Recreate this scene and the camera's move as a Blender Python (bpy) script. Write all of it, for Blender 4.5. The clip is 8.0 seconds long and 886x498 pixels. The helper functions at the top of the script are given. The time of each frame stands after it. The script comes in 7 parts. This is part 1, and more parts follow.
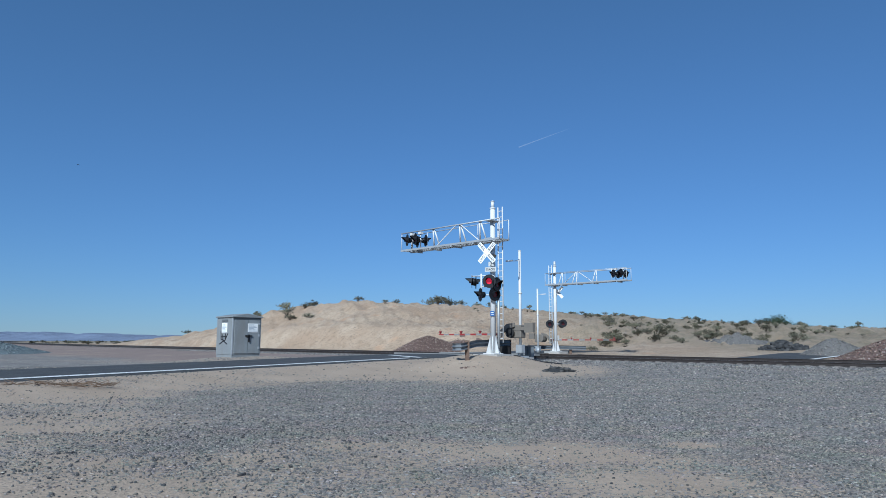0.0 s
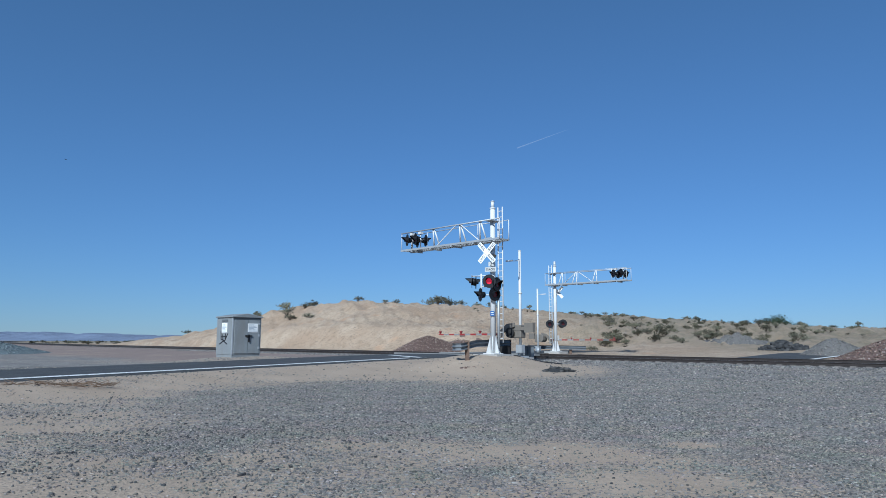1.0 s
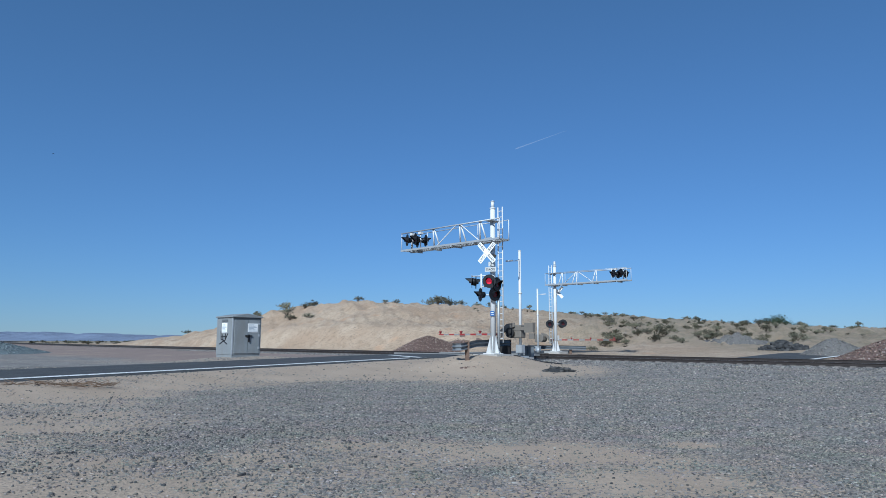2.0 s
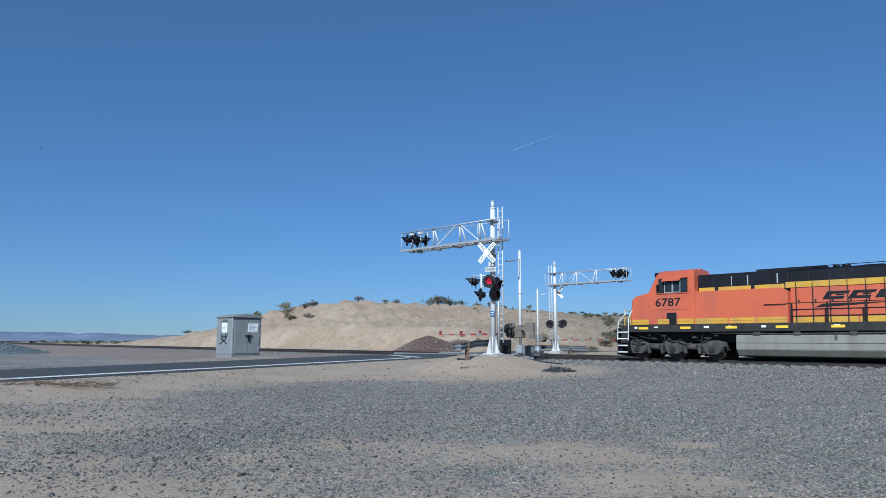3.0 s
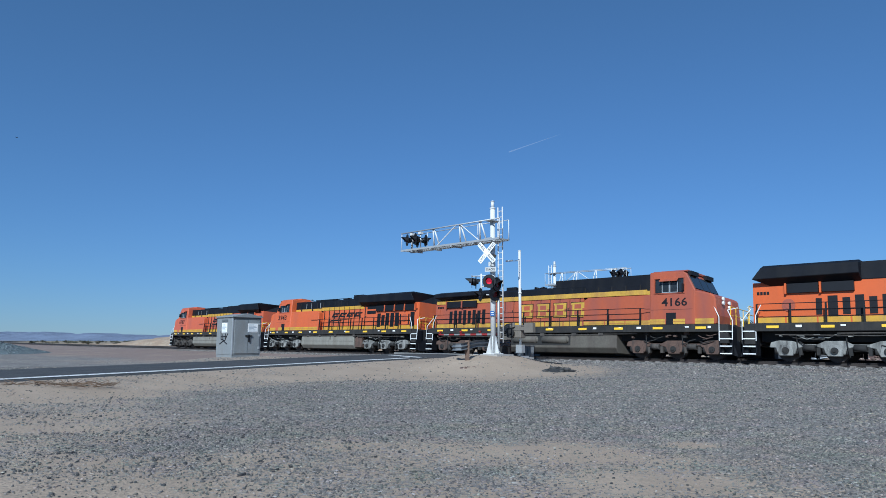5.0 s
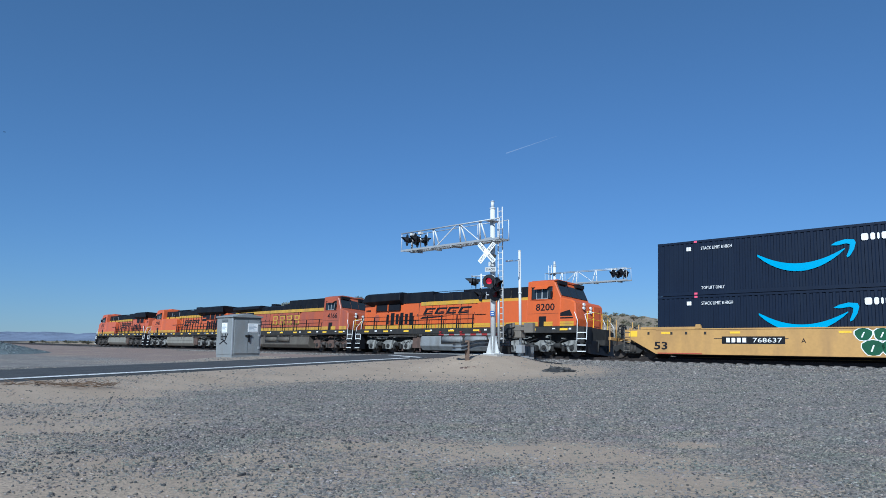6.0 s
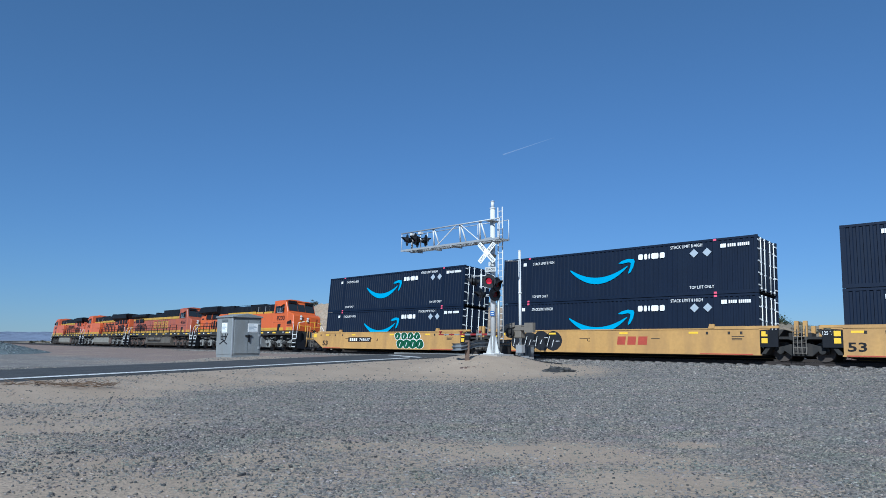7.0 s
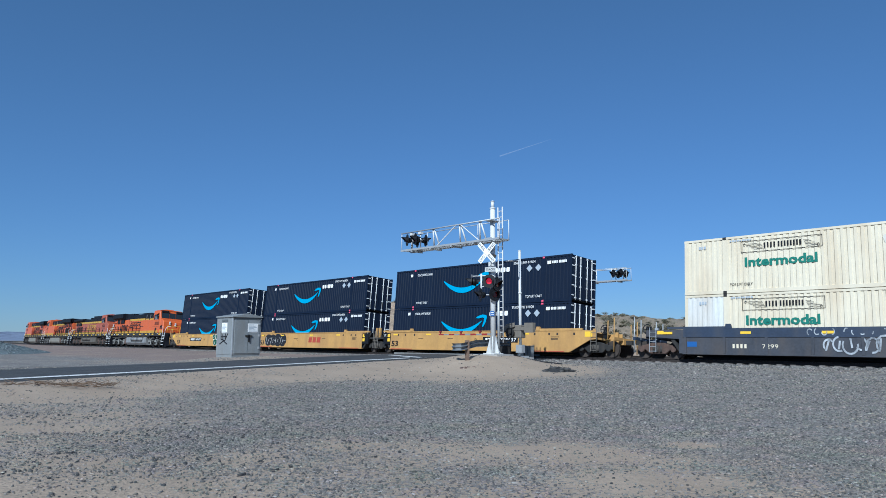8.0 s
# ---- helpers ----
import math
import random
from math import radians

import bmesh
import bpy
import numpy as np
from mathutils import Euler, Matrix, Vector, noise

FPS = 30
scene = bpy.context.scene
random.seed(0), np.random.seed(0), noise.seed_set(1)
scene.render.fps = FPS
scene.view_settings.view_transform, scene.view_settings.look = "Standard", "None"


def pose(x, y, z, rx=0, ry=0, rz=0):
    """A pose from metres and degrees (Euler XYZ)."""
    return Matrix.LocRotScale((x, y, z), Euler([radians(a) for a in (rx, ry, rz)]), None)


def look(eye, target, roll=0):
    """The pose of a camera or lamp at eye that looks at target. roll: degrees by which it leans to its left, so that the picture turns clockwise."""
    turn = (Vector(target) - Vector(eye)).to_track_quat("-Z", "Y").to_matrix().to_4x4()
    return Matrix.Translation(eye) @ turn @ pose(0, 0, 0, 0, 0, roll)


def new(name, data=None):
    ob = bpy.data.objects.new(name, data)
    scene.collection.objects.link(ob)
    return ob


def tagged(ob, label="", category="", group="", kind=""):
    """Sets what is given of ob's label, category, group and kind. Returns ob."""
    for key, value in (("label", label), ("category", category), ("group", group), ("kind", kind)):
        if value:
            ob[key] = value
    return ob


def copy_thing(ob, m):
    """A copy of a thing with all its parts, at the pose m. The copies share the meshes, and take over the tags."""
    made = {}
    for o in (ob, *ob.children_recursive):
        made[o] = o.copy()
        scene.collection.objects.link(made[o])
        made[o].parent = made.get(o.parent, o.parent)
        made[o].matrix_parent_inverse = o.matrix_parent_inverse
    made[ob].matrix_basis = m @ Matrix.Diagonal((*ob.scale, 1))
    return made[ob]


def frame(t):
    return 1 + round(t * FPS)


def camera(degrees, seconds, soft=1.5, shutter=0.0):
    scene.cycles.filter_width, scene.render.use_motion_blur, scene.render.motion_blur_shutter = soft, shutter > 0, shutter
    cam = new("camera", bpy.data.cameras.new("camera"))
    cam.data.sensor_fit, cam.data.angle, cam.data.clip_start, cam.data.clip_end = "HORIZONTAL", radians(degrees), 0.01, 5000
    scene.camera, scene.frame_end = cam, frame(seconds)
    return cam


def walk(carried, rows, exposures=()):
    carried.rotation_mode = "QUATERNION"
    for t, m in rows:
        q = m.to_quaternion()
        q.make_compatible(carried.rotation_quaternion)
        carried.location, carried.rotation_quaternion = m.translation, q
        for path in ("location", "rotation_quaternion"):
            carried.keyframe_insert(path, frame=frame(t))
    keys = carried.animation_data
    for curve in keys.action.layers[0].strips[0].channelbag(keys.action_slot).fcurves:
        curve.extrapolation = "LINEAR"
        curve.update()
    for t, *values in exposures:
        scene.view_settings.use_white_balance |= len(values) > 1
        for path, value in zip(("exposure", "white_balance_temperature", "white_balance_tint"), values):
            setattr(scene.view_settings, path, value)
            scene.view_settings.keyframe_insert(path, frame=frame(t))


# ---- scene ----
# camera: stands still beside the crossing
EYE = (0.0, 0.0, 0.857)
cam = camera(66.02, 8.0, soft=0.65)
VIEW = look(EYE, (0.0, 10.0, 0.857 + 10 * math.tan(0.13495)), roll=0.258)
walk(cam, [(0.0, VIEW), (8.0, VIEW)])

# ---- light ----
SUN_EL, SUN_X, SUN_Y = radians(36), -0.32, -0.947
world = bpy.data.worlds.new("world")
scene.world = world
world.use_nodes = True
wn = world.node_tree.nodes
sky = wn.new("ShaderNodeTexSky")
sky.sky_type = 'NISHITA'
sky.sun_disc = False
sky.sun_elevation = SUN_EL
sky.sun_rotation = math.atan2(SUN_X, SUN_Y)
sky.altitude = 900
sky.air_density = 1.15
sky.dust_density = 0.0
sky.ozone_density = 7.0
wn["Background"].inputs["Strength"].default_value = 0.10
# channel power and gain even the sky towards the horizon and keep it blue
split, joined_sky = wn.new("ShaderNodeSeparateColor"), wn.new("ShaderNodeCombineColor")
world.node_tree.links.new(sky.outputs[0], split.inputs[0])
for channel, gain, power in ((0, 0.715, 0.67), (1, 0.832, 0.70), (2, 0.792, 0.82)):
    even, scaled = wn.new("ShaderNodeMath"), wn.new("ShaderNodeMath")
    even.operation, scaled.operation = 'POWER', 'MULTIPLY'
    even.inputs[1].default_value, scaled.inputs[1].default_value = power, gain
    world.node_tree.links.new(split.outputs[channel], even.inputs[0])
    world.node_tree.links.new(even.outputs[0], scaled.inputs[0])
    world.node_tree.links.new(scaled.outputs[0], joined_sky.inputs[channel])
world.node_tree.links.new(joined_sky.outputs[0], wn["Background"].inputs["Color"])
sun = new("sun", bpy.data.lights.new("sun", 'SUN'))
sun.data.energy, sun.data.angle, sun.data.color = 4.3, radians(0.6), (1.0, 0.94, 0.83)
ce = math.cos(SUN_EL)
sun.matrix_world = look((SUN_X * ce * 60, SUN_Y * ce * 60, math.sin(SUN_EL) * 60), (0, 0, 0))
scene.view_settings.exposure = 0.35
scene.view_settings.use_white_balance = True
scene.view_settings.white_balance_temperature = 5100
scene.view_settings.white_balance_tint = 5

# ---- plan: the curved main line, s along it, l across it from the near loading side ----
PHI, D0, CURVE, CANT, SPEED = 0.774046, 33.98, 0.000684, 0.079, 30.584
UX, UY, NX, NY = math.cos(PHI), -math.sin(PHI), math.sin(PHI), math.cos(PHI)
RAIL_L, CENTRE_L, TRACK2_L = 0.55, 1.30, 6.1


def plan(s, l):
    """World x, y of the point at s along and l across the line."""
    lat = D0 + CURVE * s * s / 2 + l
    return UX * s + NX * lat, UY * s + NY * lat


def along(x, y):
    s = x * UX + y * UY
    return s, x * NX + y * NY - D0 - CURVE * s * s / 2


def smooth(a):
    a = np.clip(a, 0, 1)
    return a * a * (3 - 2 * a)


# road: straight over the crossing
RD = (0.50, 0.866)
RN = (0.866, -0.50)
ROAD_C, ROAD_W = -24.2, 3.3
# hill: where its crest runs and how high it stands, from west to east
CREST_X = [-80, -55, -42, -36, -22, -14, -3, 7, 12, 31, 52, 74, 107, 147, 250]
CREST_Y = [150, 147, 134, 129, 120, 117, 119, 121, 125, 139, 152, 173, 211, 227, 260]
CREST_Z = [0.0, 2.1, 3.9, 5.6, 7.1, 7.9, 7.4, 7.0, 6.8, 6.4, 5.2, 4.4, 4.5, 4.3, 4.3]


def wobble(x, y, f, seed):
    """Cheap smooth noise from sines, about -1 to 1."""
    r = np.random.RandomState(seed)
    v = 0
    for i in range(7):
        a, q, w = r.uniform(0, 6.28), r.uniform(0, 6.28), f * r.uniform(0.5, 2.2)
        v = v + np.sin((x * math.cos(a) + y * math.sin(a)) * w + q) / (0.6 + w / f)
    return v / 3.2


def road_height(l):
    return np.clip(-0.005 + 0.0102 * np.asarray(l, float), -0.42, -0.02)


def ground_z(x, y):
    x, y = np.asarray(x, float), np.asarray(y, float)
    s, l = along(x, y)
    z = -0.64 + 0.42 * smooth((l + 20) / 18.5)
    z = z + 0.025 * wobble(x, y, 0.9, 3) * smooth(-l / 6) + 0.012 * wobble(x, y, 4.0, 4) * smooth(-l / 4)
    z = np.where(l > 2.2, -0.30 + 0.36 * smooth((l - 8) / 20) + 0.03 * wobble(x, y, 0.5, 5), z)
    # sandy pad that carries the signal and the gate
    z = z + 0.62 * np.exp(-(((x - 2.1) / np.where(x > 2.1, 2.6, 3.1)) ** 2 + ((y - 33.2) / 3.4) ** 2) ** 1.4)
    z = z + 0.36 * np.exp(-(((x + 12.6) / 4.5) ** 2 + ((y - 42.5) / 4.0) ** 2) ** 1.5)
    # hill cut behind the line
    c = np.interp(x, CREST_X, CREST_Z)
    f = 14 + 12 * smooth((x - 6) / 26)
    r = np.maximum(along(x, np.interp(x, CREST_X, CREST_Y))[1], f + 5)
    a = (l - f) / (r - f)
    cut = smooth((14 - x) / 16)
    up = cut * (0.40 * smooth(a / 0.17) + 0.60 * smooth((a - 0.24) / 0.76)) + (1 - cut) * (0.45 * np.clip(a, 0, 1) + 0.55 * smooth(a))
    gully = wobble(s * 2.0, l * 0.25, 0.8, 6) * 0.6 + wobble(s * 2.0, l * 0.2, 2.4, 9) * 0.42 + wobble(x, y, 1.7, 7) * 0.20 + wobble(x, y, 0.35, 8) * 0.42
    hill = (c - 0.2) * up + gully * smooth(a * 3) * smooth((1.6 - a)) * np.minimum(1, c / 4)
    hill = hill * (1 - 0.6 * smooth((l - r * 1.25) / 260))
    z = z + np.where(l > f, hill, 0)
    # far plain keeps low
    far = smooth((np.hypot(x, y) - 500) / 900)
    z = z * (1 - far) - 3.0 * far
    # road bed
    w = np.abs(x * RN[0] + y * RN[1] - ROAD_C)
    k = smooth((7.5 - w) / 3.6) * smooth((40 - l) / 14)
    z = z * (1 - k) + (road_height(l) - 0.06) * k
    return z


def gz(x, y):
    return float(ground_z(x, y))


def gravel_cover(x, y):
    """How much grey gravel lies on the sand, 0 to 1."""
    s, l = along(x, y)
    w = x * RN[0] + y * RN[1] - ROAD_C
    d = np.hypot(x, y)
    g = 0.27 + 0.60 * smooth((d - 8.2 - 1.6 * wobble(x, y, 0.6, 11)) / 3.6)
    g = g - 0.34 * smooth((-x - 2.0) / 5) * smooth((21 - d) / 7) + 0.26 * smooth((x - 1.6) / 3)
    g = g - 0.26 * smooth((-x / np.maximum(y, 1.0) - 0.30) / 0.2) * smooth((y - 7) / 4) * smooth((27 - d) / 6)
    g = g * (0.22 + 0.78 * smooth((w - 5.6 - 1.2 * wobble(x, y, 0.5, 12)) / 4.0))
    g = np.where((w < -4.2) & (l < 0), 0.86 + 0.25 * wobble(x, y, 0.7, 16), g)
    g = g * (1 - 0.45 * np.exp(-(((x + 13.0) / 6.0) ** 2 + ((y - 40.5) / 3.0) ** 2) ** 2))
    pad = np.exp(-(((x - 1.4) / 6.6) ** 2 + ((y - 31.0 + 0.5 * wobble(x, y, 0.8, 13)) / 6.6) ** 2) ** 3)
    g = g * (1 - pad)
    g = g + (0.32 * wobble(x, y, 1.0, 14) + 0.26 * wobble(x, y, 2.6, 17)) * (1 - 0.65 * smooth((d - 9) / 6)) + 0.18 * wobble(x, y, 5.0, 15)
    for cx, cy, rx, ry in ((1.75, 9.35, 0.42, 0.42), (3.75, 10.4, 0.5, 0.35), (1.0, 9.9, 0.4, 0.25)):
        g = g - 0.9 * np.exp(-(((x - cx) / rx) ** 2 + ((y - cy) / ry) ** 2) ** 2)
    ballast = smooth((l + 2.6) / 1.2) * smooth((9.6 - l) / 1.5)
    g = np.maximum(g, ballast * 0.95)
    g = np.where(l > 10, 0.04, g)
    return np.clip(g, 0, 1)


# ---- materials ----
def material(name, rgb, rough=0.7, metal=0.0, var=0.12, scale=3.0, bump=0.0, bscale=40.0, rnd=0.0, dirt=None, dirt_amount=0.0, spec=0.5):
    m = bpy.data.materials.new(name)
    m.use_nodes = True
    nt = m.node_tree
    n, li = nt.nodes, nt.links
    b = n["Principled BSDF"]
    b.inputs["Roughness"].default_value, b.inputs["Metallic"].default_value = rough, metal
    b.inputs["Specular IOR Level"].default_value = spec
    tc = n.new("ShaderNodeTexCoord")
    n1, n2 = n.new("ShaderNodeTexNoise"), n.new("ShaderNodeTexNoise")
    n1.inputs["Scale"].default_value, n2.inputs["Scale"].default_value = scale, scale * 9
    n1.inputs["Detail"].default_value = n2.inputs["Detail"].default_value = 4
    for t in (n1, n2):
        li.new(tc.outputs["Object"], t.inputs["Vector"])
    add = n.new("ShaderNodeMath")
    li.new(n1.outputs["Fac"], add.inputs[0])
    li.new(n2.outputs["Fac"], add.inputs[1])
    mr = n.new("ShaderNodeMapRange")
    mr.inputs[1].default_value, mr.inputs[2].default_value = 0.6, 1.4
    mr.inputs[3].default_value, mr.inputs[4].default_value = 1 - var, 1 + var
    li.new(add.outputs[0], mr.inputs[0])
    val = mr.outputs[0]
    if rnd:
        oi = n.new("ShaderNodeObjectInfo")
        r2 = n.new("ShaderNodeMapRange")
        r2.inputs[3].default_value, r2.inputs[4].default_value = 1 - rnd, 1 + rnd
        li.new(oi.outputs["Random"], r2.inputs[0])
        mu = n.new("ShaderNodeMath")
        mu.operation = 'MULTIPLY'
        li.new(val, mu.inputs[0])
        li.new(r2.outputs[0], mu.inputs[1])
        val = mu.outputs[0]
    mix = n.new("ShaderNodeVectorMath")
    mix.operation = 'SCALE'
    mix.inputs[0].default_value = rgb
    li.new(val, mix.inputs["Scale"])
    col = mix.outputs[0]
    if dirt:
        n3 = n.new("ShaderNodeTexNoise")
        n3.inputs["Scale"].default_value, n3.inputs["Detail"].default_value = scale * 0.7, 8
        mp = n.new("ShaderNodeMapping")
        mp.inputs["Scale"].default_value = (2.2, 2.2, 0.45)
        li.new(tc.outputs["Object"], mp.inputs[0])
        li.new(mp.outputs[0], n3.inputs["Vector"])
        r3 = n.new("ShaderNodeMapRange")
        r3.inputs[1].default_value, r3.inputs[2].default_value = 0.45, 0.75
        r3.inputs[4].default_value = dirt_amount
        li.new(n3.outputs["Fac"], r3.inputs[0])
        mx = n.new("ShaderNodeMix")
        mx.data_type = 'RGBA'
        li.new(r3.outputs[0], mx.inputs["Factor"])
        li.new(col, mx.inputs["A"])
        mx.inputs["B"].default_value = (*dirt, 1)
        col = mx.outputs["Result"]
    li.new(col, b.inputs["Base Color"])
    if bump:
        n4 = n.new("ShaderNodeTexNoise")
        n4.inputs["Scale"].default_value, n4.inputs["Detail"].default_value = bscale, 5
        li.new(tc.outputs["Object"], n4.inputs["Vector"])
        bp = n.new("ShaderNodeBump")
        bp.inputs["Strength"].default_value, bp.inputs["Distance"].default_value = bump, 0.02
        li.new(n4.outputs["Fac"], bp.inputs["Height"])
        li.new(bp.outputs[0], b.inputs["Normal"])
    return m


def glow(name, rgb, strength):
    m = material(name, rgb, 0.3)
    b = m.node_tree.nodes["Principled BSDF"]
    b.inputs["Emission Color"].default_value = (*rgb, 1)
    b.inputs["Emission Strength"].default_value = strength
    return m


def island_material(name, tones, rough=0.85):
    """Stones: each island takes its tone from a ramp."""
    m = bpy.data.materials.new(name)
    m.use_nodes = True
    n, li = m.node_tree.nodes, m.node_tree.links
    b = n["Principled BSDF"]
    b.inputs["Roughness"].default_value = rough
    geo, ramp = n.new("ShaderNodeNewGeometry"), n.new("ShaderNodeValToRGB")
    li.new(geo.outputs["Random Per Island"], ramp.inputs[0])
    el = ramp.color_ramp.elements
    for i, (p, c) in enumerate(tones):
        e = el[i] if i < 2 else el.new(p)
        e.position, e.color = p, (*c, 1)
    no = n.new("ShaderNodeTexNoise")
    no.inputs["Scale"].default_value = 60
    mx = n.new("ShaderNodeMix")
    mx.data_type, mx.blend_type = 'RGBA', 'MULTIPLY'
    mx.inputs["Factor"].default_value = 0.35
    li.new(ramp.outputs[0], mx.inputs["A"])
    li.new(no.outputs["Color"], mx.inputs["B"])
    li.new(mx.outputs["Result"], b.inputs["Base Color"])
    return m


SAND, SAND2 = (0.325, 0.25, 0.178), (0.385, 0.30, 0.218)


def ground_material():
    m = bpy.data.materials.new("desert_ground")
    m.use_nodes = True
    n, li = m.node_tree.nodes, m.node_tree.links
    b = n["Principled BSDF"]
    b.inputs["Roughness"].default_value = 0.95
    tc = n.new("ShaderNodeTexCoord")

    def noise_at(scale, detail=5, rough=0.6):
        t = n.new("ShaderNodeTexNoise")
        t.inputs["Scale"].default_value, t.inputs["Detail"].default_value, t.inputs["Roughness"].default_value = scale, detail, rough
        li.new(tc.outputs["Object"], t.inputs["Vector"])
        return t.outputs["Fac"]

    def blend(fac, a, c):
        x = n.new("ShaderNodeMix")
        x.data_type = 'RGBA'
        for sock, v in (("Factor", fac), ("A", a), ("B", c)):
            if isinstance(v, tuple):
                x.inputs[sock].default_value = (*v, 1)
            elif isinstance(v, float):
                x.inputs[sock].default_value = v
            else:
                li.new(v, x.inputs[sock])
        return x.outputs["Result"]

    def ranged(v, lo, hi, a=0.0, c=1.0):
        r = n.new("ShaderNodeMapRange")
        r.inputs[1].default_value, r.inputs[2].default_value, r.inputs[3].default_value, r.inputs[4].default_value = lo, hi, a, c
        li.new(v, r.inputs[0])
        return r.outputs[0]

    def attr(name):
        a = n.new("ShaderNodeAttribute")
        a.attribute_name = name
        return a.outputs["Fac"]

    sand = blend(ranged(noise_at(0.7, 6), 0.35, 0.7), SAND, SAND2)
    sand = blend(ranged(noise_at(26, 4), 0.5, 0.72, 0, 0.6), sand, (0.20, 0.155, 0.12))
    sand = blend(ranged(noise_at(70, 3), 0.60, 0.72, 0, 0.7), sand, (0.12, 0.10, 0.085))
    # single stones as cells
    vo = n.new("ShaderNodeTexVoronoi")
    vo.inputs["Scale"].default_value = 22
    li.new(tc.outputs["Object"], vo.inputs["Vector"])
    sep = n.new("ShaderNodeSeparateColor")
    li.new(vo.outputs["Color"], sep.inputs[0])
    stone = blend(sep.outputs[0], (0.122, 0.112, 0.102), (0.345, 0.315, 0.275))
    stone = blend(ranged(sep.outputs[1], 0.9, 0.97), stone, (0.5, 0.48, 0.45))
    stone = blend(ranged(vo.outputs["Distance"], 0.45, 0.75), stone, (0.13, 0.11, 0.095))
    stone = blend(ranged(noise_at(0.45, 6, 0.65), 0.42, 0.62, 0, 0.55), stone, (0.10, 0.092, 0.084))
    stone = blend(ranged(noise_at(2.6, 8, 0.8), 0.5, 0.66, 0, 0.5), stone, (0.09, 0.084, 0.08))
    stone = blend(ranged(noise_at(1.7, 8, 0.8), 0.54, 0.68, 0, 0.4), stone, (0.37, 0.32, 0.265))
    stone = blend(attr("rust"), stone, blend(sep.outputs[2], (0.15, 0.098, 0.078), (0.27, 0.195, 0.155)))
    mu = n.new("ShaderNodeMath")
    mu.operation = 'ADD'
    li.new(attr("gravel"), mu.inputs[0])
    li.new(ranged(sep.outputs[2], 0, 1, -0.32, 0.32), mu.inputs[1])
    col = blend(ranged(mu.outputs[0], 0.42, 0.58), sand, stone)
    # weathered cut of the hill; dark patches put gully shading into the colour
    hill = blend(ranged(noise_at(0.14, 7, 0.65), 0.40, 0.60), (0.37, 0.265, 0.175), (0.46, 0.355, 0.25))
    hill = blend(ranged(noise_at(0.9, 9, 0.75), 0.50, 0.62, 0, 0.75), hill, (0.29, 0.205, 0.13))
    hill = blend(ranged(noise_at(4.5, 6, 0.7), 0.53, 0.61, 0, 0.8), hill, (0.17, 0.13, 0.09))
    hill = blend(ranged(noise_at(0.32, 5, 0.6), 0.60, 0.68, 0, 0.45), hill, (0.50, 0.30, 0.17))
    col = blend(attr("hill"), col, hill)
    col = blend(attr("scrub"), col, blend(ranged(noise_at(0.35, 8, 0.7), 0.42, 0.6), (0.27, 0.215, 0.15), (0.13, 0.12, 0.075)))
    li.new(col, b.inputs["Base Color"])
    bp = n.new("ShaderNodeBump")
    bp.inputs["Strength"].default_value, bp.inputs["Distance"].default_value = 0.8, 0.025
    ad = n.new("ShaderNodeMath")
    ad.operation = 'SUBTRACT'
    big = n.new("ShaderNodeMath")
    big.operation = 'MULTIPLY_ADD'
    li.new(noise_at(0.8, 10, 0.72), big.inputs[0])
    li.new(ranged(attr("hill"), 0, 1, 0, 22.0), big.inputs[1])
    li.new(noise_at(9, 8, 0.7), big.inputs[2])
    li.new(big.outputs[0], ad.inputs[0])
    li.new(ranged(vo.outputs["Distance"], 0, 0.8, 0, 0.5), ad.inputs[1])
    li.new(ad.outputs[0], bp.inputs["Height"])
    li.new(bp.outputs[0], b.inputs["Normal"])
    return m


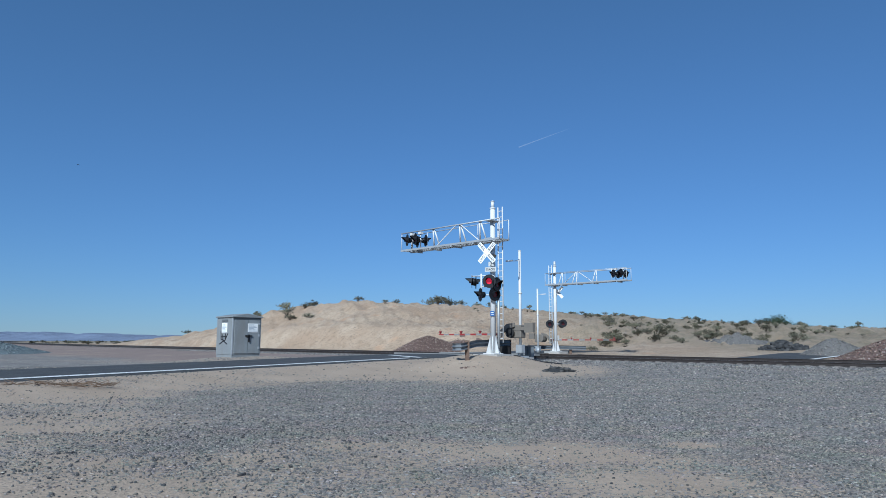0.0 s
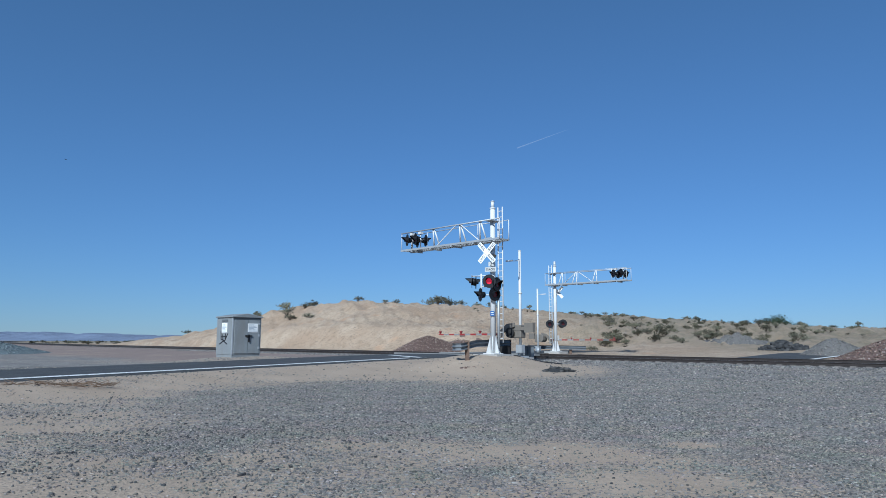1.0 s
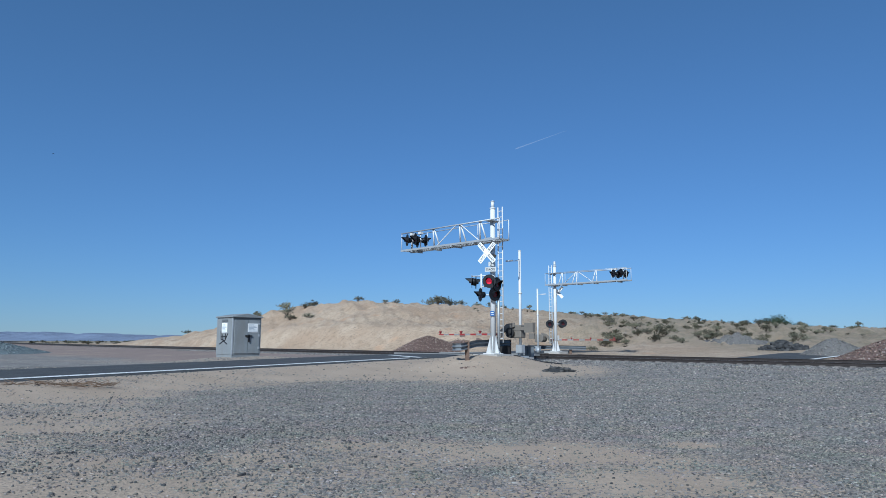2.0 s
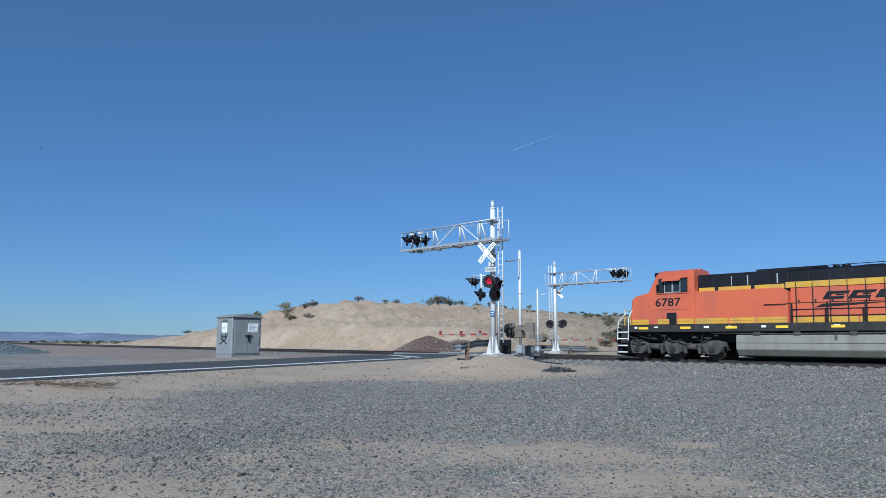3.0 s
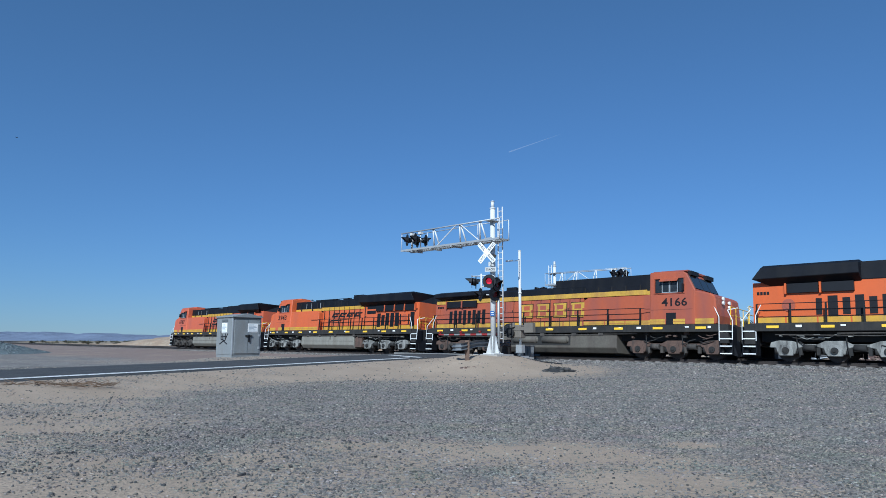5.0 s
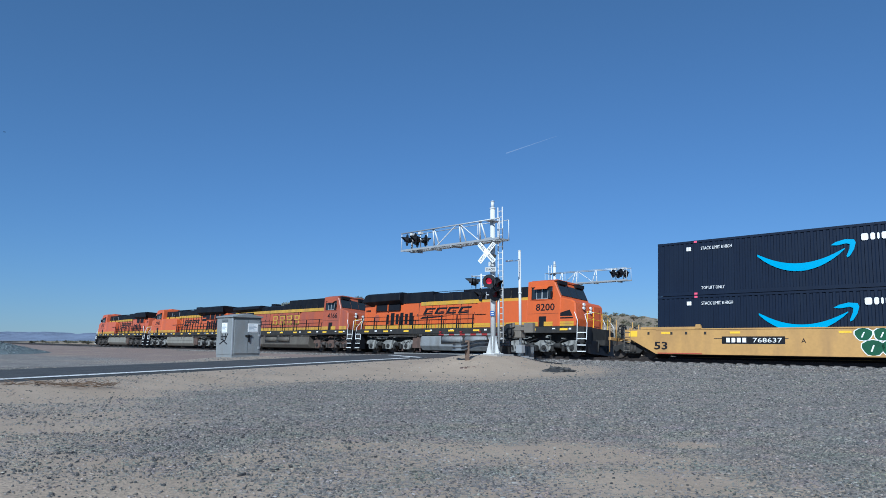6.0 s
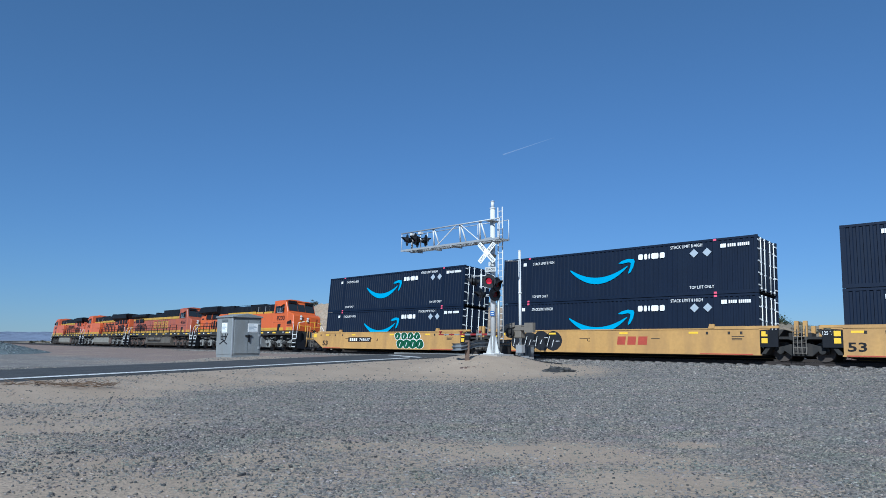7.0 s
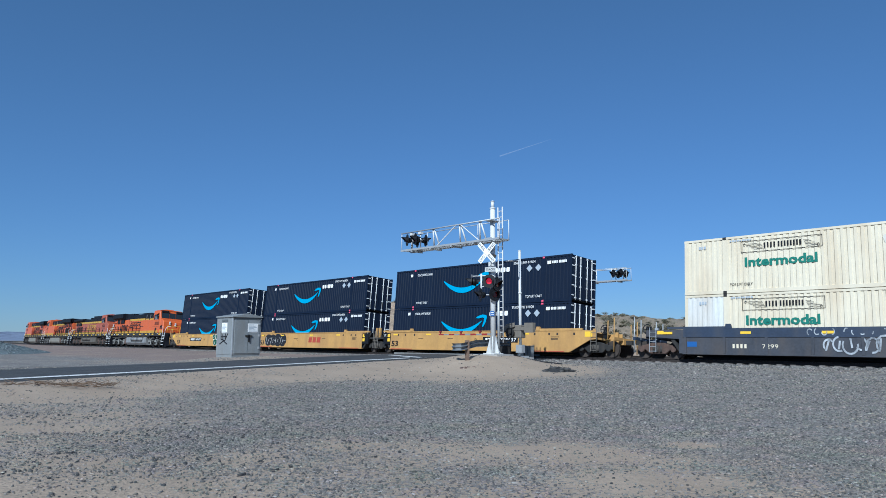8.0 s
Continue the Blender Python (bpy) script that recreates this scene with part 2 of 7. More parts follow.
M = {
    "ground": ground_material(),
    "asphalt": material("asphalt", (0.041, 0.0415, 0.043), 0.92, var=0.38, scale=0.9, bump=0.5, bscale=120, dirt=(0.085, 0.08, 0.072), dirt_amount=0.45),
    "road_paint": material("road_paint", (0.62, 0.62, 0.60), 0.7, var=0.25, scale=6, dirt=(0.12, 0.12, 0.12), dirt_amount=0.7),
    "rail": material("rail_steel", (0.035, 0.027, 0.023), 0.65, 0.3, var=0.3, scale=4),
    "rail_top": material("worn_rail_top", (0.45, 0.44, 0.43), 0.28, 1.0),
    "tie": material("tie", (0.17, 0.15, 0.135), 0.9, var=0.25, scale=5, rnd=0.2),
    "panel": material("crossing_panel", (0.20, 0.195, 0.185), 0.85, var=0.2, scale=3, rnd=0.15),
    "galv": material("galvanised_steel", (0.40, 0.41, 0.415), 0.5, 0.35, var=0.12, scale=3),
    "alu": material("pale_painted_metal", (0.60, 0.595, 0.58), 0.5, 0.0, var=0.08, scale=2, dirt=(0.4, 0.37, 0.32), dirt_amount=0.4),
    "black": material("black_paint", (0.007, 0.0075, 0.01), 0.55, var=0.3, scale=3, spec=0.3),
    # dark grimy tone, used as painted shade in a few gaps too
    "dark": material("dark_grime_and_shade", (0.018, 0.017, 0.016), 0.85, var=0.4, scale=3, dirt=(0.07, 0.058, 0.046), dirt_amount=0.3),
    "white": material("white_paint", (0.80, 0.79, 0.76), 0.5, var=0.06, scale=3, dirt=(0.45, 0.42, 0.38), dirt_amount=0.3),
    "red": material("red_paint", (0.24, 0.022, 0.022), 0.5, var=0.1),
    "hut": material("hut_metal", (0.25, 0.26, 0.26), 0.6, 0.2, var=0.14, scale=1.6, dirt=(0.22, 0.21, 0.19), dirt_amount=0.6),
    "hut_dark": material("hut_trim", (0.13, 0.14, 0.145), 0.6, 0.2, var=0.15),
    "tan": material("tan_metal", (0.17, 0.148, 0.122), 0.65, 0.1, var=0.15, scale=4),
    "wood": material("weathered_wood", (0.13, 0.085, 0.06), 0.9, var=0.4, scale=6, bump=0.4, bscale=60),
    "beam": material("dull_galvanised_beam", (0.14, 0.15, 0.16), 0.6, 0.3, var=0.2, scale=3),
    "sign": material("faded_sign_face", (0.50, 0.50, 0.48), 0.5, var=0.1, scale=4, dirt=(0.32, 0.30, 0.27), dirt_amount=0.5),
    "blue": material("blue_sign", (0.02, 0.09, 0.28), 0.5),
}


# ---- mesh helpers ----
def part(name, bm, mat, parent=None, label="", bevel=0.0, smooth_shade=False):
    me = bpy.data.meshes.new(name)
    if bevel:
        bmesh.ops.bevel(bm, geom=[e for e in bm.edges if e.is_manifold and e.calc_face_angle(0) > 0.6], offset=bevel, segments=1, affect='EDGES', clamp_overlap=True)
    bm.normal_update()
    bm.to_mesh(me)
    bm.free()
    mats = mat if isinstance(mat, (list, tuple)) else [mat]
    for mm in mats:
        me.materials.append(M[mm] if isinstance(mm, str) else mm)
    if smooth_shade:
        for p in me.polygons:
            p.use_smooth = True
    ob = new(name, me)
    if parent:
        ob.parent = parent
    if label:
        ob["label"] = label
    return ob


def box(bm, x0, x1, y0, y1, z0, z1, mi=0):
    v = [bm.verts.new(c) for c in ((x0, y0, z0), (x1, y0, z0), (x1, y1, z0), (x0, y1, z0), (x0, y0, z1), (x1, y0, z1), (x1, y1, z1), (x0, y1, z1))]
    for f in ((3, 2, 1, 0), (4, 5, 6, 7), (0, 1, 5, 4), (1, 2, 6, 5), (2, 3, 7, 6), (3, 0, 4, 7)):
        bm.faces.new([v[i] for i in f]).material_index = mi
    return bm


def prism(bm, pts, a0, a1, axis="y", mi=0):
    """Extrude a profile. axis y: pts are (x, z); axis x: pts are (y, z); axis z: pts are (x, y)."""
    def at(p, a):
        return {"y": (p[0], a, p[1]), "x": (a, p[0], p[1]), "z": (p[0], p[1], a)}[axis]
    lo, hi = [bm.verts.new(at(p, a0)) for p in pts], [bm.verts.new(at(p, a1)) for p in pts]
    n = len(pts)
    fs = [bm.faces.new(lo), bm.faces.new(hi[::-1])]
    for i in range(n):
        fs.append(bm.faces.new((lo[(i + 1) % n], lo[i], hi[i], hi[(i + 1) % n])))
    for f in fs:
        f.material_index = mi
    bmesh.ops.recalc_face_normals(bm, faces=fs)
    return bm


def tube(bm, p0, p1, r0, r1=None, seg=10, mi=0):
    p0, p1 = Vector(p0), Vector(p1)
    r1 = r0 if r1 is None else r1
    q = (p1 - p0).to_track_quat('Z', 'Y')
    rings = []
    for p, r in ((p0, r0), (p1, r1)):
        rings.append([bm.verts.new(p + q @ Vector((r * math.cos(6.28319 * i / seg), r * math.sin(6.28319 * i / seg), 0))) for i in range(seg)])
    bm.faces.new(rings[0][::-1]).material_index = mi
    bm.faces.new(rings[1]).material_index = mi
    for i in range(seg):
        f = bm.faces.new((rings[0][i], rings[0][(i + 1) % seg], rings[1][(i + 1) % seg], rings[1][i]))
        f.material_index, f.smooth = mi, seg > 6
    return bm


def polyline(bm, pts, r, seg=6):
    for a, c in zip(pts, pts[1:]):
        tube(bm, a, c, r, seg=seg)
    return bm


def B():
    return bmesh.new()


def thing(name, m, label, category, group="", kind=""):
    e = new(name)
    e.matrix_basis = m
    return tagged(e, label, category, group, kind)


def facing(x, y, z, ax, ay):
    """Pose whose x axis points along (ax, ay)."""
    return pose(x, y, z, 0, 0, math.degrees(math.atan2(ay, ax)))


# ---- ground sheet ----
def build_ground():
    az = np.concatenate([np.radians(np.linspace(-41, 41, 330)), np.radians(np.linspace(45, 315, 60))])
    rad = np.concatenate([[0.0], np.geomspace(1.5, 4600, 330)])
    A, R = np.meshgrid(az, rad)
    X, Y = R * np.sin(A), R * np.cos(A)
    Z = ground_z(X, Y)
    nr, na = X.shape
    idx = np.arange(nr * na).reshape(nr, na)
    nxt = np.roll(idx, -1, axis=1)
    quads = np.stack([idx[:-1], idx[1:], nxt[1:], nxt[:-1]], -1).reshape(-1, 4)
    me = bpy.data.meshes.new("ground")
    me.from_pydata(np.stack([X, Y, Z], -1).reshape(-1, 3).tolist(), [], quads[:, ::-1].tolist())
    s, l = along(X, Y)
    hill = smooth((l - 10) / 5)
    scrub = hill * smooth((X - 4 + 5 * wobble(X, Y, 0.2, 21)) / 26) * smooth((l - 22 - 4 * wobble(X, Y, 0.3, 22)) / 12) * 0.7
    scrub = np.maximum(scrub, smooth((np.hypot(X, Y) - 170) / 120) * 0.8)
    rust = 0.75 * smooth((l + np.where(s < -40, 17.0, 5.5) + 2 * wobble(X, Y, 0.3, 23)) / 4) * smooth((10 - l) / 2) * np.where(s < -40, 1, 0.45)
    for name, v in (("gravel", gravel_cover(X, Y)), ("hill", hill), ("scrub", scrub), ("rust", rust)):
        me.attributes.new(name, 'FLOAT', 'POINT').data.foreach_set("value", np.ascontiguousarray(v.reshape(-1), dtype=np.float32))
    me.materials.append(M["ground"])
    me.polygons.foreach_set("use_smooth", [True] * len(me.polygons))
    me.validate()
    return tagged(new("ground", me), "dry sandy desert ground strewn with grey gravel", "ground", kind="structure")


build_ground()


def strip(name, line, half, lift, mat, label, kind="structure", category="road", thick=0.05):
    """A road strip along points (x, y), following the ground function z = lift(x, y)."""
    bm = B()
    rows = []
    for i, (x, y) in enumerate(line):
        x2, y2 = line[min(i + 1, len(line) - 1)]
        x1, y1 = line[max(i - 1, 0)]
        d = math.hypot(x2 - x1, y2 - y1)
        px, py = (y2 - y1) / d, -(x2 - x1) / d
        row = []
        for k, dz in ((-half - 0.12, -thick), (-half, 0), (0, 0.02), (half, 0), (half + 0.12, -thick)):
            row.append(bm.verts.new((x + px * k, y + py * k, lift(x, y) + dz)))
        rows.append(row)
    for a, c in zip(rows, rows[1:]):
        for j in range(4):
            bm.faces.new((a[j], a[j + 1], c[j + 1], c[j]))
    bmesh.ops.recalc_face_normals(bm, faces=bm.faces)
    return tagged(part(name, bm, mat), label, category, kind=kind)


def road_point(d, w):
    return RD[0] * d + RN[0] * (ROAD_C + w), RD[1] * d + RN[1] * (ROAD_C + w)


def road_lift(x, y):
    return float(road_height(along(x, y)[1]))


road_line = [road_point(d, 0) for d in np.arange(-60, 78, 1.5)]
strip("road", road_line, ROAD_W, road_lift, "asphalt", "worn grey two-lane asphalt road over the tracks")
strip("edge_line", [road_point(d, ROAD_W - 0.35) for d in np.arange(-60, 34, 1.5)], 0.05, lambda x, y: road_lift(x, y) + 0.012, "road_paint",
      "faded white painted edge line", category="road marking", thick=0.004)
strip("stop_line", [road_point(37.4 - 0.70 * i, -1.3 + i * 0.92) for i in range(6)], 0.16, lambda x, y: road_lift(x, y) + 0.016, "road_paint",
      "white painted stop line before the tracks", category="road marking", thick=0.004)


def side_lift(x, y):
    return gz(x, y) + 0.06


far_road = [plan(-16.8, l) for l in np.arange(9.5, 25, 1.5)]
strip("far_road", far_road, 2.1, side_lift, "asphalt", "grey asphalt road on the far side of the tracks")
strip("edge_line", [plan(-13.9, l) for l in np.arange(10, 24, 1.5)], 0.07, lambda x, y: side_lift(x, y) + 0.012, "road_paint",
      "faded white painted edge line", category="road marking", thick=0.004)


# ---- tracks ----
def canted(s, l, z, base=RAIL_L):
    """World point on the tilted track plane; its near rail keeps the level."""
    k = l - base
    x, y = plan(s, base + k * math.cos(CANT) + z * math.sin(CANT))
    return Vector((x, y, z * math.cos(CANT) - k * math.sin(CANT)))


RAIL_PROFILE = [(-0.07, -0.17), (0.07, -0.17), (0.07, -0.155), (0.012, -0.135), (0.012, -0.045), (0.036, -0.03), (0.036, -0.004), (-0.036, -0.004), (-0.036, -0.03), (-0.012, -0.045), (-0.012, -0.135), (-0.07, -0.155)]


def build_track(centre, drop, label):
    tr = thing("railway_track", Matrix.Identity(4), label, "railway track", kind="structure")
    near = centre - 0.7535
    ss = np.concatenate([np.arange(-900, -150, 25), np.arange(-150, 90, 3.0), np.arange(90, 160, 10)])
    for side in (0, 1):
        for nm, prof, mt in (("rail", RAIL_PROFILE, "rail"), ("rail_head", [(-0.033, -0.004), (0.033, -0.004), (0.028, 0.0), (-0.028, 0.0)], "rail_top")):
            bm = B()
            prev = None
            for s in ss:
                ring = [bm.verts.new(canted(s, near + side * 1.507 + a, z, near) + Vector((0, 0, drop))) for a, z in prof]
                if prev:
                    for i in range(len(prof)):
                        bm.faces.new((prev[i], prev[(i + 1) % len(prof)], ring[(i + 1) % len(prof)], ring[i]))
                prev = ring
            bmesh.ops.recalc_face_normals(bm, faces=bm.faces)
            part(nm, bm, mt, tr)
    me = None
    for i in range(290):
        s = -140 + i * 0.61
        x, y = plan(s, near + 0.7535)
        head = math.atan2(UY + NY * CURVE * s, UX + NX * CURVE * s)
        if me is None:
            t = part("tie", box(B(), -0.12, 0.12, -1.3, 1.3, -0.22, 0.0), "tie", tr, bevel=0.02)
            me = t.data
        else:
            t = new("tie", me)
            t.parent = tr
        c = canted(s, near + 0.7535, -0.172, near)
        t.matrix_basis = Matrix.Translation((c.x, c.y, c.z + drop)) @ Matrix.Rotation(head, 4, 'Z') @ Matrix.Rotation(-CANT, 4, 'X')
    return tr


build_track(CENTRE_L, 0.0, "steel rails on concrete ties in grey ballast")
build_track(TRACK2_L, 0.03, "second pair of steel rails on ties")
# ---- train: paint and steel ----
def loco_paint(name, rgb, fade):
    return material(name, rgb, 0.42, var=0.07, scale=0.7, dirt=(rgb[0] * 0.62, rgb[1] * 0.85, rgb[2] * 1.6), dirt_amount=fade)


M.update({
    "orange_1": loco_paint("faded_orange_paint", (0.50, 0.106, 0.042), 0.6),
    "orange_2": loco_paint("orange_paint", (0.53, 0.108, 0.030), 0.55),
    "orange_3": loco_paint("weathered_orange_paint", (0.36, 0.086, 0.036), 0.9),
    "orange_4": loco_paint("bright_orange_paint", (0.55, 0.105, 0.020), 0.45),
    "yellow": material("loco_yellow", (0.52, 0.29, 0.022), 0.5, var=0.15, scale=1.5, dirt=(0.28, 0.2, 0.08), dirt_amount=0.6),
    "yellow_old": material("weathered_yellow", (0.47, 0.28, 0.035), 0.6, var=0.2, scale=1.5, dirt=(0.26, 0.13, 0.045), dirt_amount=0.7),
    "roof": material("loco_roof_black", (0.0045, 0.0055, 0.009), 0.6, var=0.4, scale=1.0, dirt=(0.02, 0.019, 0.018), dirt_amount=0.4, spec=0.25),
    "glass": material("dark_glass", (0.02, 0.025, 0.03), 0.08, var=0.1),
    # near-black blotches are grime and also stand for dark gaps between castings
    "truck_grey": material("grey_truck_paint", (0.235, 0.23, 0.21), 0.7, 0.0, var=0.4, scale=3, dirt=(0.03, 0.028, 0.025), dirt_amount=1.0),
    "truck_brown": material("dusty_truck_steel", (0.095, 0.058, 0.043), 0.85, var=0.4, scale=3, dirt=(0.04, 0.032, 0.027), dirt_amount=0.8),
    "truck_dark": material("dark_truck_steel", (0.045, 0.039, 0.034), 0.85, var=0.45, scale=3, dirt=(0.13, 0.11, 0.09), dirt_amount=0.6),
    "tank_light": material("light_tank_paint", (0.22, 0.207, 0.172), 0.65, var=0.15, scale=1.2, dirt=(0.16, 0.14, 0.11), dirt_amount=0.8),
    "tank_grey": material("grey_tank_paint", (0.23, 0.235, 0.235), 0.6, var=0.15, scale=1.2, dirt=(0.12, 0.11, 0.10), dirt_amount=0.8),
    "tank_brown": material("dusty_tank_paint", (0.10, 0.088, 0.07), 0.75, var=0.25, scale=1.2, dirt=(0.07, 0.055, 0.045), dirt_amount=0.9),
    "wheel": material("wheel_steel", (0.07, 0.055, 0.045), 0.6, 0.4, var=0.3, scale=4),
    "navy": material("navy_container", (0.0022, 0.0078, 0.0235), 0.6, var=0.15, scale=1.0, dirt=(0.007, 0.014, 0.030), dirt_amount=0.45, spec=0.3),
    "cyan": material("sky_blue_paint", (0.02, 0.30, 0.52), 0.5, var=0.08),
    "lock": material("white_container_steel", (0.72, 0.72, 0.70), 0.5, var=0.1),
    "grey_mark": material("grey_placard", (0.36, 0.40, 0.44), 0.5),
    "cream": material("cream_container", (0.645, 0.575, 0.43), 0.6, var=0.06, scale=0.8, dirt=(0.46, 0.34, 0.20), dirt_amount=0.45),
    "cream_2": material("white_door_panel", (0.62, 0.62, 0.59), 0.55, var=0.07, scale=0.8, dirt=(0.42, 0.34, 0.24), dirt_amount=0.5),
    "patch": material("pale_patch", (0.56, 0.53, 0.45), 0.6, var=0.15, scale=3),
    "green": material("green_lettering", (0.018, 0.155, 0.11), 0.5),
    "well": material("well_yellow", (0.46, 0.262, 0.078), 0.6, var=0.12, scale=0.8, dirt=(0.27, 0.155, 0.065), dirt_amount=0.75),
    "well_blue": material("well_dark_blue", (0.024, 0.036, 0.064), 0.55, var=0.25, scale=1.0, dirt=(0.06, 0.06, 0.065), dirt_amount=0.6),
    "well_grime": material("well_grime", (0.042, 0.045, 0.056), 0.7, var=0.3, scale=1.2, dirt=(0.08, 0.065, 0.055), dirt_amount=0.6),
    "spray_green": material("green_spray_paint", (0.008, 0.075, 0.03), 0.5, var=0.3, scale=2),
    "spray_pale": material("pale_spray_paint", (0.40, 0.42, 0.44), 0.6, var=0.4, scale=2.5, dirt=(0.06, 0.065, 0.08), dirt_amount=0.9),
    "spray_black": material("black_spray_paint", (0.012, 0.012, 0.014), 0.5, var=0.3),
    "rust_red": material("rust_red_letter", (0.36, 0.055, 0.03), 0.6, var=0.2, scale=3),
    "reflector": material("yellow_reflector", (0.80, 0.50, 0.03), 0.4),
    "pink": material("pink_mark", (0.70, 0.09, 0.16), 0.5),
})


RIDES = []


def ride(ob, S, face=1):
    RIDES.append((ob, S, face))
    return ob


def train_pose(S, face, t):
    s = S - SPEED * (t - 7.0)
    c = canted(s, CENTRE_L, 0.0)
    T = Vector((UX + NX * CURVE * s, UY + NY * CURVE * s, 0)).normalized()
    N = Vector((-T.y, T.x, 0))
    up = (Vector((0, 0, 1)) * math.cos(CANT) + N * math.sin(CANT)).normalized()
    X = T * face
    Y = up.cross(X)
    return Matrix(((X.x, Y.x, up.x, c.x), (X.y, Y.y, up.y, c.y), (X.z, Y.z, up.z, c.z), (0, 0, 0, 1)))


def lettering(text, size, width=None, bold=0.0):
    """A mesh of the built-in font, x to the right, y up, from its lower left corner."""
    cu = bpy.data.curves.new("lettering", 'FONT')
    cu.body, cu.size, cu.extrude, cu.resolution_u, cu.offset = text, size, 0.004, 2, bold
    ob = bpy.data.objects.new("lettering", cu)
    scene.collection.objects.link(ob)
    bpy.context.view_layer.update()
    me = bpy.data.meshes.new_from_object(ob.evaluated_get(bpy.context.evaluated_depsgraph_get()))
    bpy.data.objects.remove(ob)
    co = np.array([v.co for v in me.vertices])
    lo, hi = co.min(0), co.max(0)
    f = (width / (hi[0] - lo[0])) if width else 1.0
    for v in me.vertices:
        v.co.x, v.co.y = (v.co.x - lo[0]) * f, v.co.y - lo[1]
    return me


def write(name, text, size, width, mat, parent, x, z, y, side, label="", bold=0.0):
    """Letters on a flank at y. side: the sign of y that the flank faces."""
    me = lettering(text, size, width, bold)
    me.materials.append(M[mat])
    ob = new(name, me)
    ob.parent = parent
    ob.matrix_basis = Matrix(((-side, 0, 0, x), (0, 0, side, y + side * 0.006), (0, 1, 0, z), (0, 0, 0, 1)))
    if label:
        ob["label"] = label
    return ob


def flat(name, polys, mat, parent, y, side, label="", t=0.008):
    """Thin painted shapes on a flank, each a part of its own; polys hold (x, z) outlines."""
    for p in polys:
        ob = part(name, prism(B(), p, y, y + side * t), mat, parent, label)
    return ob


def rect(x0, x1, z0, z1, slant=0.0):
    return [(x0, z0), (x1, z0), (x1 + slant, z1), (x0 + slant, z1)]


def arc_stroke(cx, cz, r, a0, a1, w):
    """A bowed brush stroke as an outline."""
    n = 9
    turn = [radians(a0 + (a1 - a0) * i / n) for i in range(n + 1)]
    out = [(cx + (r + w / 2) * math.cos(t), cz + 1.25 * (r + w / 2) * math.sin(t)) for t in turn]
    return out + [(cx + (r - w / 2) * math.cos(t), cz + 1.25 * (r - w / 2) * math.sin(t)) for t in reversed(turn)]


def blocks(x0, x1, z0, z1, n, gap=0.25, slant=0.0):
    w = (x1 - x0) / n
    return [rect(x0 + i * w, x0 + (i + 1 - gap) * w, z0, z1, slant) for i in range(n)]


def side_bar(bm, x0, x1, w0, w1, z0, z1):
    """The same box on both flanks."""
    for sg in (1, -1):
        box(bm, x0, x1, min(sg * w0, sg * w1), max(sg * w0, sg * w1), z0, z1)
    return bm


def both(name, mat, parent, label, x0, x1, w0, w1, z0, z1):
    """The same small part on both flanks."""
    for sg in (1, -1):
        part(name, box(B(), x0, x1, min(sg * w0, sg * w1), max(sg * w0, sg * w1), z0, z1), mat, parent, label)


def wheel_part(parent, x, side, r, gauge=0.75):
    bm = B()
    s = side
    tube(bm, (x, s * (gauge - 0.07), r), (x, s * (gauge + 0.06), r), r, seg=24)
    tube(bm, (x, s * (gauge - 0.10), r), (x, s * (gauge - 0.07), r), r + 0.025, seg=24)
    tube(bm, (x, s * (gauge + 0.06), r), (x, s * (gauge + 0.12), r), r * 0.34, seg=14)
    return part("wheel", bm, "wheel", parent)


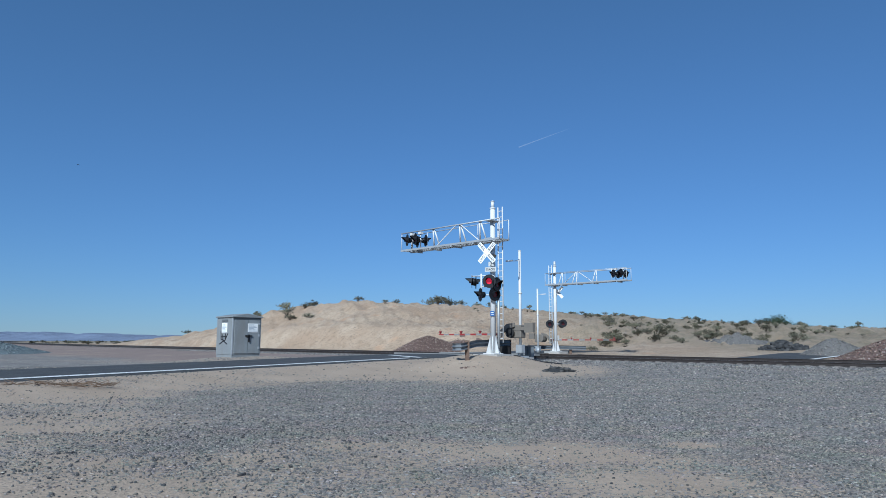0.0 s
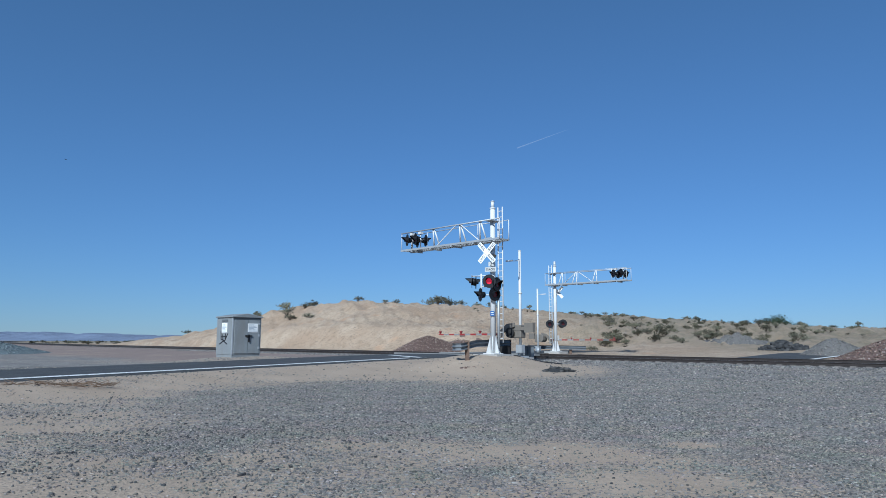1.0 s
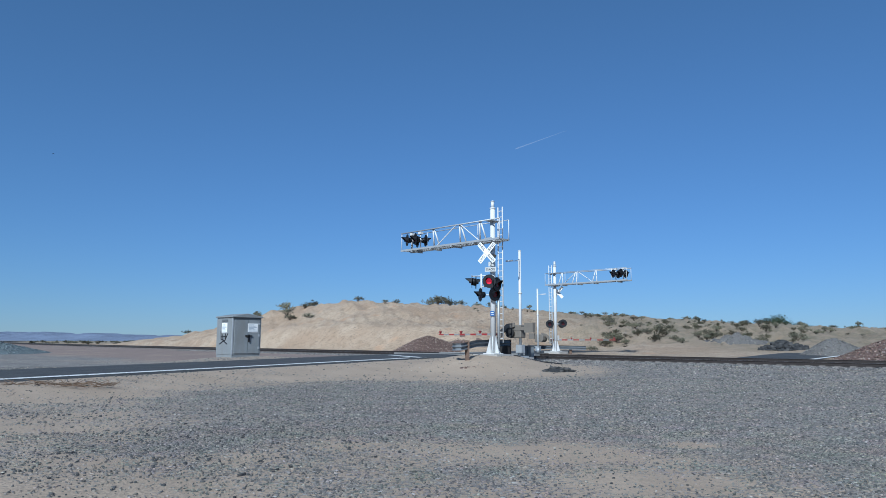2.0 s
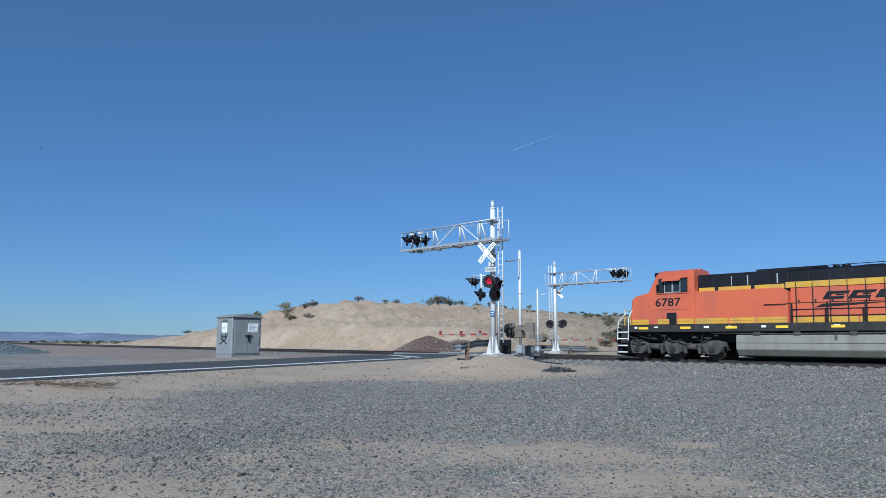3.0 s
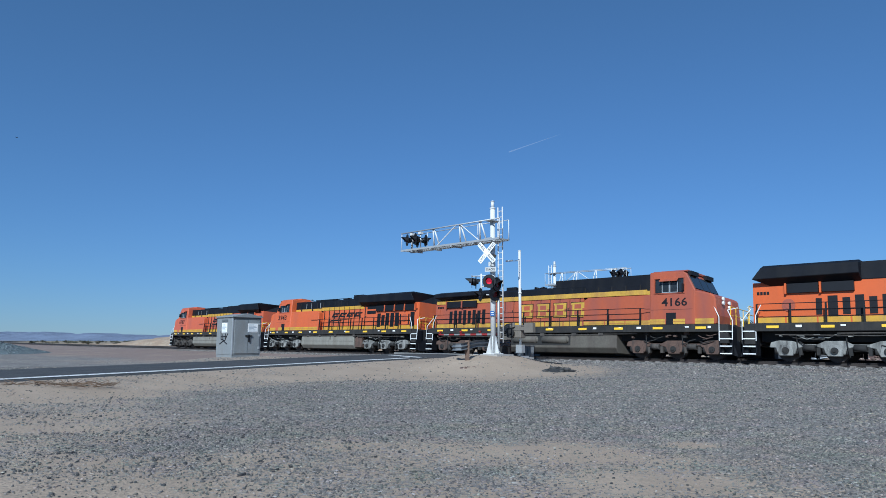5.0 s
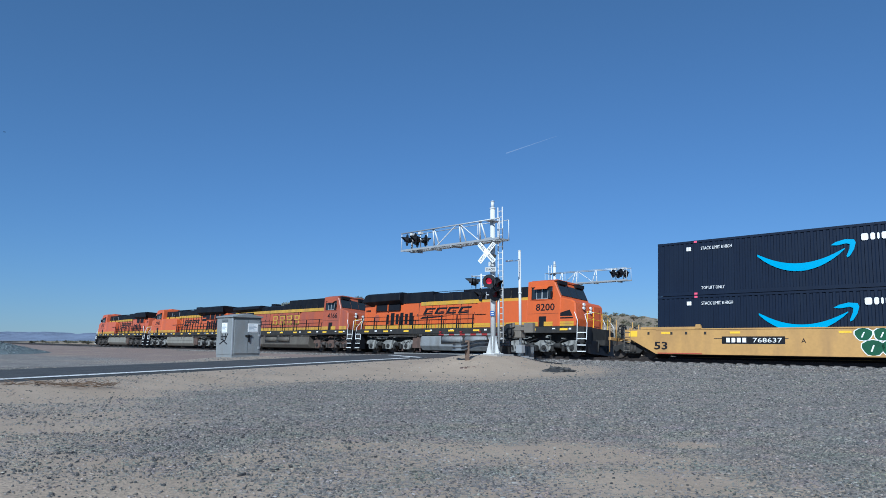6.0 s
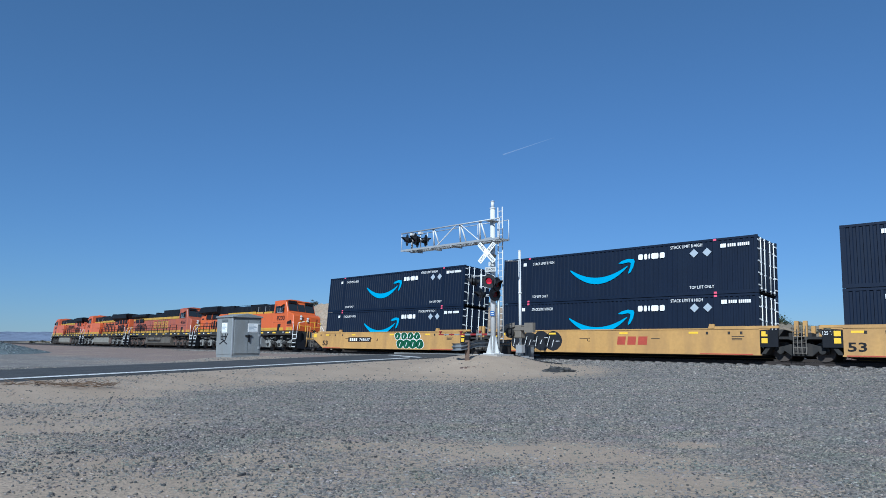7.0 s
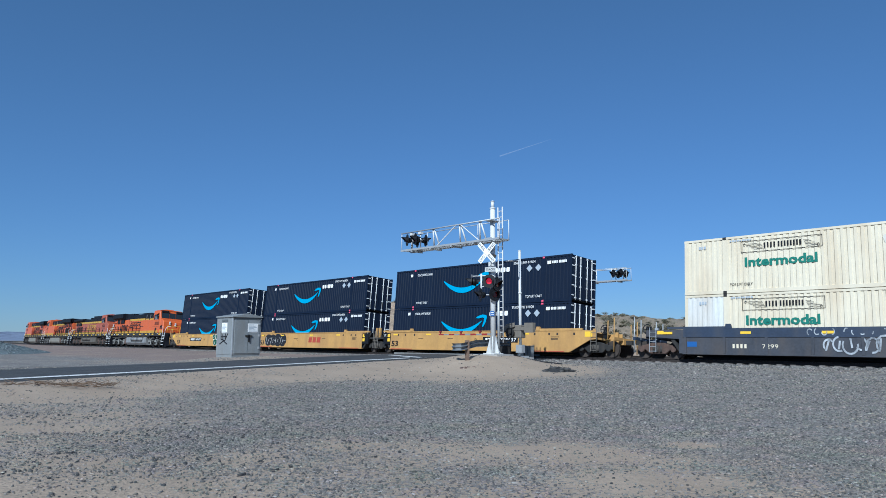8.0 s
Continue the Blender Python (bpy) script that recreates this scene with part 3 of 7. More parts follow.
def loco_truck(parent, x, mat):
    """Three-axle truck with cast side frames centred on x."""
    rr = random.Random(int(x * 10) + len(mat))
    gear = "dark" if mat == "truck_grey" else "truck_dark"
    for sg in (1, -1):
        lo, hi = (lambda a, c: (min(sg * a, sg * c), max(sg * a, sg * c)))(1.02, 1.22)
        # stepped top, deep arches between the pedestals
        prof = [(-2.80, 0.62), (-2.72, 0.86), (-2.35, 0.95), (-1.75, 0.92), (-1.35, 0.78), (-0.70, 0.78), (-0.40, 0.93), (0.40, 0.93), (0.70, 0.78), (1.35, 0.78), (1.75, 0.92), (2.35, 0.95), (2.72, 0.86), (2.80, 0.62),
                (2.50, 0.60), (2.42, 0.32), (1.68, 0.32), (1.58, 0.58), (1.25, 0.66), (0.80, 0.66), (0.47, 0.58), (0.38, 0.32), (-0.38, 0.32), (-0.47, 0.58), (-0.80, 0.66), (-1.25, 0.66), (-1.58, 0.58), (-1.68, 0.32), (-2.42, 0.32), (-2.50, 0.60)]
        side = part("truck", prism(B(), [(x + a, c) for a, c in prof], lo, hi), mat, parent, bevel=0.025)
        part("bolster", box(B(), x - 2.6, x + 2.6, min(sg * 0.3, sg * 0.62), max(sg * 0.3, sg * 0.62), 0.5, 0.8), "dark", side)
        for ax in (-2.05, 0.0, 2.05):
            wheel_part(side, x + ax, sg, 0.52)
            bm = B()
            prism(bm, [(x + ax - 0.30, 0.24), (x + ax + 0.30, 0.24), (x + ax + 0.34, 0.36), (x + ax + 0.24, 0.74), (x + ax - 0.24, 0.74), (x + ax - 0.34, 0.36)], min(sg * 1.16, sg * 1.29), max(sg * 1.16, sg * 1.29))
            part("axle_box", bm, mat, side, bevel=0.02)
            bm = B()
            tube(bm, (x + ax, sg * 1.28, 0.48), (x + ax, sg * 1.36, 0.48), 0.155, seg=14)
            tube(bm, (x + ax, sg * 1.36, 0.48), (x + ax, sg * 1.40, 0.48), 0.075, seg=10)
            part("bearing_cap", bm, "dark", side, "dark round bearing cap")
            for k in (-0.46, 0.46):
                part("spring", tube(B(), (x + ax + k, sg * 1.12, 0.34), (x + ax + k, sg * 1.12, 0.62), 0.09, seg=8), "dark", side)
        for ax in (-1.02, 1.02):
            part("brake_cylinder", tube(B(), (x + ax - 0.26, sg * 1.24, 0.62), (x + ax + 0.22, sg * 1.24, 0.60), 0.15, seg=12), gear, side)
            part("brake_shoe", box(B(), x + ax + 0.28, x + ax + 0.42, min(sg * 1.1, sg * 1.27), max(sg * 1.1, sg * 1.27), 0.28, 0.62), gear, side)
            part("brake_shoe", box(B(), x + ax - 0.46, x + ax - 0.32, min(sg * 1.1, sg * 1.27), max(sg * 1.1, sg * 1.27), 0.28, 0.60), gear, side)
            part("sand_pipe", polyline(B(), [(x + ax - 0.55, sg * 1.28, 1.2), (x + ax - 0.50, sg * 1.30, 0.7), (x + ax - 0.42, sg * 1.26, 0.2)], 0.024, 6), "dark", side)
        for k in range(8):
            a, z = x + rr.uniform(-2.7, 2.5), rr.uniform(0.96, 1.24)
            w, h = rr.uniform(0.08, 0.3), rr.uniform(0.05, 0.14)
            part("valve", box(B(), a, a + w, min(sg * 1.1, sg * 1.3), max(sg * 1.1, sg * 1.3), z, z + h), mat if k % 3 else "dark", side)
        for k in range(7):
            a, z = x + rr.uniform(-2.6, 1.9), rr.uniform(0.72, 1.22)
            dz = rr.uniform(-0.22, 0.12)
            part("hose", polyline(B(), [(a, sg * 1.29, z), (a + 0.22, sg * 1.33, z + dz * 0.3 - 0.06), (a + 0.45, sg * 1.33, z + dz), (a + 0.75, sg * 1.30, z + dz + 0.08)], 0.024, 6), "dark" if k % 4 else mat, side)


def locomotive(S, face, number, paint, truck, tank, style, label):
    """Six-axle road locomotive, x forward, 22.4 m long. style: old, new or evo radiators and logos."""
    near = -face
    lo = thing("locomotive", Matrix.Identity(4), label, "locomotive", "locomotives of the train")
    X = lambda d: 11.2 - d

    # frame
    bm = B()
    box(bm, X(21.6), X(0.95), -1.42, 1.42, 1.42, 1.66)
    side_bar(bm, X(21.5), X(1.0), 1.42, 1.50, 1.36, 1.74)
    box(bm, X(22.0), X(21.5), -1.45, 1.45, 0.75, 1.72)
    box(bm, X(0.95), X(0.5), -1.45, 1.45, 0.8, 1.72)
    # added filler block that keeps the gap below the frame dark
    box(bm, X(21.4), X(1.1), -0.85, 0.85, 0.92, 1.44)
    sill = part("underframe", bm, "dark", lo, "grimy black underframe", bevel=0.02)
    for i in range(9):
        d = 1.6 + i * 2.35
        both("reflector", "reflector", sill, "yellow reflective strip", X(d + 0.55), X(d), 1.50, 1.515, 1.50, 1.62)
    for i, d in enumerate((1.35, 2.5, 5.2, 6.4, 8.0, 11.1, 13.2, 17.6, 19.4)):
        both("stencil", "white", sill, "small white stencil", X(d + 0.16 + 0.05 * (i % 3)), X(d), 1.50, 1.514, 1.54 + 0.03 * (i % 2), 1.64)
    # pipes and boxes below the sill
    bm = B()
    for sg in (1, -1):
        polyline(bm, [(X(5.5), sg * 1.36, 1.30), (X(9.0), sg * 1.40, 1.24), (X(14.0), sg * 1.40, 1.28), (X(18.0), sg * 1.38, 1.25)], 0.035, 6)
        polyline(bm, [(X(14.9), sg * 1.40, 1.18), (X(16.5), sg * 1.42, 1.14), (X(20.6), sg * 1.42, 1.2)], 0.025, 6)
        for d in (7.6, 9.4, 11.7, 14.3):
            box(bm, X(d + 0.3), X(d), min(sg * 1.2, sg * 1.46), max(sg * 1.2, sg * 1.46), 1.18, 1.38)
    part("piping", bm, "truck_dark", lo)

    # nose and cab
    bm = B()
    prism(bm, [(X(1.12), 1.72), (X(1.05), 2.2), (X(1.15), 3.18), (X(1.4), 3.32), (X(2.5), 3.56), (X(2.5), 1.72)], -1.47, 1.47)
    nose = part("nose", bm, paint, lo, bevel=0.07)
    bm = B()
    prism(bm, [(X(2.15), 1.72), (X(2.15), 3.5), (X(2.62), 4.42), (X(2.8), 4.52), (X(4.70), 4.56), (X(4.70), 1.72)], -1.5, 1.5)
    cab = part("cab", bm, paint, lo, bevel=0.05)
    part("cab_roof", prism(B(), [(-1.45, 4.53), (-1.1, 4.66), (1.1, 4.66), (1.45, 4.53)], X(4.66), X(2.7), "x"), paint, lo, bevel=0.02)
    part("roof_unit", box(B(), X(4.6), X(3.5), -0.5, 0.5, 4.64, 4.78), paint, lo, bevel=0.04)
    for sg in (1, -1):
        for d0, d1, f in ((2.76, 3.04, 0), (3.12, 3.50, 1), (3.58, 3.94, 1), (4.02, 4.32, 0)):
            w = part("cab_window", box(B(), X(d1), X(d0), min(sg * 1.48, sg * 1.507), max(sg * 1.48, sg * 1.507), 3.45, 4.12), "glass", cab, "dark side window")
            bm = B()
            y0, y1 = min(sg * 1.50, sg * 1.53), max(sg * 1.50, sg * 1.53)
            for a, c, e, g in ((d0 - 0.035, d0, 3.42, 4.15), (d1, d1 + 0.035, 3.42, 4.15), (d0, d1, 3.42, 3.45), (d0, d1, 4.12, 4.15)):
                box(bm, X(c), X(a), y0, y1, e, g)
            part("window_frame", bm, "galv" if f else "black", w)
        part("awning", prism(B(), [(sg * 1.5, 4.24), (sg * 1.5, 4.20), (sg * 1.76, 4.0), (sg * 1.76, 4.03)], X(4.02), X(3.02), "x"), paint, cab)
        both_frame = B()
        y0, y1 = min(sg * 1.50, sg * 1.535), max(sg * 1.50, sg * 1.535)
        for a, q, e, g in ((2.70, 2.75, 3.36, 4.22), (4.40, 4.45, 3.36, 4.22), (2.75, 4.40, 3.36, 3.40), (2.75, 4.40, 4.18, 4.22)):
            box(both_frame, X(q), X(a), y0, y1, e, g)
        part("window_surround", both_frame, paint, cab)
        part("panel_line", box(B(), X(4.6), X(2.3), min(sg * 1.5, sg * 1.506), max(sg * 1.5, sg * 1.506), 2.52, 2.535), "dark", cab)
        part("mirror", box(B(), X(2.78), X(2.72), min(sg * 1.5, sg * 1.72), max(sg * 1.5, sg * 1.72), 3.5, 3.85), "black", cab)
        part("side_hatch", box(B(), X(3.75), X(3.2), min(sg * 1.49, sg * 1.506), max(sg * 1.49, sg * 1.506), 1.74, 2.36), "black", cab, "dark battery hatch")
    # windscreens on the raked front
    for y0, y1 in ((-1.36, -0.42), (-0.36, 0.36), (0.42, 1.36)):
        bm = B()
        prism(bm, [(X(2.20) + 0.03, 3.62), (X(2.20) - 0.02, 3.62), (X(2.54) - 0.02, 4.30), (X(2.54) + 0.03, 4.30)], y0, y1)
        part("windscreen", bm, "glass", cab, "dark windscreen pane")
    for y in (-0.9, 0.9):
        part("number_board", box(B(), X(2.62), X(2.42), y - 0.42, y + 0.42, 4.34, 4.56), "black", cab)
    for z in (2.62, 2.84):
        for y, q in ((-0.72, 0.25), (0.0, 0.1)):
            part("headlight", tube(B(), (X(1.08), y, z + q), (X(0.98), y, z + q), 0.095, seg=12), "lock", nose, "round headlight in the nose")
    part("nose_door", box(B(), X(1.09), X(1.03), 0.35, 0.95, 1.76, 3.05), paint, nose, bevel=0.015)
    part("nose_window", box(B(), X(1.10), X(1.05), 0.5, 0.8, 2.55, 2.9), "glass", nose)
    if style == "new2":
        flat("nose_emblem", [[(X(1.3), 2.35), (X(2.4), 2.35), (X(2.2), 2.55), (X(1.5), 2.72)], [(X(1.25), 2.2), (X(2.5), 2.2), (X(2.4), 2.28), (X(1.25), 2.28)]], "black", nose, near * 1.47, near, "black slanted emblem")

    # hood
    old = style == "old"
    gold = "yellow_old" if old else "yellow"
    top = 4.18 if old else 4.34
    bm = B()
    box(bm, X(21.7), X(9.2), -1.02, 1.02, 1.66, 3.75)
    hood = part("hood", bm, paint, lo, bevel=0.03)
    wide = 1.47 if not old else 1.06
    bm = B()
    prism(bm, [(X(9.2), 1.70), (X(9.2), 3.25), (X(8.9), 3.42), (X(4.70), 3.42), (X(4.70), 1.70)], -wide, wide)
    part("side_cabinet", bm, paint, lo, bevel=0.03)
    part("hood_core", box(B(), X(9.2), X(4.70), -1.0, 1.0, 3.4, top), "roof", lo, bevel=0.03)
    bm = B()
    prism(bm, [(-1.05, 3.68), (-1.05, top - 0.12), (-0.85, top), (0.85, top), (1.05, top - 0.12), (1.05, 3.68)], X(17.2), X(9.2), "x")
    roof = part("hood_roof", bm, "roof", lo, "black hood roof")
    # roof hatches and seams along the hood
    for i in range(6):
        d = 9.6 + i * 0.85
        part("roof_hatch", box(B(), X(d + 0.7), X(d), -0.6, 0.6, top - 0.01, top + 0.035), "roof", roof)
    for sg in (1, -1):
        for i in range(11 if not old else 6):
            d = 5.5 + i * 0.9
            part("hood_seam", box(B(), X(d + 0.02), X(d), min(sg * 1.0, sg * 1.062), max(sg * 1.0, sg * 1.062), 3.66, top - 0.16), "dark", roof)
        if not old:
            part("roof_grab_rail", tube(B(), (X(14.2), sg * 0.95, top + 0.08), (X(10.2), sg * 0.95, top + 0.08), 0.018, seg=6), "black", roof)
    # bands of yellow
    both("upper_stripe", gold, lo, "yellow stripe under the roof line", X(15.0 if not old else 21.6), X(5.1 if old else 9.0), 1.00, 1.065 if not old else 1.075, 3.45, 3.72)
    both("upper_stripe", gold, lo, "yellow stripe under the roof line", X(9.0), X(4.75), 1.0, 1.03, 3.44, 3.66)
    for a, c, w in ((1.2, 2.6, 1.475), (2.7, 3.35, 1.505), (3.8, 4.68, 1.505), (4.74, 6.4, wide + 0.008), (6.46, 7.7, wide + 0.008), (7.76, 9.15, wide + 0.008)):
        both("lower_stripe", gold, lo, "yellow stripe panel", X(c), X(a), w - 0.05, w + 0.008, 1.76, 2.03)
        both("stripe_line", "orange_3", lo, "", X(c), X(a), w, w + 0.012, 1.885, 1.90)
    for i in range(9):
        both("lower_stripe", gold, lo, "yellow stripe panel", X(9.3 + i * 1.37 + 1.3), X(9.3 + i * 1.37), 1.0, 1.035, 1.74, 2.05)
    # hood doors and their seams
    for sg in (1, -1):
        for i in range(8):
            d = 9.5 + i * 0.72
            part("hood_door", box(B(), X(d + 0.66), X(d), min(sg * 1.02, sg * 1.04), max(sg * 1.02, sg * 1.04), 2.12, 3.40), paint, hood)
        bm = B()
        for i in range(9):
            d = 9.43 + i * 0.72
            box(bm, X(d + 0.03), X(d), min(sg * 1.02, sg * 1.045), max(sg * 1.02, sg * 1.082), 1.8, 3.70)
            box(bm, X(d + 0.16), X(d + 0.10), min(sg * 1.03, sg * 1.06), max(sg * 1.03, sg * 1.06), 2.7, 2.86)
        part("door_seam", bm, "dark", hood)
        # air intakes: tall dark louvres
        slots = ((15.9, 16.25, 2.05, 2.98), (16.45, 16.75, 2.15, 2.9), (16.95, 17.3, 2.05, 3.0), (17.5, 17.8, 2.15, 2.9), (18.0, 18.4, 2.05, 3.0), (18.65, 18.9, 2.15, 2.9))
        if old:
            slots = [(16.95 + 0.44 * i, 17.22 + 0.44 * i, 2.0 + 0.1 * (i % 2), 3.0 - 0.06 * (i % 2)) for i in range(8)]
        if style == "evo":
            slots = ((16.8, 17.2, 1.95, 3.02), (17.32, 17.7, 2.05, 2.88), (17.86, 18.26, 2.05, 3.02), (18.42, 18.84, 1.95, 3.04), (18.98, 19.4, 2.0, 3.04), (19.55, 19.68, 2.15, 2.9), (20.52, 20.64, 2.15, 2.9), (20.76, 21.2, 1.95, 3.04))
        for d0, d1, z0, z1 in slots:
            g = part("louvre", box(B(), X(d1), X(d0), min(sg * 1.02, sg * 1.045), max(sg * 1.02, sg * 1.045), z0, z1), "black", hood, "tall black air louvre")
        for d0, d1 in ((17.7, 19.0), (19.15, 20.5)) if old else ((17.3, 18.6), (18.75, 20.1)) if style != "evo" else ((16.7, 17.72), (17.84, 18.92), (19.04, 20.1), (20.22, 21.3)):
            part("radiator_grille", box(B(), X(d1), X(d0), min(sg * 1.02, sg * 1.16), max(sg * 1.02, sg * 1.16), 3.18, 3.62), "black", hood, "dark radiator intake", bevel=0.02)
            part("intake_post", box(B(), X(d1 + 0.10), X(d1 + 0.02), min(sg * 1.02, sg * 1.20), max(sg * 1.02, sg * 1.20), 3.14, 3.64), paint, hood)
        if not old:
            bm = B()
            tube(bm, (X(20.08), sg * 1.02, 2.62), (X(20.08), sg * 1.05, 2.62), 0.30, seg=20)
            tube(bm, (X(20.08), sg * 1.05, 2.62), (X(20.08), sg * 1.06, 2.62), 0.18, seg=20)
            part("fan_guard", bm, "orange_3", hood, "round guard on the hood side")
        part("end_door", box(B(), X(21.55), X(21.25), min(sg * 1.02, sg * 1.04), max(sg * 1.02, sg * 1.04), 2.05, 3.1), paint, hood)
        if style == "evo":
            for z0 in (3.02, 3.40):
                part("side_vent", box(B(), X(16.55), X(15.45), min(sg * 1.02, sg * 1.05), max(sg * 1.02, sg * 1.05), z0, z0 + 0.24), "black", hood, "dark slatted vent")
    # flared radiator housing
    bm = B()
    if old:
        prof = [(-1.02, 3.68), (-1.42, 3.96), (-1.42, 4.16), (-1.1, 4.28), (1.1, 4.28), (1.42, 4.16), (1.42, 3.96), (1.02, 3.68)]
        d0 = 16.2
    else:
        prof = [(-1.04, 3.62), (-1.5, 3.92), (-1.5, 4.40), (-1.2, 4.54), (1.2, 4.54), (1.5, 4.40), (1.5, 3.92), (1.04, 3.62)]
        d0 = 14.8 if style == "evo" else 17.0
    prism(bm, prof, X(21.15), X(d0), "x")
    for v in bm.verts:
        if v.co.x < X(21.1):
            if v.co.z < 4.0:
                v.co.z -= 0.06
            v.co.x += 0.0 if v.co.z > 4.2 else (-0.45 if v.co.z > 3.8 else 0.3)
    part("radiator_housing", bm, "roof", lo, "flared black radiator housing", bevel=0.02)
    # roof gear
    bm = B()
    if old:
        box(bm, X(11.3), X(4.8), -0.95, 0.95, 4.1, 4.58)
    else:
        box(bm, X(10.7), X(7.6), -0.85, 0.85, 4.2, 4.46)
        box(bm, X(d0), X(d0 - 1.3 if style == "evo" else d0 - 3.2), -1.06, 1.06, 3.7, 4.62 if style == "evo" else 4.47)
    part("brake_housing", bm, "roof", lo, bevel=0.05)
    stack = 15.0 if old else 12.1
    part("exhaust_stack", box(B(), X(stack + 0.8), X(stack), -0.3, 0.3, top - 0.05, top + (0.32 if old else 0.12)), "roof", lo, bevel=0.03)
    hd = 13.2 if old else 11.2
    bm = B()
    for k in (-0.16, 0.0, 0.16):
        tube(bm, (X(hd), k, top + 0.14), (X(hd + 0.3), k, top + 0.18), 0.05, 0.09, seg=8)
        tube(bm, (X(hd - 0.1), k, top + 0.14), (X(hd - 0.35), k, top + 0.18), 0.05, 0.08, seg=8)
    box(bm, X(hd), X(hd - 0.1), -0.2, 0.2, top - 0.02, top + 0.1)
    part("horn", bm, "black", lo)
    if not old:
        for sg in (1, -1):
            for d in (6.4, 7.2, 8.6):
                part("vent_frame", box(B(), X(d + 0.05), X(d), min(sg * 1.0, sg * 1.03), max(sg * 1.0, sg * 1.03), 3.7, 4.18), "galv", lo)
            for d in (5.6, 7.4, 8.95):
                part("hood_strut", box(B(), X(d + 0.16), X(d), min(sg * 1.0, sg * 1.06), max(sg * 1.0, sg * 1.06), 3.3, 3.75), "black", lo)
    # walkway rails
    start = 9.35 if not old else 5.3
    for sg in (1, -1):
        posts = [start + i * (21.4 - start) / 8 for i in range(9)]
        for d in posts:
            part("handrail_post", box(B(), X(d + 0.035), X(d - 0.035), min(sg * 1.40, sg * 1.46), max(sg * 1.40, sg * 1.46), 1.7, 2.66), "black", lo)
        bm = B()
        for z in (2.66, 2.36, 2.04):
            tube(bm, (X(posts[0]), sg * 1.43, z), (X(posts[-1]), sg * 1.43, z), 0.020, seg=6)
        polyline(bm, [(X(start), sg * 1.43, 2.66), (X(start - 0.3), sg * (wide + 0.05 if not old else 1.3), 2.62), (X(start - 1.2), sg * (wide + 0.05 if not old else 1.2), 2.62)], 0.018)
        part("handrail", bm, "black", lo)
        # steps and their white grab irons at both ends
        for d0, d1 in ((0.30, 0.95), (21.45, 22.1)):
            bm = B()
            for e in (d0, d1 - 0.03):
                box(bm, X(e + 0.03), X(e), min(sg * 0.95, sg * 1.46), max(sg * 0.95, sg * 1.46), 0.22, 1.6)
            box(bm, X(d1), X(d0), min(sg * 0.93, sg * 0.97), max(sg * 0.93, sg * 0.97), 0.22, 1.72)
            st = part("step_well", bm, "black", lo)
            for k in range(4):
                part("step", box(B(), X(d1 - 0.03), X(d0 + 0.03), min(sg * 1.0, sg * 1.48), max(sg * 1.0, sg * 1.48), 0.26 + k * 0.36, 0.31 + k * 0.36), "lock", st, "white-edged step")
            bm = B()
            a, c = (d1, d0) if d0 < 5 else (d0, d1)
            polyline(bm, [(X(a), sg * 1.47, 0.9), (X(a), sg * 1.47, 2.1), (X(a + (0.25 if d0 < 5 else -0.25)), sg * 1.45, 2.62)], 0.022)
            polyline(bm, [(X(c), sg * 1.47, 0.95), (X(c), sg * 1.43, 1.9), (X((a + c) / 2), sg * 1.2, 2.45), (X(c), sg * 0.75, 2.6)], 0.022)
            part("grab_iron", bm, "lock", lo, "white grab irons")
    # ends: coupler, plough, end rails
    for sgn, d in ((1, 0.5), (-1, 21.9)):
        bm = B()
        prism(bm, [(X(d), 0.25), (X(d), 0.95), (X(d) + sgn * 0.12, 0.95), (X(d) + sgn * 0.38, 0.16)], -1.25, 1.25)
        part("plough", bm, "black", lo)
        bm = B()
        box(bm, min(X(d), X(d) + sgn * 0.62), max(X(d), X(d) + sgn * 0.62), -0.16, 0.16, 0.72, 1.02)
        tube(bm, (X(d) + sgn * 0.35, -0.42, 0.95), (X(d) + sgn * 0.35, -0.46, 0.3), 0.05, seg=8)
        tube(bm, (X(d) + sgn * 0.3, 0.5, 1.0), (X(d) + sgn * 0.38, 0.55, 0.3), 0.05, seg=8)
        part("coupler", bm, "dark", lo, bevel=0.02)
        bm = B()
        for y in (-1.1, -0.45, 0.45, 1.1):
            tube(bm, (X(d) - sgn * 0.02, y, 1.7), (X(d) - sgn * 0.02, y, 2.62), 0.02, seg=6)
        for z in (2.2, 2.62):
            tube(bm, (X(d) - sgn * 0.02, -1.1, z), (X(d) - sgn * 0.02, 1.1, z), 0.02, seg=6)
        part("end_rail", bm, "reflector", lo, "yellow end handrail")
    # fuel tank
    bm = B()
    prism(bm, [(-1.15, 0.22), (-1.42, 0.50), (-1.42, 1.18), (-1.2, 1.24), (1.2, 1.24), (1.42, 1.18), (1.42, 0.50), (1.15, 0.22)], X(15.1 if old else 14.45), X(6.75), "x")
    tk = part("fuel_tank", bm, tank, lo, bevel=0.03)
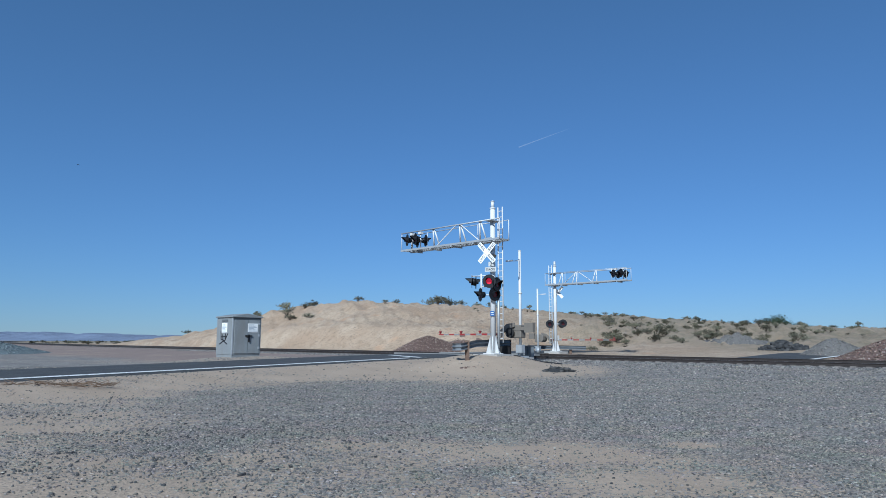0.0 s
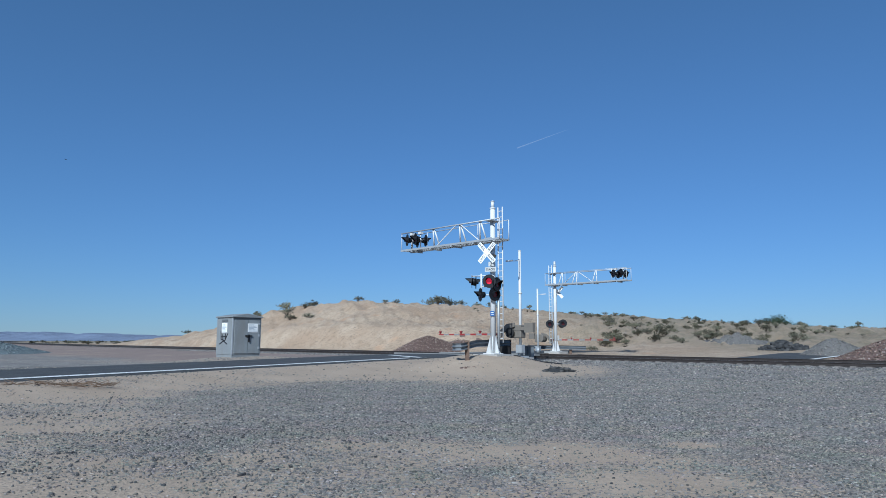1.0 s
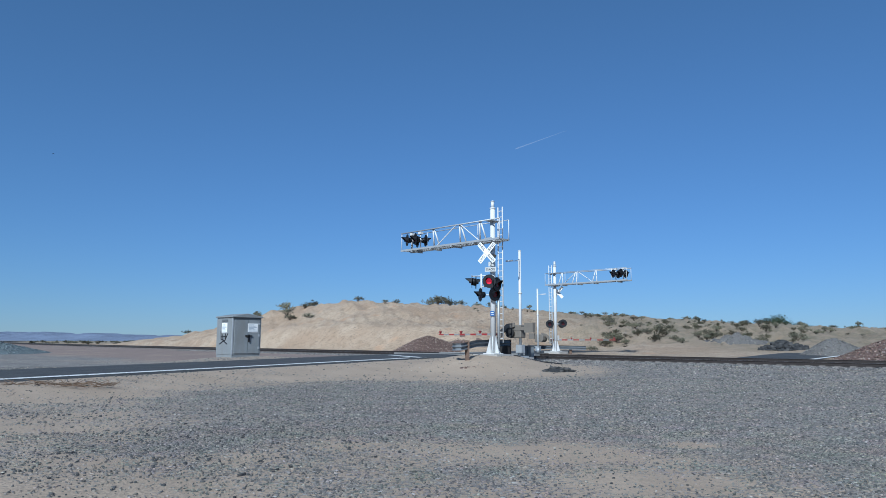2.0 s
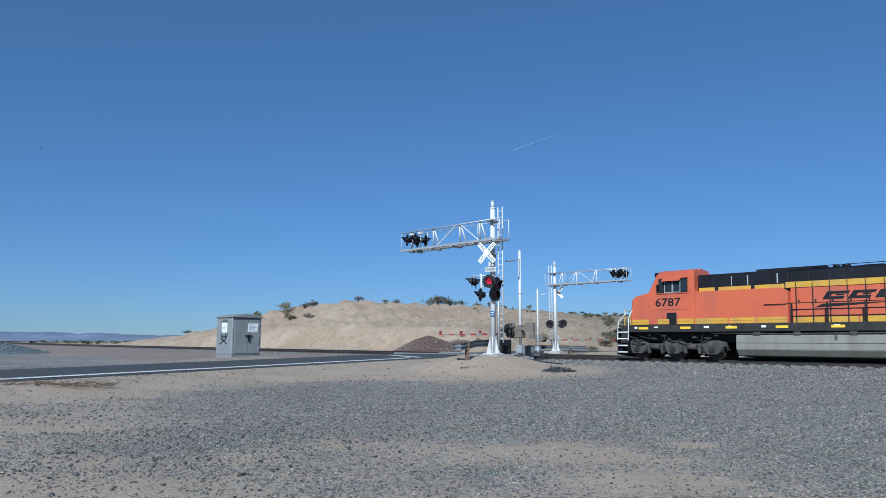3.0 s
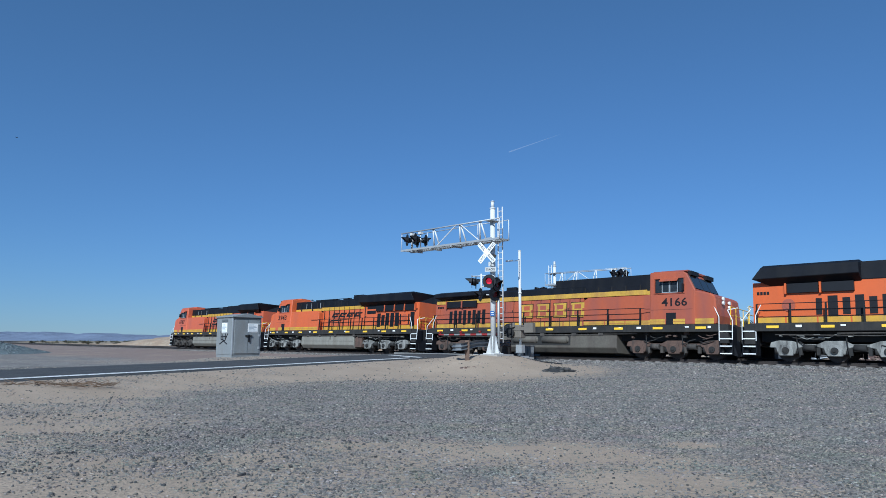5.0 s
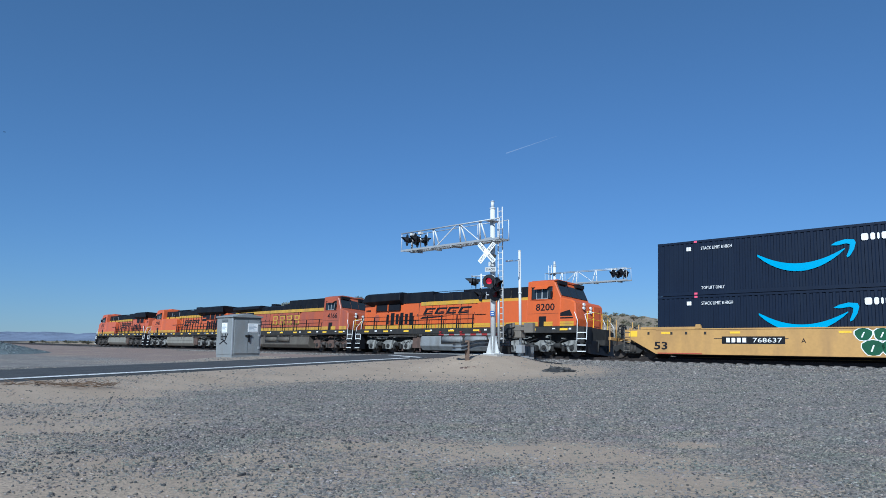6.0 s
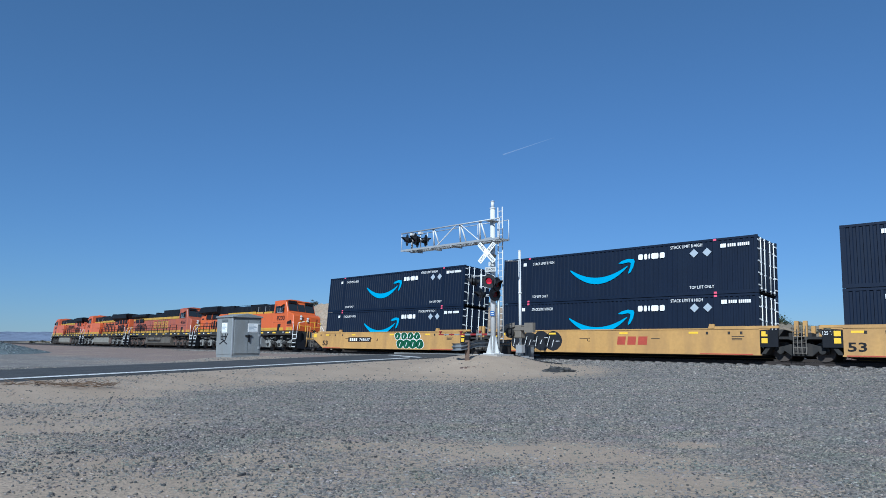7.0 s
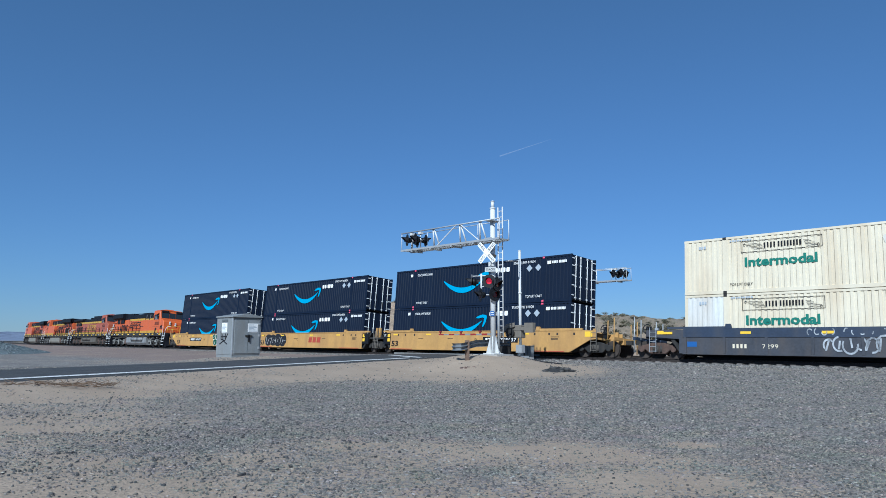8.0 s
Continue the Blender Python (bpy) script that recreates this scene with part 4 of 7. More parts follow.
    if style in ("old", "new2"):
        for sg in (1, -1):
            # flat dark panel paints a shaded recess behind the reservoirs
            part("tank_recess", box(B(), X(14.3 if old else 12.3), X(9.8 if old else 7.9), min(sg * 1.38, sg * 1.428), max(sg * 1.38, sg * 1.428), 0.62, 1.2), "dark", tk)
            for a, c in ((10.0, 11.8), (12.25, 14.05)) if old else ((8.1, 9.9), (10.3, 12.1)):
                bm = B()
                tube(bm, (X(c), sg * 1.36, 0.95), (X(a), sg * 1.36, 0.95), 0.23, seg=16)
                for q, e in ((a, -0.1), (c, 0.1)):
                    tube(bm, (X(q), sg * 1.36, 0.95), (X(q + e), sg * 1.36, 0.95), 0.23, 0.10, seg=16)
                part("air_reservoir", bm, tank, tk, "cylindrical air reservoir")
    both("tank_bracket", "truck_brown", lo, "rusty bracket behind the tank", X(15.4), X(15.15 if old else 14.5), 0.9, 1.30, 0.35, 1.15)
    if style in ("new", "evo"):
        bm = B()
        side_bar(bm, X(14.4), X(6.8), 1.40, 1.43, 0.80, 0.82)
        side_bar(bm, X(11.2), X(11.1), 1.40, 1.44, 0.95, 1.2)
        part("tank_seam", bm, "truck_dark", tk)
    loco_truck(lo, X(3.45), truck)
    loco_truck(lo, X(18.55 if old else 18.15), truck)

    # markings on the flank that faces the crossing
    rd = -near   # direction of reading along x
    xn = X(3.28) - rd * 0.72
    write("road_number", number, 0.60, 1.42, "black", cab, xn, 2.70, near * 1.5, near, "black road number", 0.008)
    if old:
        a, c = 8.9, 14.0
        xs = sorted((X(a), X(c)))
        w = (xs[1] - xs[0]) / 4
        outline, fill, slots = [], [], []
        for i in range(4):
            q = xs[0] + i * w
            outline.append(rect(q + 0.08, q + w * 0.86, 2.30, 3.22))
            fill += [rect(q + 0.12, q + w * 0.82, 2.34, 3.18)]
            slots += [rect(q + w * 0.28, q + w * 0.64, 2.46, 2.70), rect(q + w * 0.28, q + w * 0.64, 2.82, 3.08), rect(q + w * 0.72, q + w * 0.82, 2.66, 2.84), rect(q + 0.12, q + w * 0.16, 2.46, 3.06)]
        flat("emblem_outline", outline, "black", hood, near * 1.046, near, "black outline of the emblem")
        flat("emblem_block", fill, gold, hood, near * 1.055, near, "yellow block of the emblem")
        flat("emblem_slot", slots, paint, hood, near * 1.064, near, "", 0.005)
    else:
        xs = sorted((X(10.55 if style != "new2" else 10.0), X(14.75)))
        w = (xs[1] - xs[0]) / 4
        z0, z1, sl = (2.80, 3.26, 0.30) if style == "new2" else (2.84, 3.20, 0.24)
        tilt = lambda x, z: (x + sl * (z - z0) / (z1 - z0), z)
        bar = lambda xa, xb, za, zb: [tilt(xa, za), tilt(xb, za), tilt(xb, zb), tilt(xa, zb)]
        polys = []
        for i in range(4):
            q = xs[0] + i * w
            polys += [bar(q, q + 0.26, z0, z1), bar(q + 0.26, q + w * 0.88, z1 - 0.12, z1), bar(q + 0.26, q + w * 0.82, z0, z0 + 0.12), bar(q + w * 0.44, q + w * 0.76, z0 + 0.16, z0 + 0.22)]
        lead = xs[0] - 0.30
        polys.append([(lead, 2.48), (lead + 1.6, 2.55), (lead + 3.2, 2.66), (lead + 1.6, 2.65), (lead + 0.30, 2.64)])
        if rd < 0:
            polys = [[(xs[0] + xs[1] - x, z) for x, z in p] for p in polys]
        flat("emblem_block", polys, "black", hood, near * 1.046, near, "black slanted emblem with a long swoosh")
    flat("rear_number", blocks(*sorted((X(21.5), X(20.9))), 3.16, 3.3, 4), "black", hood, near * 1.04, near, "small dark marks")
    return ride(lo, S, face)


# lead pair faces the way it runs, the trailing pair faces back
locomotive(-131.1, -1, "6787", "orange_1", "truck_dark", "tank_light", "new", "faded orange and black diesel locomotive with yellow stripes leading the train")
locomotive(-108.2, -1, "3943", "orange_2", "truck_grey", "tank_light", "evo", "orange diesel locomotive with black roof and grey trucks")
locomotive(-85.4, 1, "4166", "orange_3", "truck_brown", "tank_brown", "old", "weathered orange diesel locomotive with large yellow emblem")
locomotive(-63.15, 1, "8200", "orange_4", "truck_grey", "tank_grey", "new2", "bright orange diesel locomotive with clean grey trucks")


# ---- containers ----
def corrugated(bm, x0, x1, y, side, z0, z1, pitch, depth):
    n = int(round((x1 - x0) / pitch))
    p = (x1 - x0) / n
    pts = []
    for i in range(n):
        a = x0 + i * p
        pts += [(a, 0), (a + p * 0.30, 0), (a + p * 0.42, -depth), (a + p * 0.80, -depth), (a + p * 0.92, 0)]
    pts.append((x1, 0))
    lo = [bm.verts.new((a, y + side * d, z0)) for a, d in pts]
    hi = [bm.verts.new((a, y + side * d, z1)) for a, d in pts]
    for i in range(len(pts) - 1):
        f = (lo[i], lo[i + 1], hi[i + 1], hi[i])
        bm.faces.new(f if side < 0 else f[::-1])


def smile(x0, x1, zt, dip):
    """The curved arrow: a tapered crescent and, apart from it, its hooked head."""
    n = 18
    low, high = [], []
    for i in range(n + 1):
        k = i / n
        x = x0 + (x1 - x0) * 0.90 * k
        c = 4 * k * (1 - k)
        mid = zt - dip * 0.86 * c - 0.10 * k + 0.10 * k * k
        w = 0.045 + 0.15 * c ** 0.8 - 0.02 * k
        low.append((x, mid - w))
        high.append((x, mid + w))
    head = [(x1 - 1.0, zt + 0.20), (x1 - 0.78, zt + 0.33), (x1 - 0.40, zt + 0.42), (x1 - 0.04, zt + 0.38), (x1 + 0.02, zt + 0.24), (x1 - 0.06, zt - 0.06),
            (x1 - 0.24, zt - 0.36), (x1 - 0.36, zt - 0.42), (x1 - 0.37, zt - 0.34), (x1 - 0.24, zt - 0.02), (x1 - 0.22, zt + 0.18), (x1 - 0.36, zt + 0.23), (x1 - 0.74, zt + 0.17)]
    return [low + high[::-1], head]


def container(S, z, look_of, label, tall=2.87):
    """53-foot container, x towards the doors, floor at z above the rail."""
    L, W = 8.075, 1.295
    co = thing("shipping_container", Matrix.Identity(4), label, "container", "containers on the train")
    body = "navy" if look_of == "navy" else "cream"
    for sg in (1, -1):
        for a, c in ((-L + 0.14, -6.06), (-5.86, 5.86), (6.06, L - 0.14)):
            bm = B()
            corrugated(bm, a, c, sg * (W - 0.012), sg, z + 0.16, z + tall - 0.11, 0.27, 0.040)
            part("side_panel", bm, body if not (look_of == "patched" and a < -7 and sg < 0) else "cream_2", co, "corrugated side panel")
    part("roof_panel", box(B(), -L + 0.05, L - 0.08, -W + 0.05, W - 0.05, z + tall - 0.06, z + tall - 0.02), body, co)
    part("front_wall", box(B(), -L + 0.02, -L + 0.06, -W + 0.05, W - 0.05, z + 0.05, z + tall - 0.05), body, co)
    part("floor", box(B(), -L + 0.1, L - 0.1, -W + 0.1, W - 0.1, z + 0.08, z + 0.14), "dark", co)
    for sg in (1, -1):
        y0, y1 = min(sg * (W - 0.1), sg * W), max(sg * (W - 0.1), sg * W)
        part("top_rail", box(B(), -L, L, y0, y1, z + tall - 0.11, z + tall), body, co)
        part("bottom_rail", box(B(), -L, L, y0, y1, z, z + 0.17), body, co)
        for x0, x1 in ((-L, -L + 0.16), (-6.07, -5.85), (5.85, 6.07), (L - 0.16, L)):
            part("post", box(B(), x0, x1, y0 + 0.002, y1 + 0.002, z + 0.17, z + tall - 0.11), body, co)
        for x0 in (-L, -6.06, 5.88, L - 0.17):
            for zz in (z, z + tall - 0.13):
                part("corner_casting", box(B(), x0 - 0.004, x0 + 0.174, y0 - 0.004, y1 + 0.006, zz - 0.004, zz + 0.134), body if abs(x0) > 7 or look_of == "navy" else "dark", co)
    for sg in (1, -1):
        d = part("door", box(B(), L - 0.07, L - 0.03, min(sg * 0.02, sg * 1.2), max(sg * 0.02, sg * 1.2), z + 0.16, z + tall - 0.1), body, co, bevel=0.01)
        for y in (0.35, 0.85):
            bm = B()
            tube(bm, (L - 0.005, sg * y, z + 0.1), (L - 0.005, sg * y, z + tall - 0.06), 0.024, seg=8)
            for k in (0.2, 0.9, 1.5, 2.2, 2.7):
                box(bm, L - 0.03, L + 0.02, sg * y - 0.06, sg * y + 0.06, z + k, z + k + 0.07)
            part("lock_rod", bm, "lock" if look_of == "navy" else "galv", d, "white upright lock rod")
        for k in (0.35, 0.95, 1.55, 2.15, 2.6):
            part("hinge", box(B(), L - 0.03, L + 0.012, min(sg * 1.0, sg * 1.26), max(sg * 1.0, sg * 1.26), z + k, z + k + 0.06), "lock", d)
    y, sd = -W, -1
    if look_of == "navy":
        flat("arrow_emblem", smile(-2.85, 1.40, z + 1.80, 0.80), "cyan", co, y, sd, "sky blue curved arrow", 0.006)
        q = z + 2.10
        pill = lambda xa, xb, za, zb: [(xa + 0.04, za), (xb - 0.04, za), (xb, za + 0.06), (xb, zb - 0.06), (xb - 0.04, zb), (xa + 0.04, zb), (xa, zb - 0.06), (xa, za + 0.06)]
        bars = [pill(1.64, 1.92, q, q + 0.31), pill(2.00, 2.18, q, q + 0.31), pill(2.26, 2.35, q, q + 0.31), pill(2.43, 2.85, q, q + 0.31), pill(2.93, 3.21, q, q + 0.31)]
        flat("wordmark_block", bars, "white", co, y, sd, "white rounded wordmark blocks", 0.006)
        write("stencil", "STACK LIMIT 8 HIGH", 0.24, 1.60, "white", co, -5.67, z + 2.34, y, sd)
        write("stencil", "TOP LIFT ONLY", 0.22, 1.20, "white", co, -5.67, z + 0.28, y, sd)
        write("stencil", "STACK LIMIT 8 HIGH", 0.24, 1.75, "white", co, 3.55, z + 2.52, y, sd)
        write("stencil", "TOP LIFT ONLY", 0.22, 1.30, "white", co, 4.6, z + 0.32, y, sd)
        flat("code_bar", blocks(6.25, 6.55, z + 2.36, z + 2.56, 2, 0.1) + blocks(6.62, 7.05, z + 2.38, z + 2.54, 4) + blocks(7.12, 7.72, z + 2.38, z + 2.54, 6), "white", co, y, sd, "white code bars", 0.006)
        flat("code_bar", blocks(-6.45, -6.2, z + 2.34, z + 2.54, 2, 0.1), "white", co, y, sd, "white code bars", 0.006)
        flat("placard", [[(x, z + 1.97), (x + 0.24, z + 2.20), (x, z + 2.43), (x - 0.24, z + 2.20)] for x in (4.85, 5.55)], "grey_mark", co, y, sd, "grey diamond placards", 0.006)
        flat("lift_mark", [rect(x - 0.06, x + 0.1, zz, zz + 0.1) for x in (-5.98, 5.94) for zz in (z + 0.02, z + tall - 0.12)], "pink", co, y - 0.006, sd, "pink lifting marks", 0.006)
    else:
        q = z + 2.03
        frame_polys = [rect(-5.15, -1.45, q + 0.52, q + 0.545), rect(-5.15, -1.45, q - 0.03, q - 0.005), rect(-5.15, -5.125, q, q + 0.52), rect(-1.475, -1.45, q, q + 0.52)]
        flat("emblem_frame", frame_polys, "black", co, y, sd, "thin dark frame of the emblem", 0.006)
        flat("emblem_scroll", [rect(-5.0 + 0.12 * i, -4.2 + 0.04 * i, q + 0.38 - 0.07 * i, q + 0.395 - 0.07 * i) for i in range(5)] + [rect(-2.15 - 0.03 * i, -1.55 - 0.12 * i, q + 0.06 + 0.07 * i, q + 0.075 + 0.07 * i) for i in range(5)] + [arc_stroke(-4.98, q + 0.36, 0.05, 0, 300, 0.02), arc_stroke(-1.62, q + 0.08, 0.05, 0, 300, 0.02)], "black", co, y, sd, "thin dark scroll lines", 0.006)
        flat("wordmark_block", blocks(-4.05, -3.45, q + 0.14, q + 0.40, 4, 0.5) + blocks(-3.40, -2.3, q + 0.14, q + 0.40, 8, 0.45), "black", co, y - 0.004, sd, "black wordmark blocks", 0.008)
        write("lettering", "Intermodal", 0.62, 3.3, "green", co, -4.98, z + 1.28, y, sd, "green lettering", 0.022)
        for px, pz, pr in ((1.15, 2.10, 0.22), (1.35, 1.95, 0.15), (1.30, 0.62, 0.26)):
            blob = [(px + pr * math.cos(i * 0.7) * (1 + 0.25 * math.sin(2.3 * i)), z + pz + pr * math.sin(i * 0.7)) for i in range(9)]
            flat("repair_patch", [blob], "patch", co, y, sd, "pale grey repair patch", 0.006)
        write("stencil", "TOP LIFT ONLY", 0.2, 1.1, "black", co, -5.72, z + 0.36, y, sd)
        flat("code_bar", blocks(-7.3, -6.9, z + 2.35, z + 2.5, 3) + blocks(-5.7, -4.6, z + 2.60, z + 2.68, 9), "grey_mark", co, y, sd, "small grey code bars", 0.006)
    return ride(co, S, 1)


for S in (-39.875, -20.185, -0.42):
    container(S, 0.40, "navy", "navy blue corrugated container sunk in a yellow well car", 2.84)
    container(S, 3.27, "navy", "navy blue corrugated container with sky blue arrow, stacked on another")
container(22.815, 0.40, "patched", "cream white corrugated container sunk in a dark blue well car", 2.84)
container(22.815, 3.27, "cream", "cream white corrugated container with green lettering, stacked on another")


# ---- well cars ----
def bogie(parent, x, mat):
    bm = B()
    for sg in (1, -1):
        prof = [(-1.18, 0.42), (-1.18, 0.62), (-0.75, 0.70), (-0.35, 0.82), (0.35, 0.82), (0.75, 0.70), (1.18, 0.62), (1.18, 0.42), (0.72, 0.46), (0.45, 0.24), (-0.45, 0.24), (-0.72, 0.46)]
        prism(bm, [(x + a, c) for a, c in prof], min(sg * 0.94, sg * 1.12), max(sg * 0.94, sg * 1.12))
    box(bm, x - 0.2, x + 0.2, -1.0, 1.0, 0.45, 0.85)
    fr = part("bogie", bm, mat, parent, bevel=0.02)
    for ax in (-0.9, 0.9):
        for sg in (1, -1):
            wheel_part(fr, x + ax, sg, 0.46)
            bm = B()
            tube(bm, (x + ax, sg * 1.0, 0.46), (x + ax, sg * 1.2, 0.46), 0.14, seg=12)
            part("bearing", bm, mat, fr)
    bm = B()
    for sg in (1, -1):
        for k in (-0.2, 0.0, 0.2):
            tube(bm, (x + k, sg * 1.14, 0.32), (x + k, sg * 1.14, 0.66), 0.075, seg=8)
    part("spring", bm, "truck_dark", fr)
    return fr


def well_car(S, paint, left, right, marks, label):
    """Double-stack well, x to the trailing end. left, right: 'end' for an outer end with its own bogie, 'joint' for a shared bogie, 'none' where the neighbour brings it."""
    wc = thing("well_car", Matrix.Identity(4), label, "rail car", "well cars of the train")
    yo, yi = 1.44, 1.36
    navy = paint == "well_blue"
    for sg in (1, -1):
        y0, y1 = min(sg * yi, sg * yo), max(sg * yi, sg * yo)
        bm = B()
        slope = [(9.95, 1.50), (9.95, 0.98), (9.55, 0.94), (8.2, 0.25)]
        if navy:
            slope = [(10.2, 1.46), (10.2, 1.12), (8.35, 0.98), (8.35, 0.25)]
        plain = [(8.6, 1.50), (8.6, 1.44), (8.12, 1.40), (8.12, 0.25)]
        west, east = (slope if left == "end" else plain), (slope if right == "end" else plain)
        prism(bm, [(-a, z) for a, z in west] + east[::-1], y0, y1)
        sd = part("side_wall", bm, paint if not navy else "well_grime", wc, bevel=0.012)
        part("top_chord", box(B(), -8.1, 8.1, min(sg * 1.335, sg * 1.47), max(sg * 1.335, sg * 1.47), 1.47 if not navy else 1.08, 1.53), paint, wc, bevel=0.01)
        part("bottom_chord", box(B(), -8.15, 8.15, min(sg * 1.2, sg * 1.47), max(sg * 1.2, sg * 1.47), 0.22, 0.29), paint if not navy else "well_grime", wc)
        for e in (-1, 1):
            part("end_cap", box(B(), min(e * 9.0, e * 5.95), max(e * 9.0, e * 5.95), min(sg * 1.32, sg * 1.455), max(sg * 1.32, sg * 1.455), 1.5, 1.62), paint, wc, bevel=0.02)
            part("guide", prism(B(), [(e * 5.62, 1.5), (e * 5.95, 1.5), (e * 5.92, 1.74), (e * 5.70, 1.74)], min(sg * 1.33, sg * 1.47), max(sg * 1.33, sg * 1.47)), paint, wc)
            if (left if e < 0 else right) == "end":
                rx, rz = (9.55, 1.24) if navy else (9.7, 1.12)
                part("reflector", box(B(), min(e * 9.2, e * rx), max(e * 9.2, e * rx), min(sg * 1.43, sg * 1.45), max(sg * 1.43, sg * 1.45), rz, 1.42), "reflector", sd, "yellow reflective plate")
            else:
                pn = part("end_plate", box(B(), min(e * 8.13, e * 8.95), max(e * 8.13, e * 8.95), min(sg * 1.30, sg * 1.43), max(sg * 1.30, sg * 1.43), 0.62, 1.42), "black", wc, "black end plate", bevel=0.02)
                for z in (0.80, 1.12):
                    part("reflector", box(B(), min(e * 8.2, e * 8.48), max(e * 8.2, e * 8.48), min(sg * 1.43, sg * 1.438), max(sg * 1.43, sg * 1.438), z, z + 0.24), "reflector", pn, "yellow reflective plate")
        if navy:
            for i in range(9):
                x = -8.0 + i * 2.0
                part("rib", box(B(), x - 0.06, x + 0.06, min(sg * 1.43, sg * 1.48), max(sg * 1.43, sg * 1.48), 0.29, 1.08), "well_grime", sd)
            for x0 in (-9.2, -5.2, -1.6, 3.2, 6.0):
                part("reflector", box(B(), x0, x0 + 0.5, min(sg * 1.46, sg * 1.476), max(sg * 1.46, sg * 1.476), 1.24, 1.36), "reflector", sd)
        else:
            for x0 in (-7.8, -4.2, 0.6, 4.6):
                part("reflector", box(B(), x0, x0 + 0.5, min(sg * 1.43, sg * 1.45), max(sg * 1.43, sg * 1.45), 1.26, 1.36), "reflector", sd)
            flat("stencil", [rect(x, x + 0.12, 1.22, 1.36) for x in (-8.6, -7.3, -6.5, -5.5, 5.5, 6.6, 7.2, 8.4)] + [rect(x, x + 0.5, 1.0, 1.03) for x in (-5.0, -2.0, 2.5, 6.8)] + [rect(6.8, 7.4, 1.1, 1.13), rect(6.8, 7.3, 0.94, 0.97)], "dark", sd, sg * 1.44, sg)
            part("wear_strip", box(B(), -8.0, -5.6, min(sg * 1.47, sg * 1.476), max(sg * 1.47, sg * 1.476), 0.23, 0.28), "rust_red", wc)
            part("wear_strip", box(B(), 5.2, 7.8, min(sg * 1.47, sg * 1.476), max(sg * 1.47, sg * 1.476), 0.23, 0.28), "rust_red", wc)
    part("floor", box(B(), -8.2, 8.2, -1.34, 1.34, 0.24, 0.30), "dark", wc)
    for e, kind in ((-1, left), (1, right)):
        part("end_deck", box(B(), min(e * 8.15, e * 9.75), max(e * 8.15, e * 9.75), -1.30, 1.30, 1.0, 1.12), paint if kind == "end" else "dark", wc, bevel=0.02)
        part("bulkhead", prism(B(), [(e * 8.15, 0.3), (e * 8.35, 0.3), (e * 9.2, 1.45), (e * 9.0, 1.45)], -1.34, 1.34), "dark", wc)
        post_mat = paint if not navy else "galv"
        for y in (-1.2, 1.2):
            part("stanchion", box(B(), e * 9.7 - 0.09, e * 9.7 + 0.09, y - 0.06, y + 0.06, 1.1, 1.85 if kind != "end" else 1.6), post_mat, wc, bevel=0.01)
        bm = B()
        for k in range(5):
            tube(bm, (e * 9.62, -1.46, 0.35 + k * 0.25), (e * 9.98, -1.46, 0.35 + k * 0.25), 0.016, seg=6)
        for q in (9.62, 9.98):
            tube(bm, (e * q, -1.46, 0.3), (e * q, -1.46, 1.6), 0.018, seg=6)
        part("ladder", bm, "tan" if not navy else "galv", wc)
        if kind == "end":
            bm = B()
            box(bm, min(e * 9.9, e * 11.1), max(e * 9.9, e * 11.1), -0.35, 0.35, 0.75, 1.05)
            box(bm, min(e * 10.9, e * 11.05), max(e * 10.9, e * 11.05), -1.3, 1.3, 0.95, 1.12)
            part("draft_sill", bm, paint, wc, bevel=0.02)
            part("coupler", box(B(), min(e * 11.05, e * 11.5), max(e * 11.05, e * 11.5), -0.15, 0.15, 0.76, 1.0), "dark", wc, bevel=0.03)
            for y in (-1.25, 1.25):
                part("end_post", tube(B(), (e * 11.0, y, 0.3), (e * 11.0, y, 2.2), 0.03, seg=8), post_mat, wc)
                part("end_post", tube(B(), (e * 10.6, y, 0.95), (e * 10.6, y, 2.05), 0.03, seg=8), post_mat, wc)
            bm = B()
            for i in range(14):
                a, c = i * 0.4488, (i + 1) * 0.4488
                tube(bm, (e * 10.3 + 0.26 * math.cos(a), -1.1, 1.55 + 0.26 * math.sin(a)), (e * 10.3 + 0.26 * math.cos(c), -1.1, 1.55 + 0.26 * math.sin(c)), 0.025, seg=6)
            for a in (0, 1.05, 2.1):
                tube(bm, (e * 10.3 + 0.26 * math.cos(a), -1.1, 1.55 + 0.26 * math.sin(a)), (e * 10.3 - 0.26 * math.cos(a), -1.1, 1.55 - 0.26 * math.sin(a)), 0.018, seg=6)
            box(bm, e * 10.3 - 0.1, e * 10.3 + 0.1, -1.08, -0.9, 1.05, 1.7)
            part("brake_wheel", bm, "black", wc)
            # darker than bare bogie steel: shade at the car ends is in the colour
            bogie(wc, e * 9.7, "dark" if not navy else "truck_brown")
        elif kind == "joint":
            # dark material also carries the shade between the wells
            bogie(wc, e * 9.85, "dark")
            part("joint_casting", box(B(), min(e * 9.7, e * 10.2), max(e * 9.7, e * 10.2), -0.5, 0.5, 0.7, 1.15), "dark", wc, bevel=0.04)
            bm = B()
            polyline(bm, [(e * 9.4, -1.3, 1.0), (e * 9.8, -1.36, 0.9), (e * 10.2, -1.3, 1.0)], 0.03)
            box(bm, e * 9.85 - 0.5, e * 9.85 + 0.5, -1.2, -0.6, 1.1, 1.3)
            part("brake_gear", bm, "dark", wc)
    y, sd = -1.44, -1
    if "load" in marks:
        write("stencil", "125 T", 0.24, 0.40, "white", wc, -8.93, 1.18, -1.432, -1, "white capacity stencil")
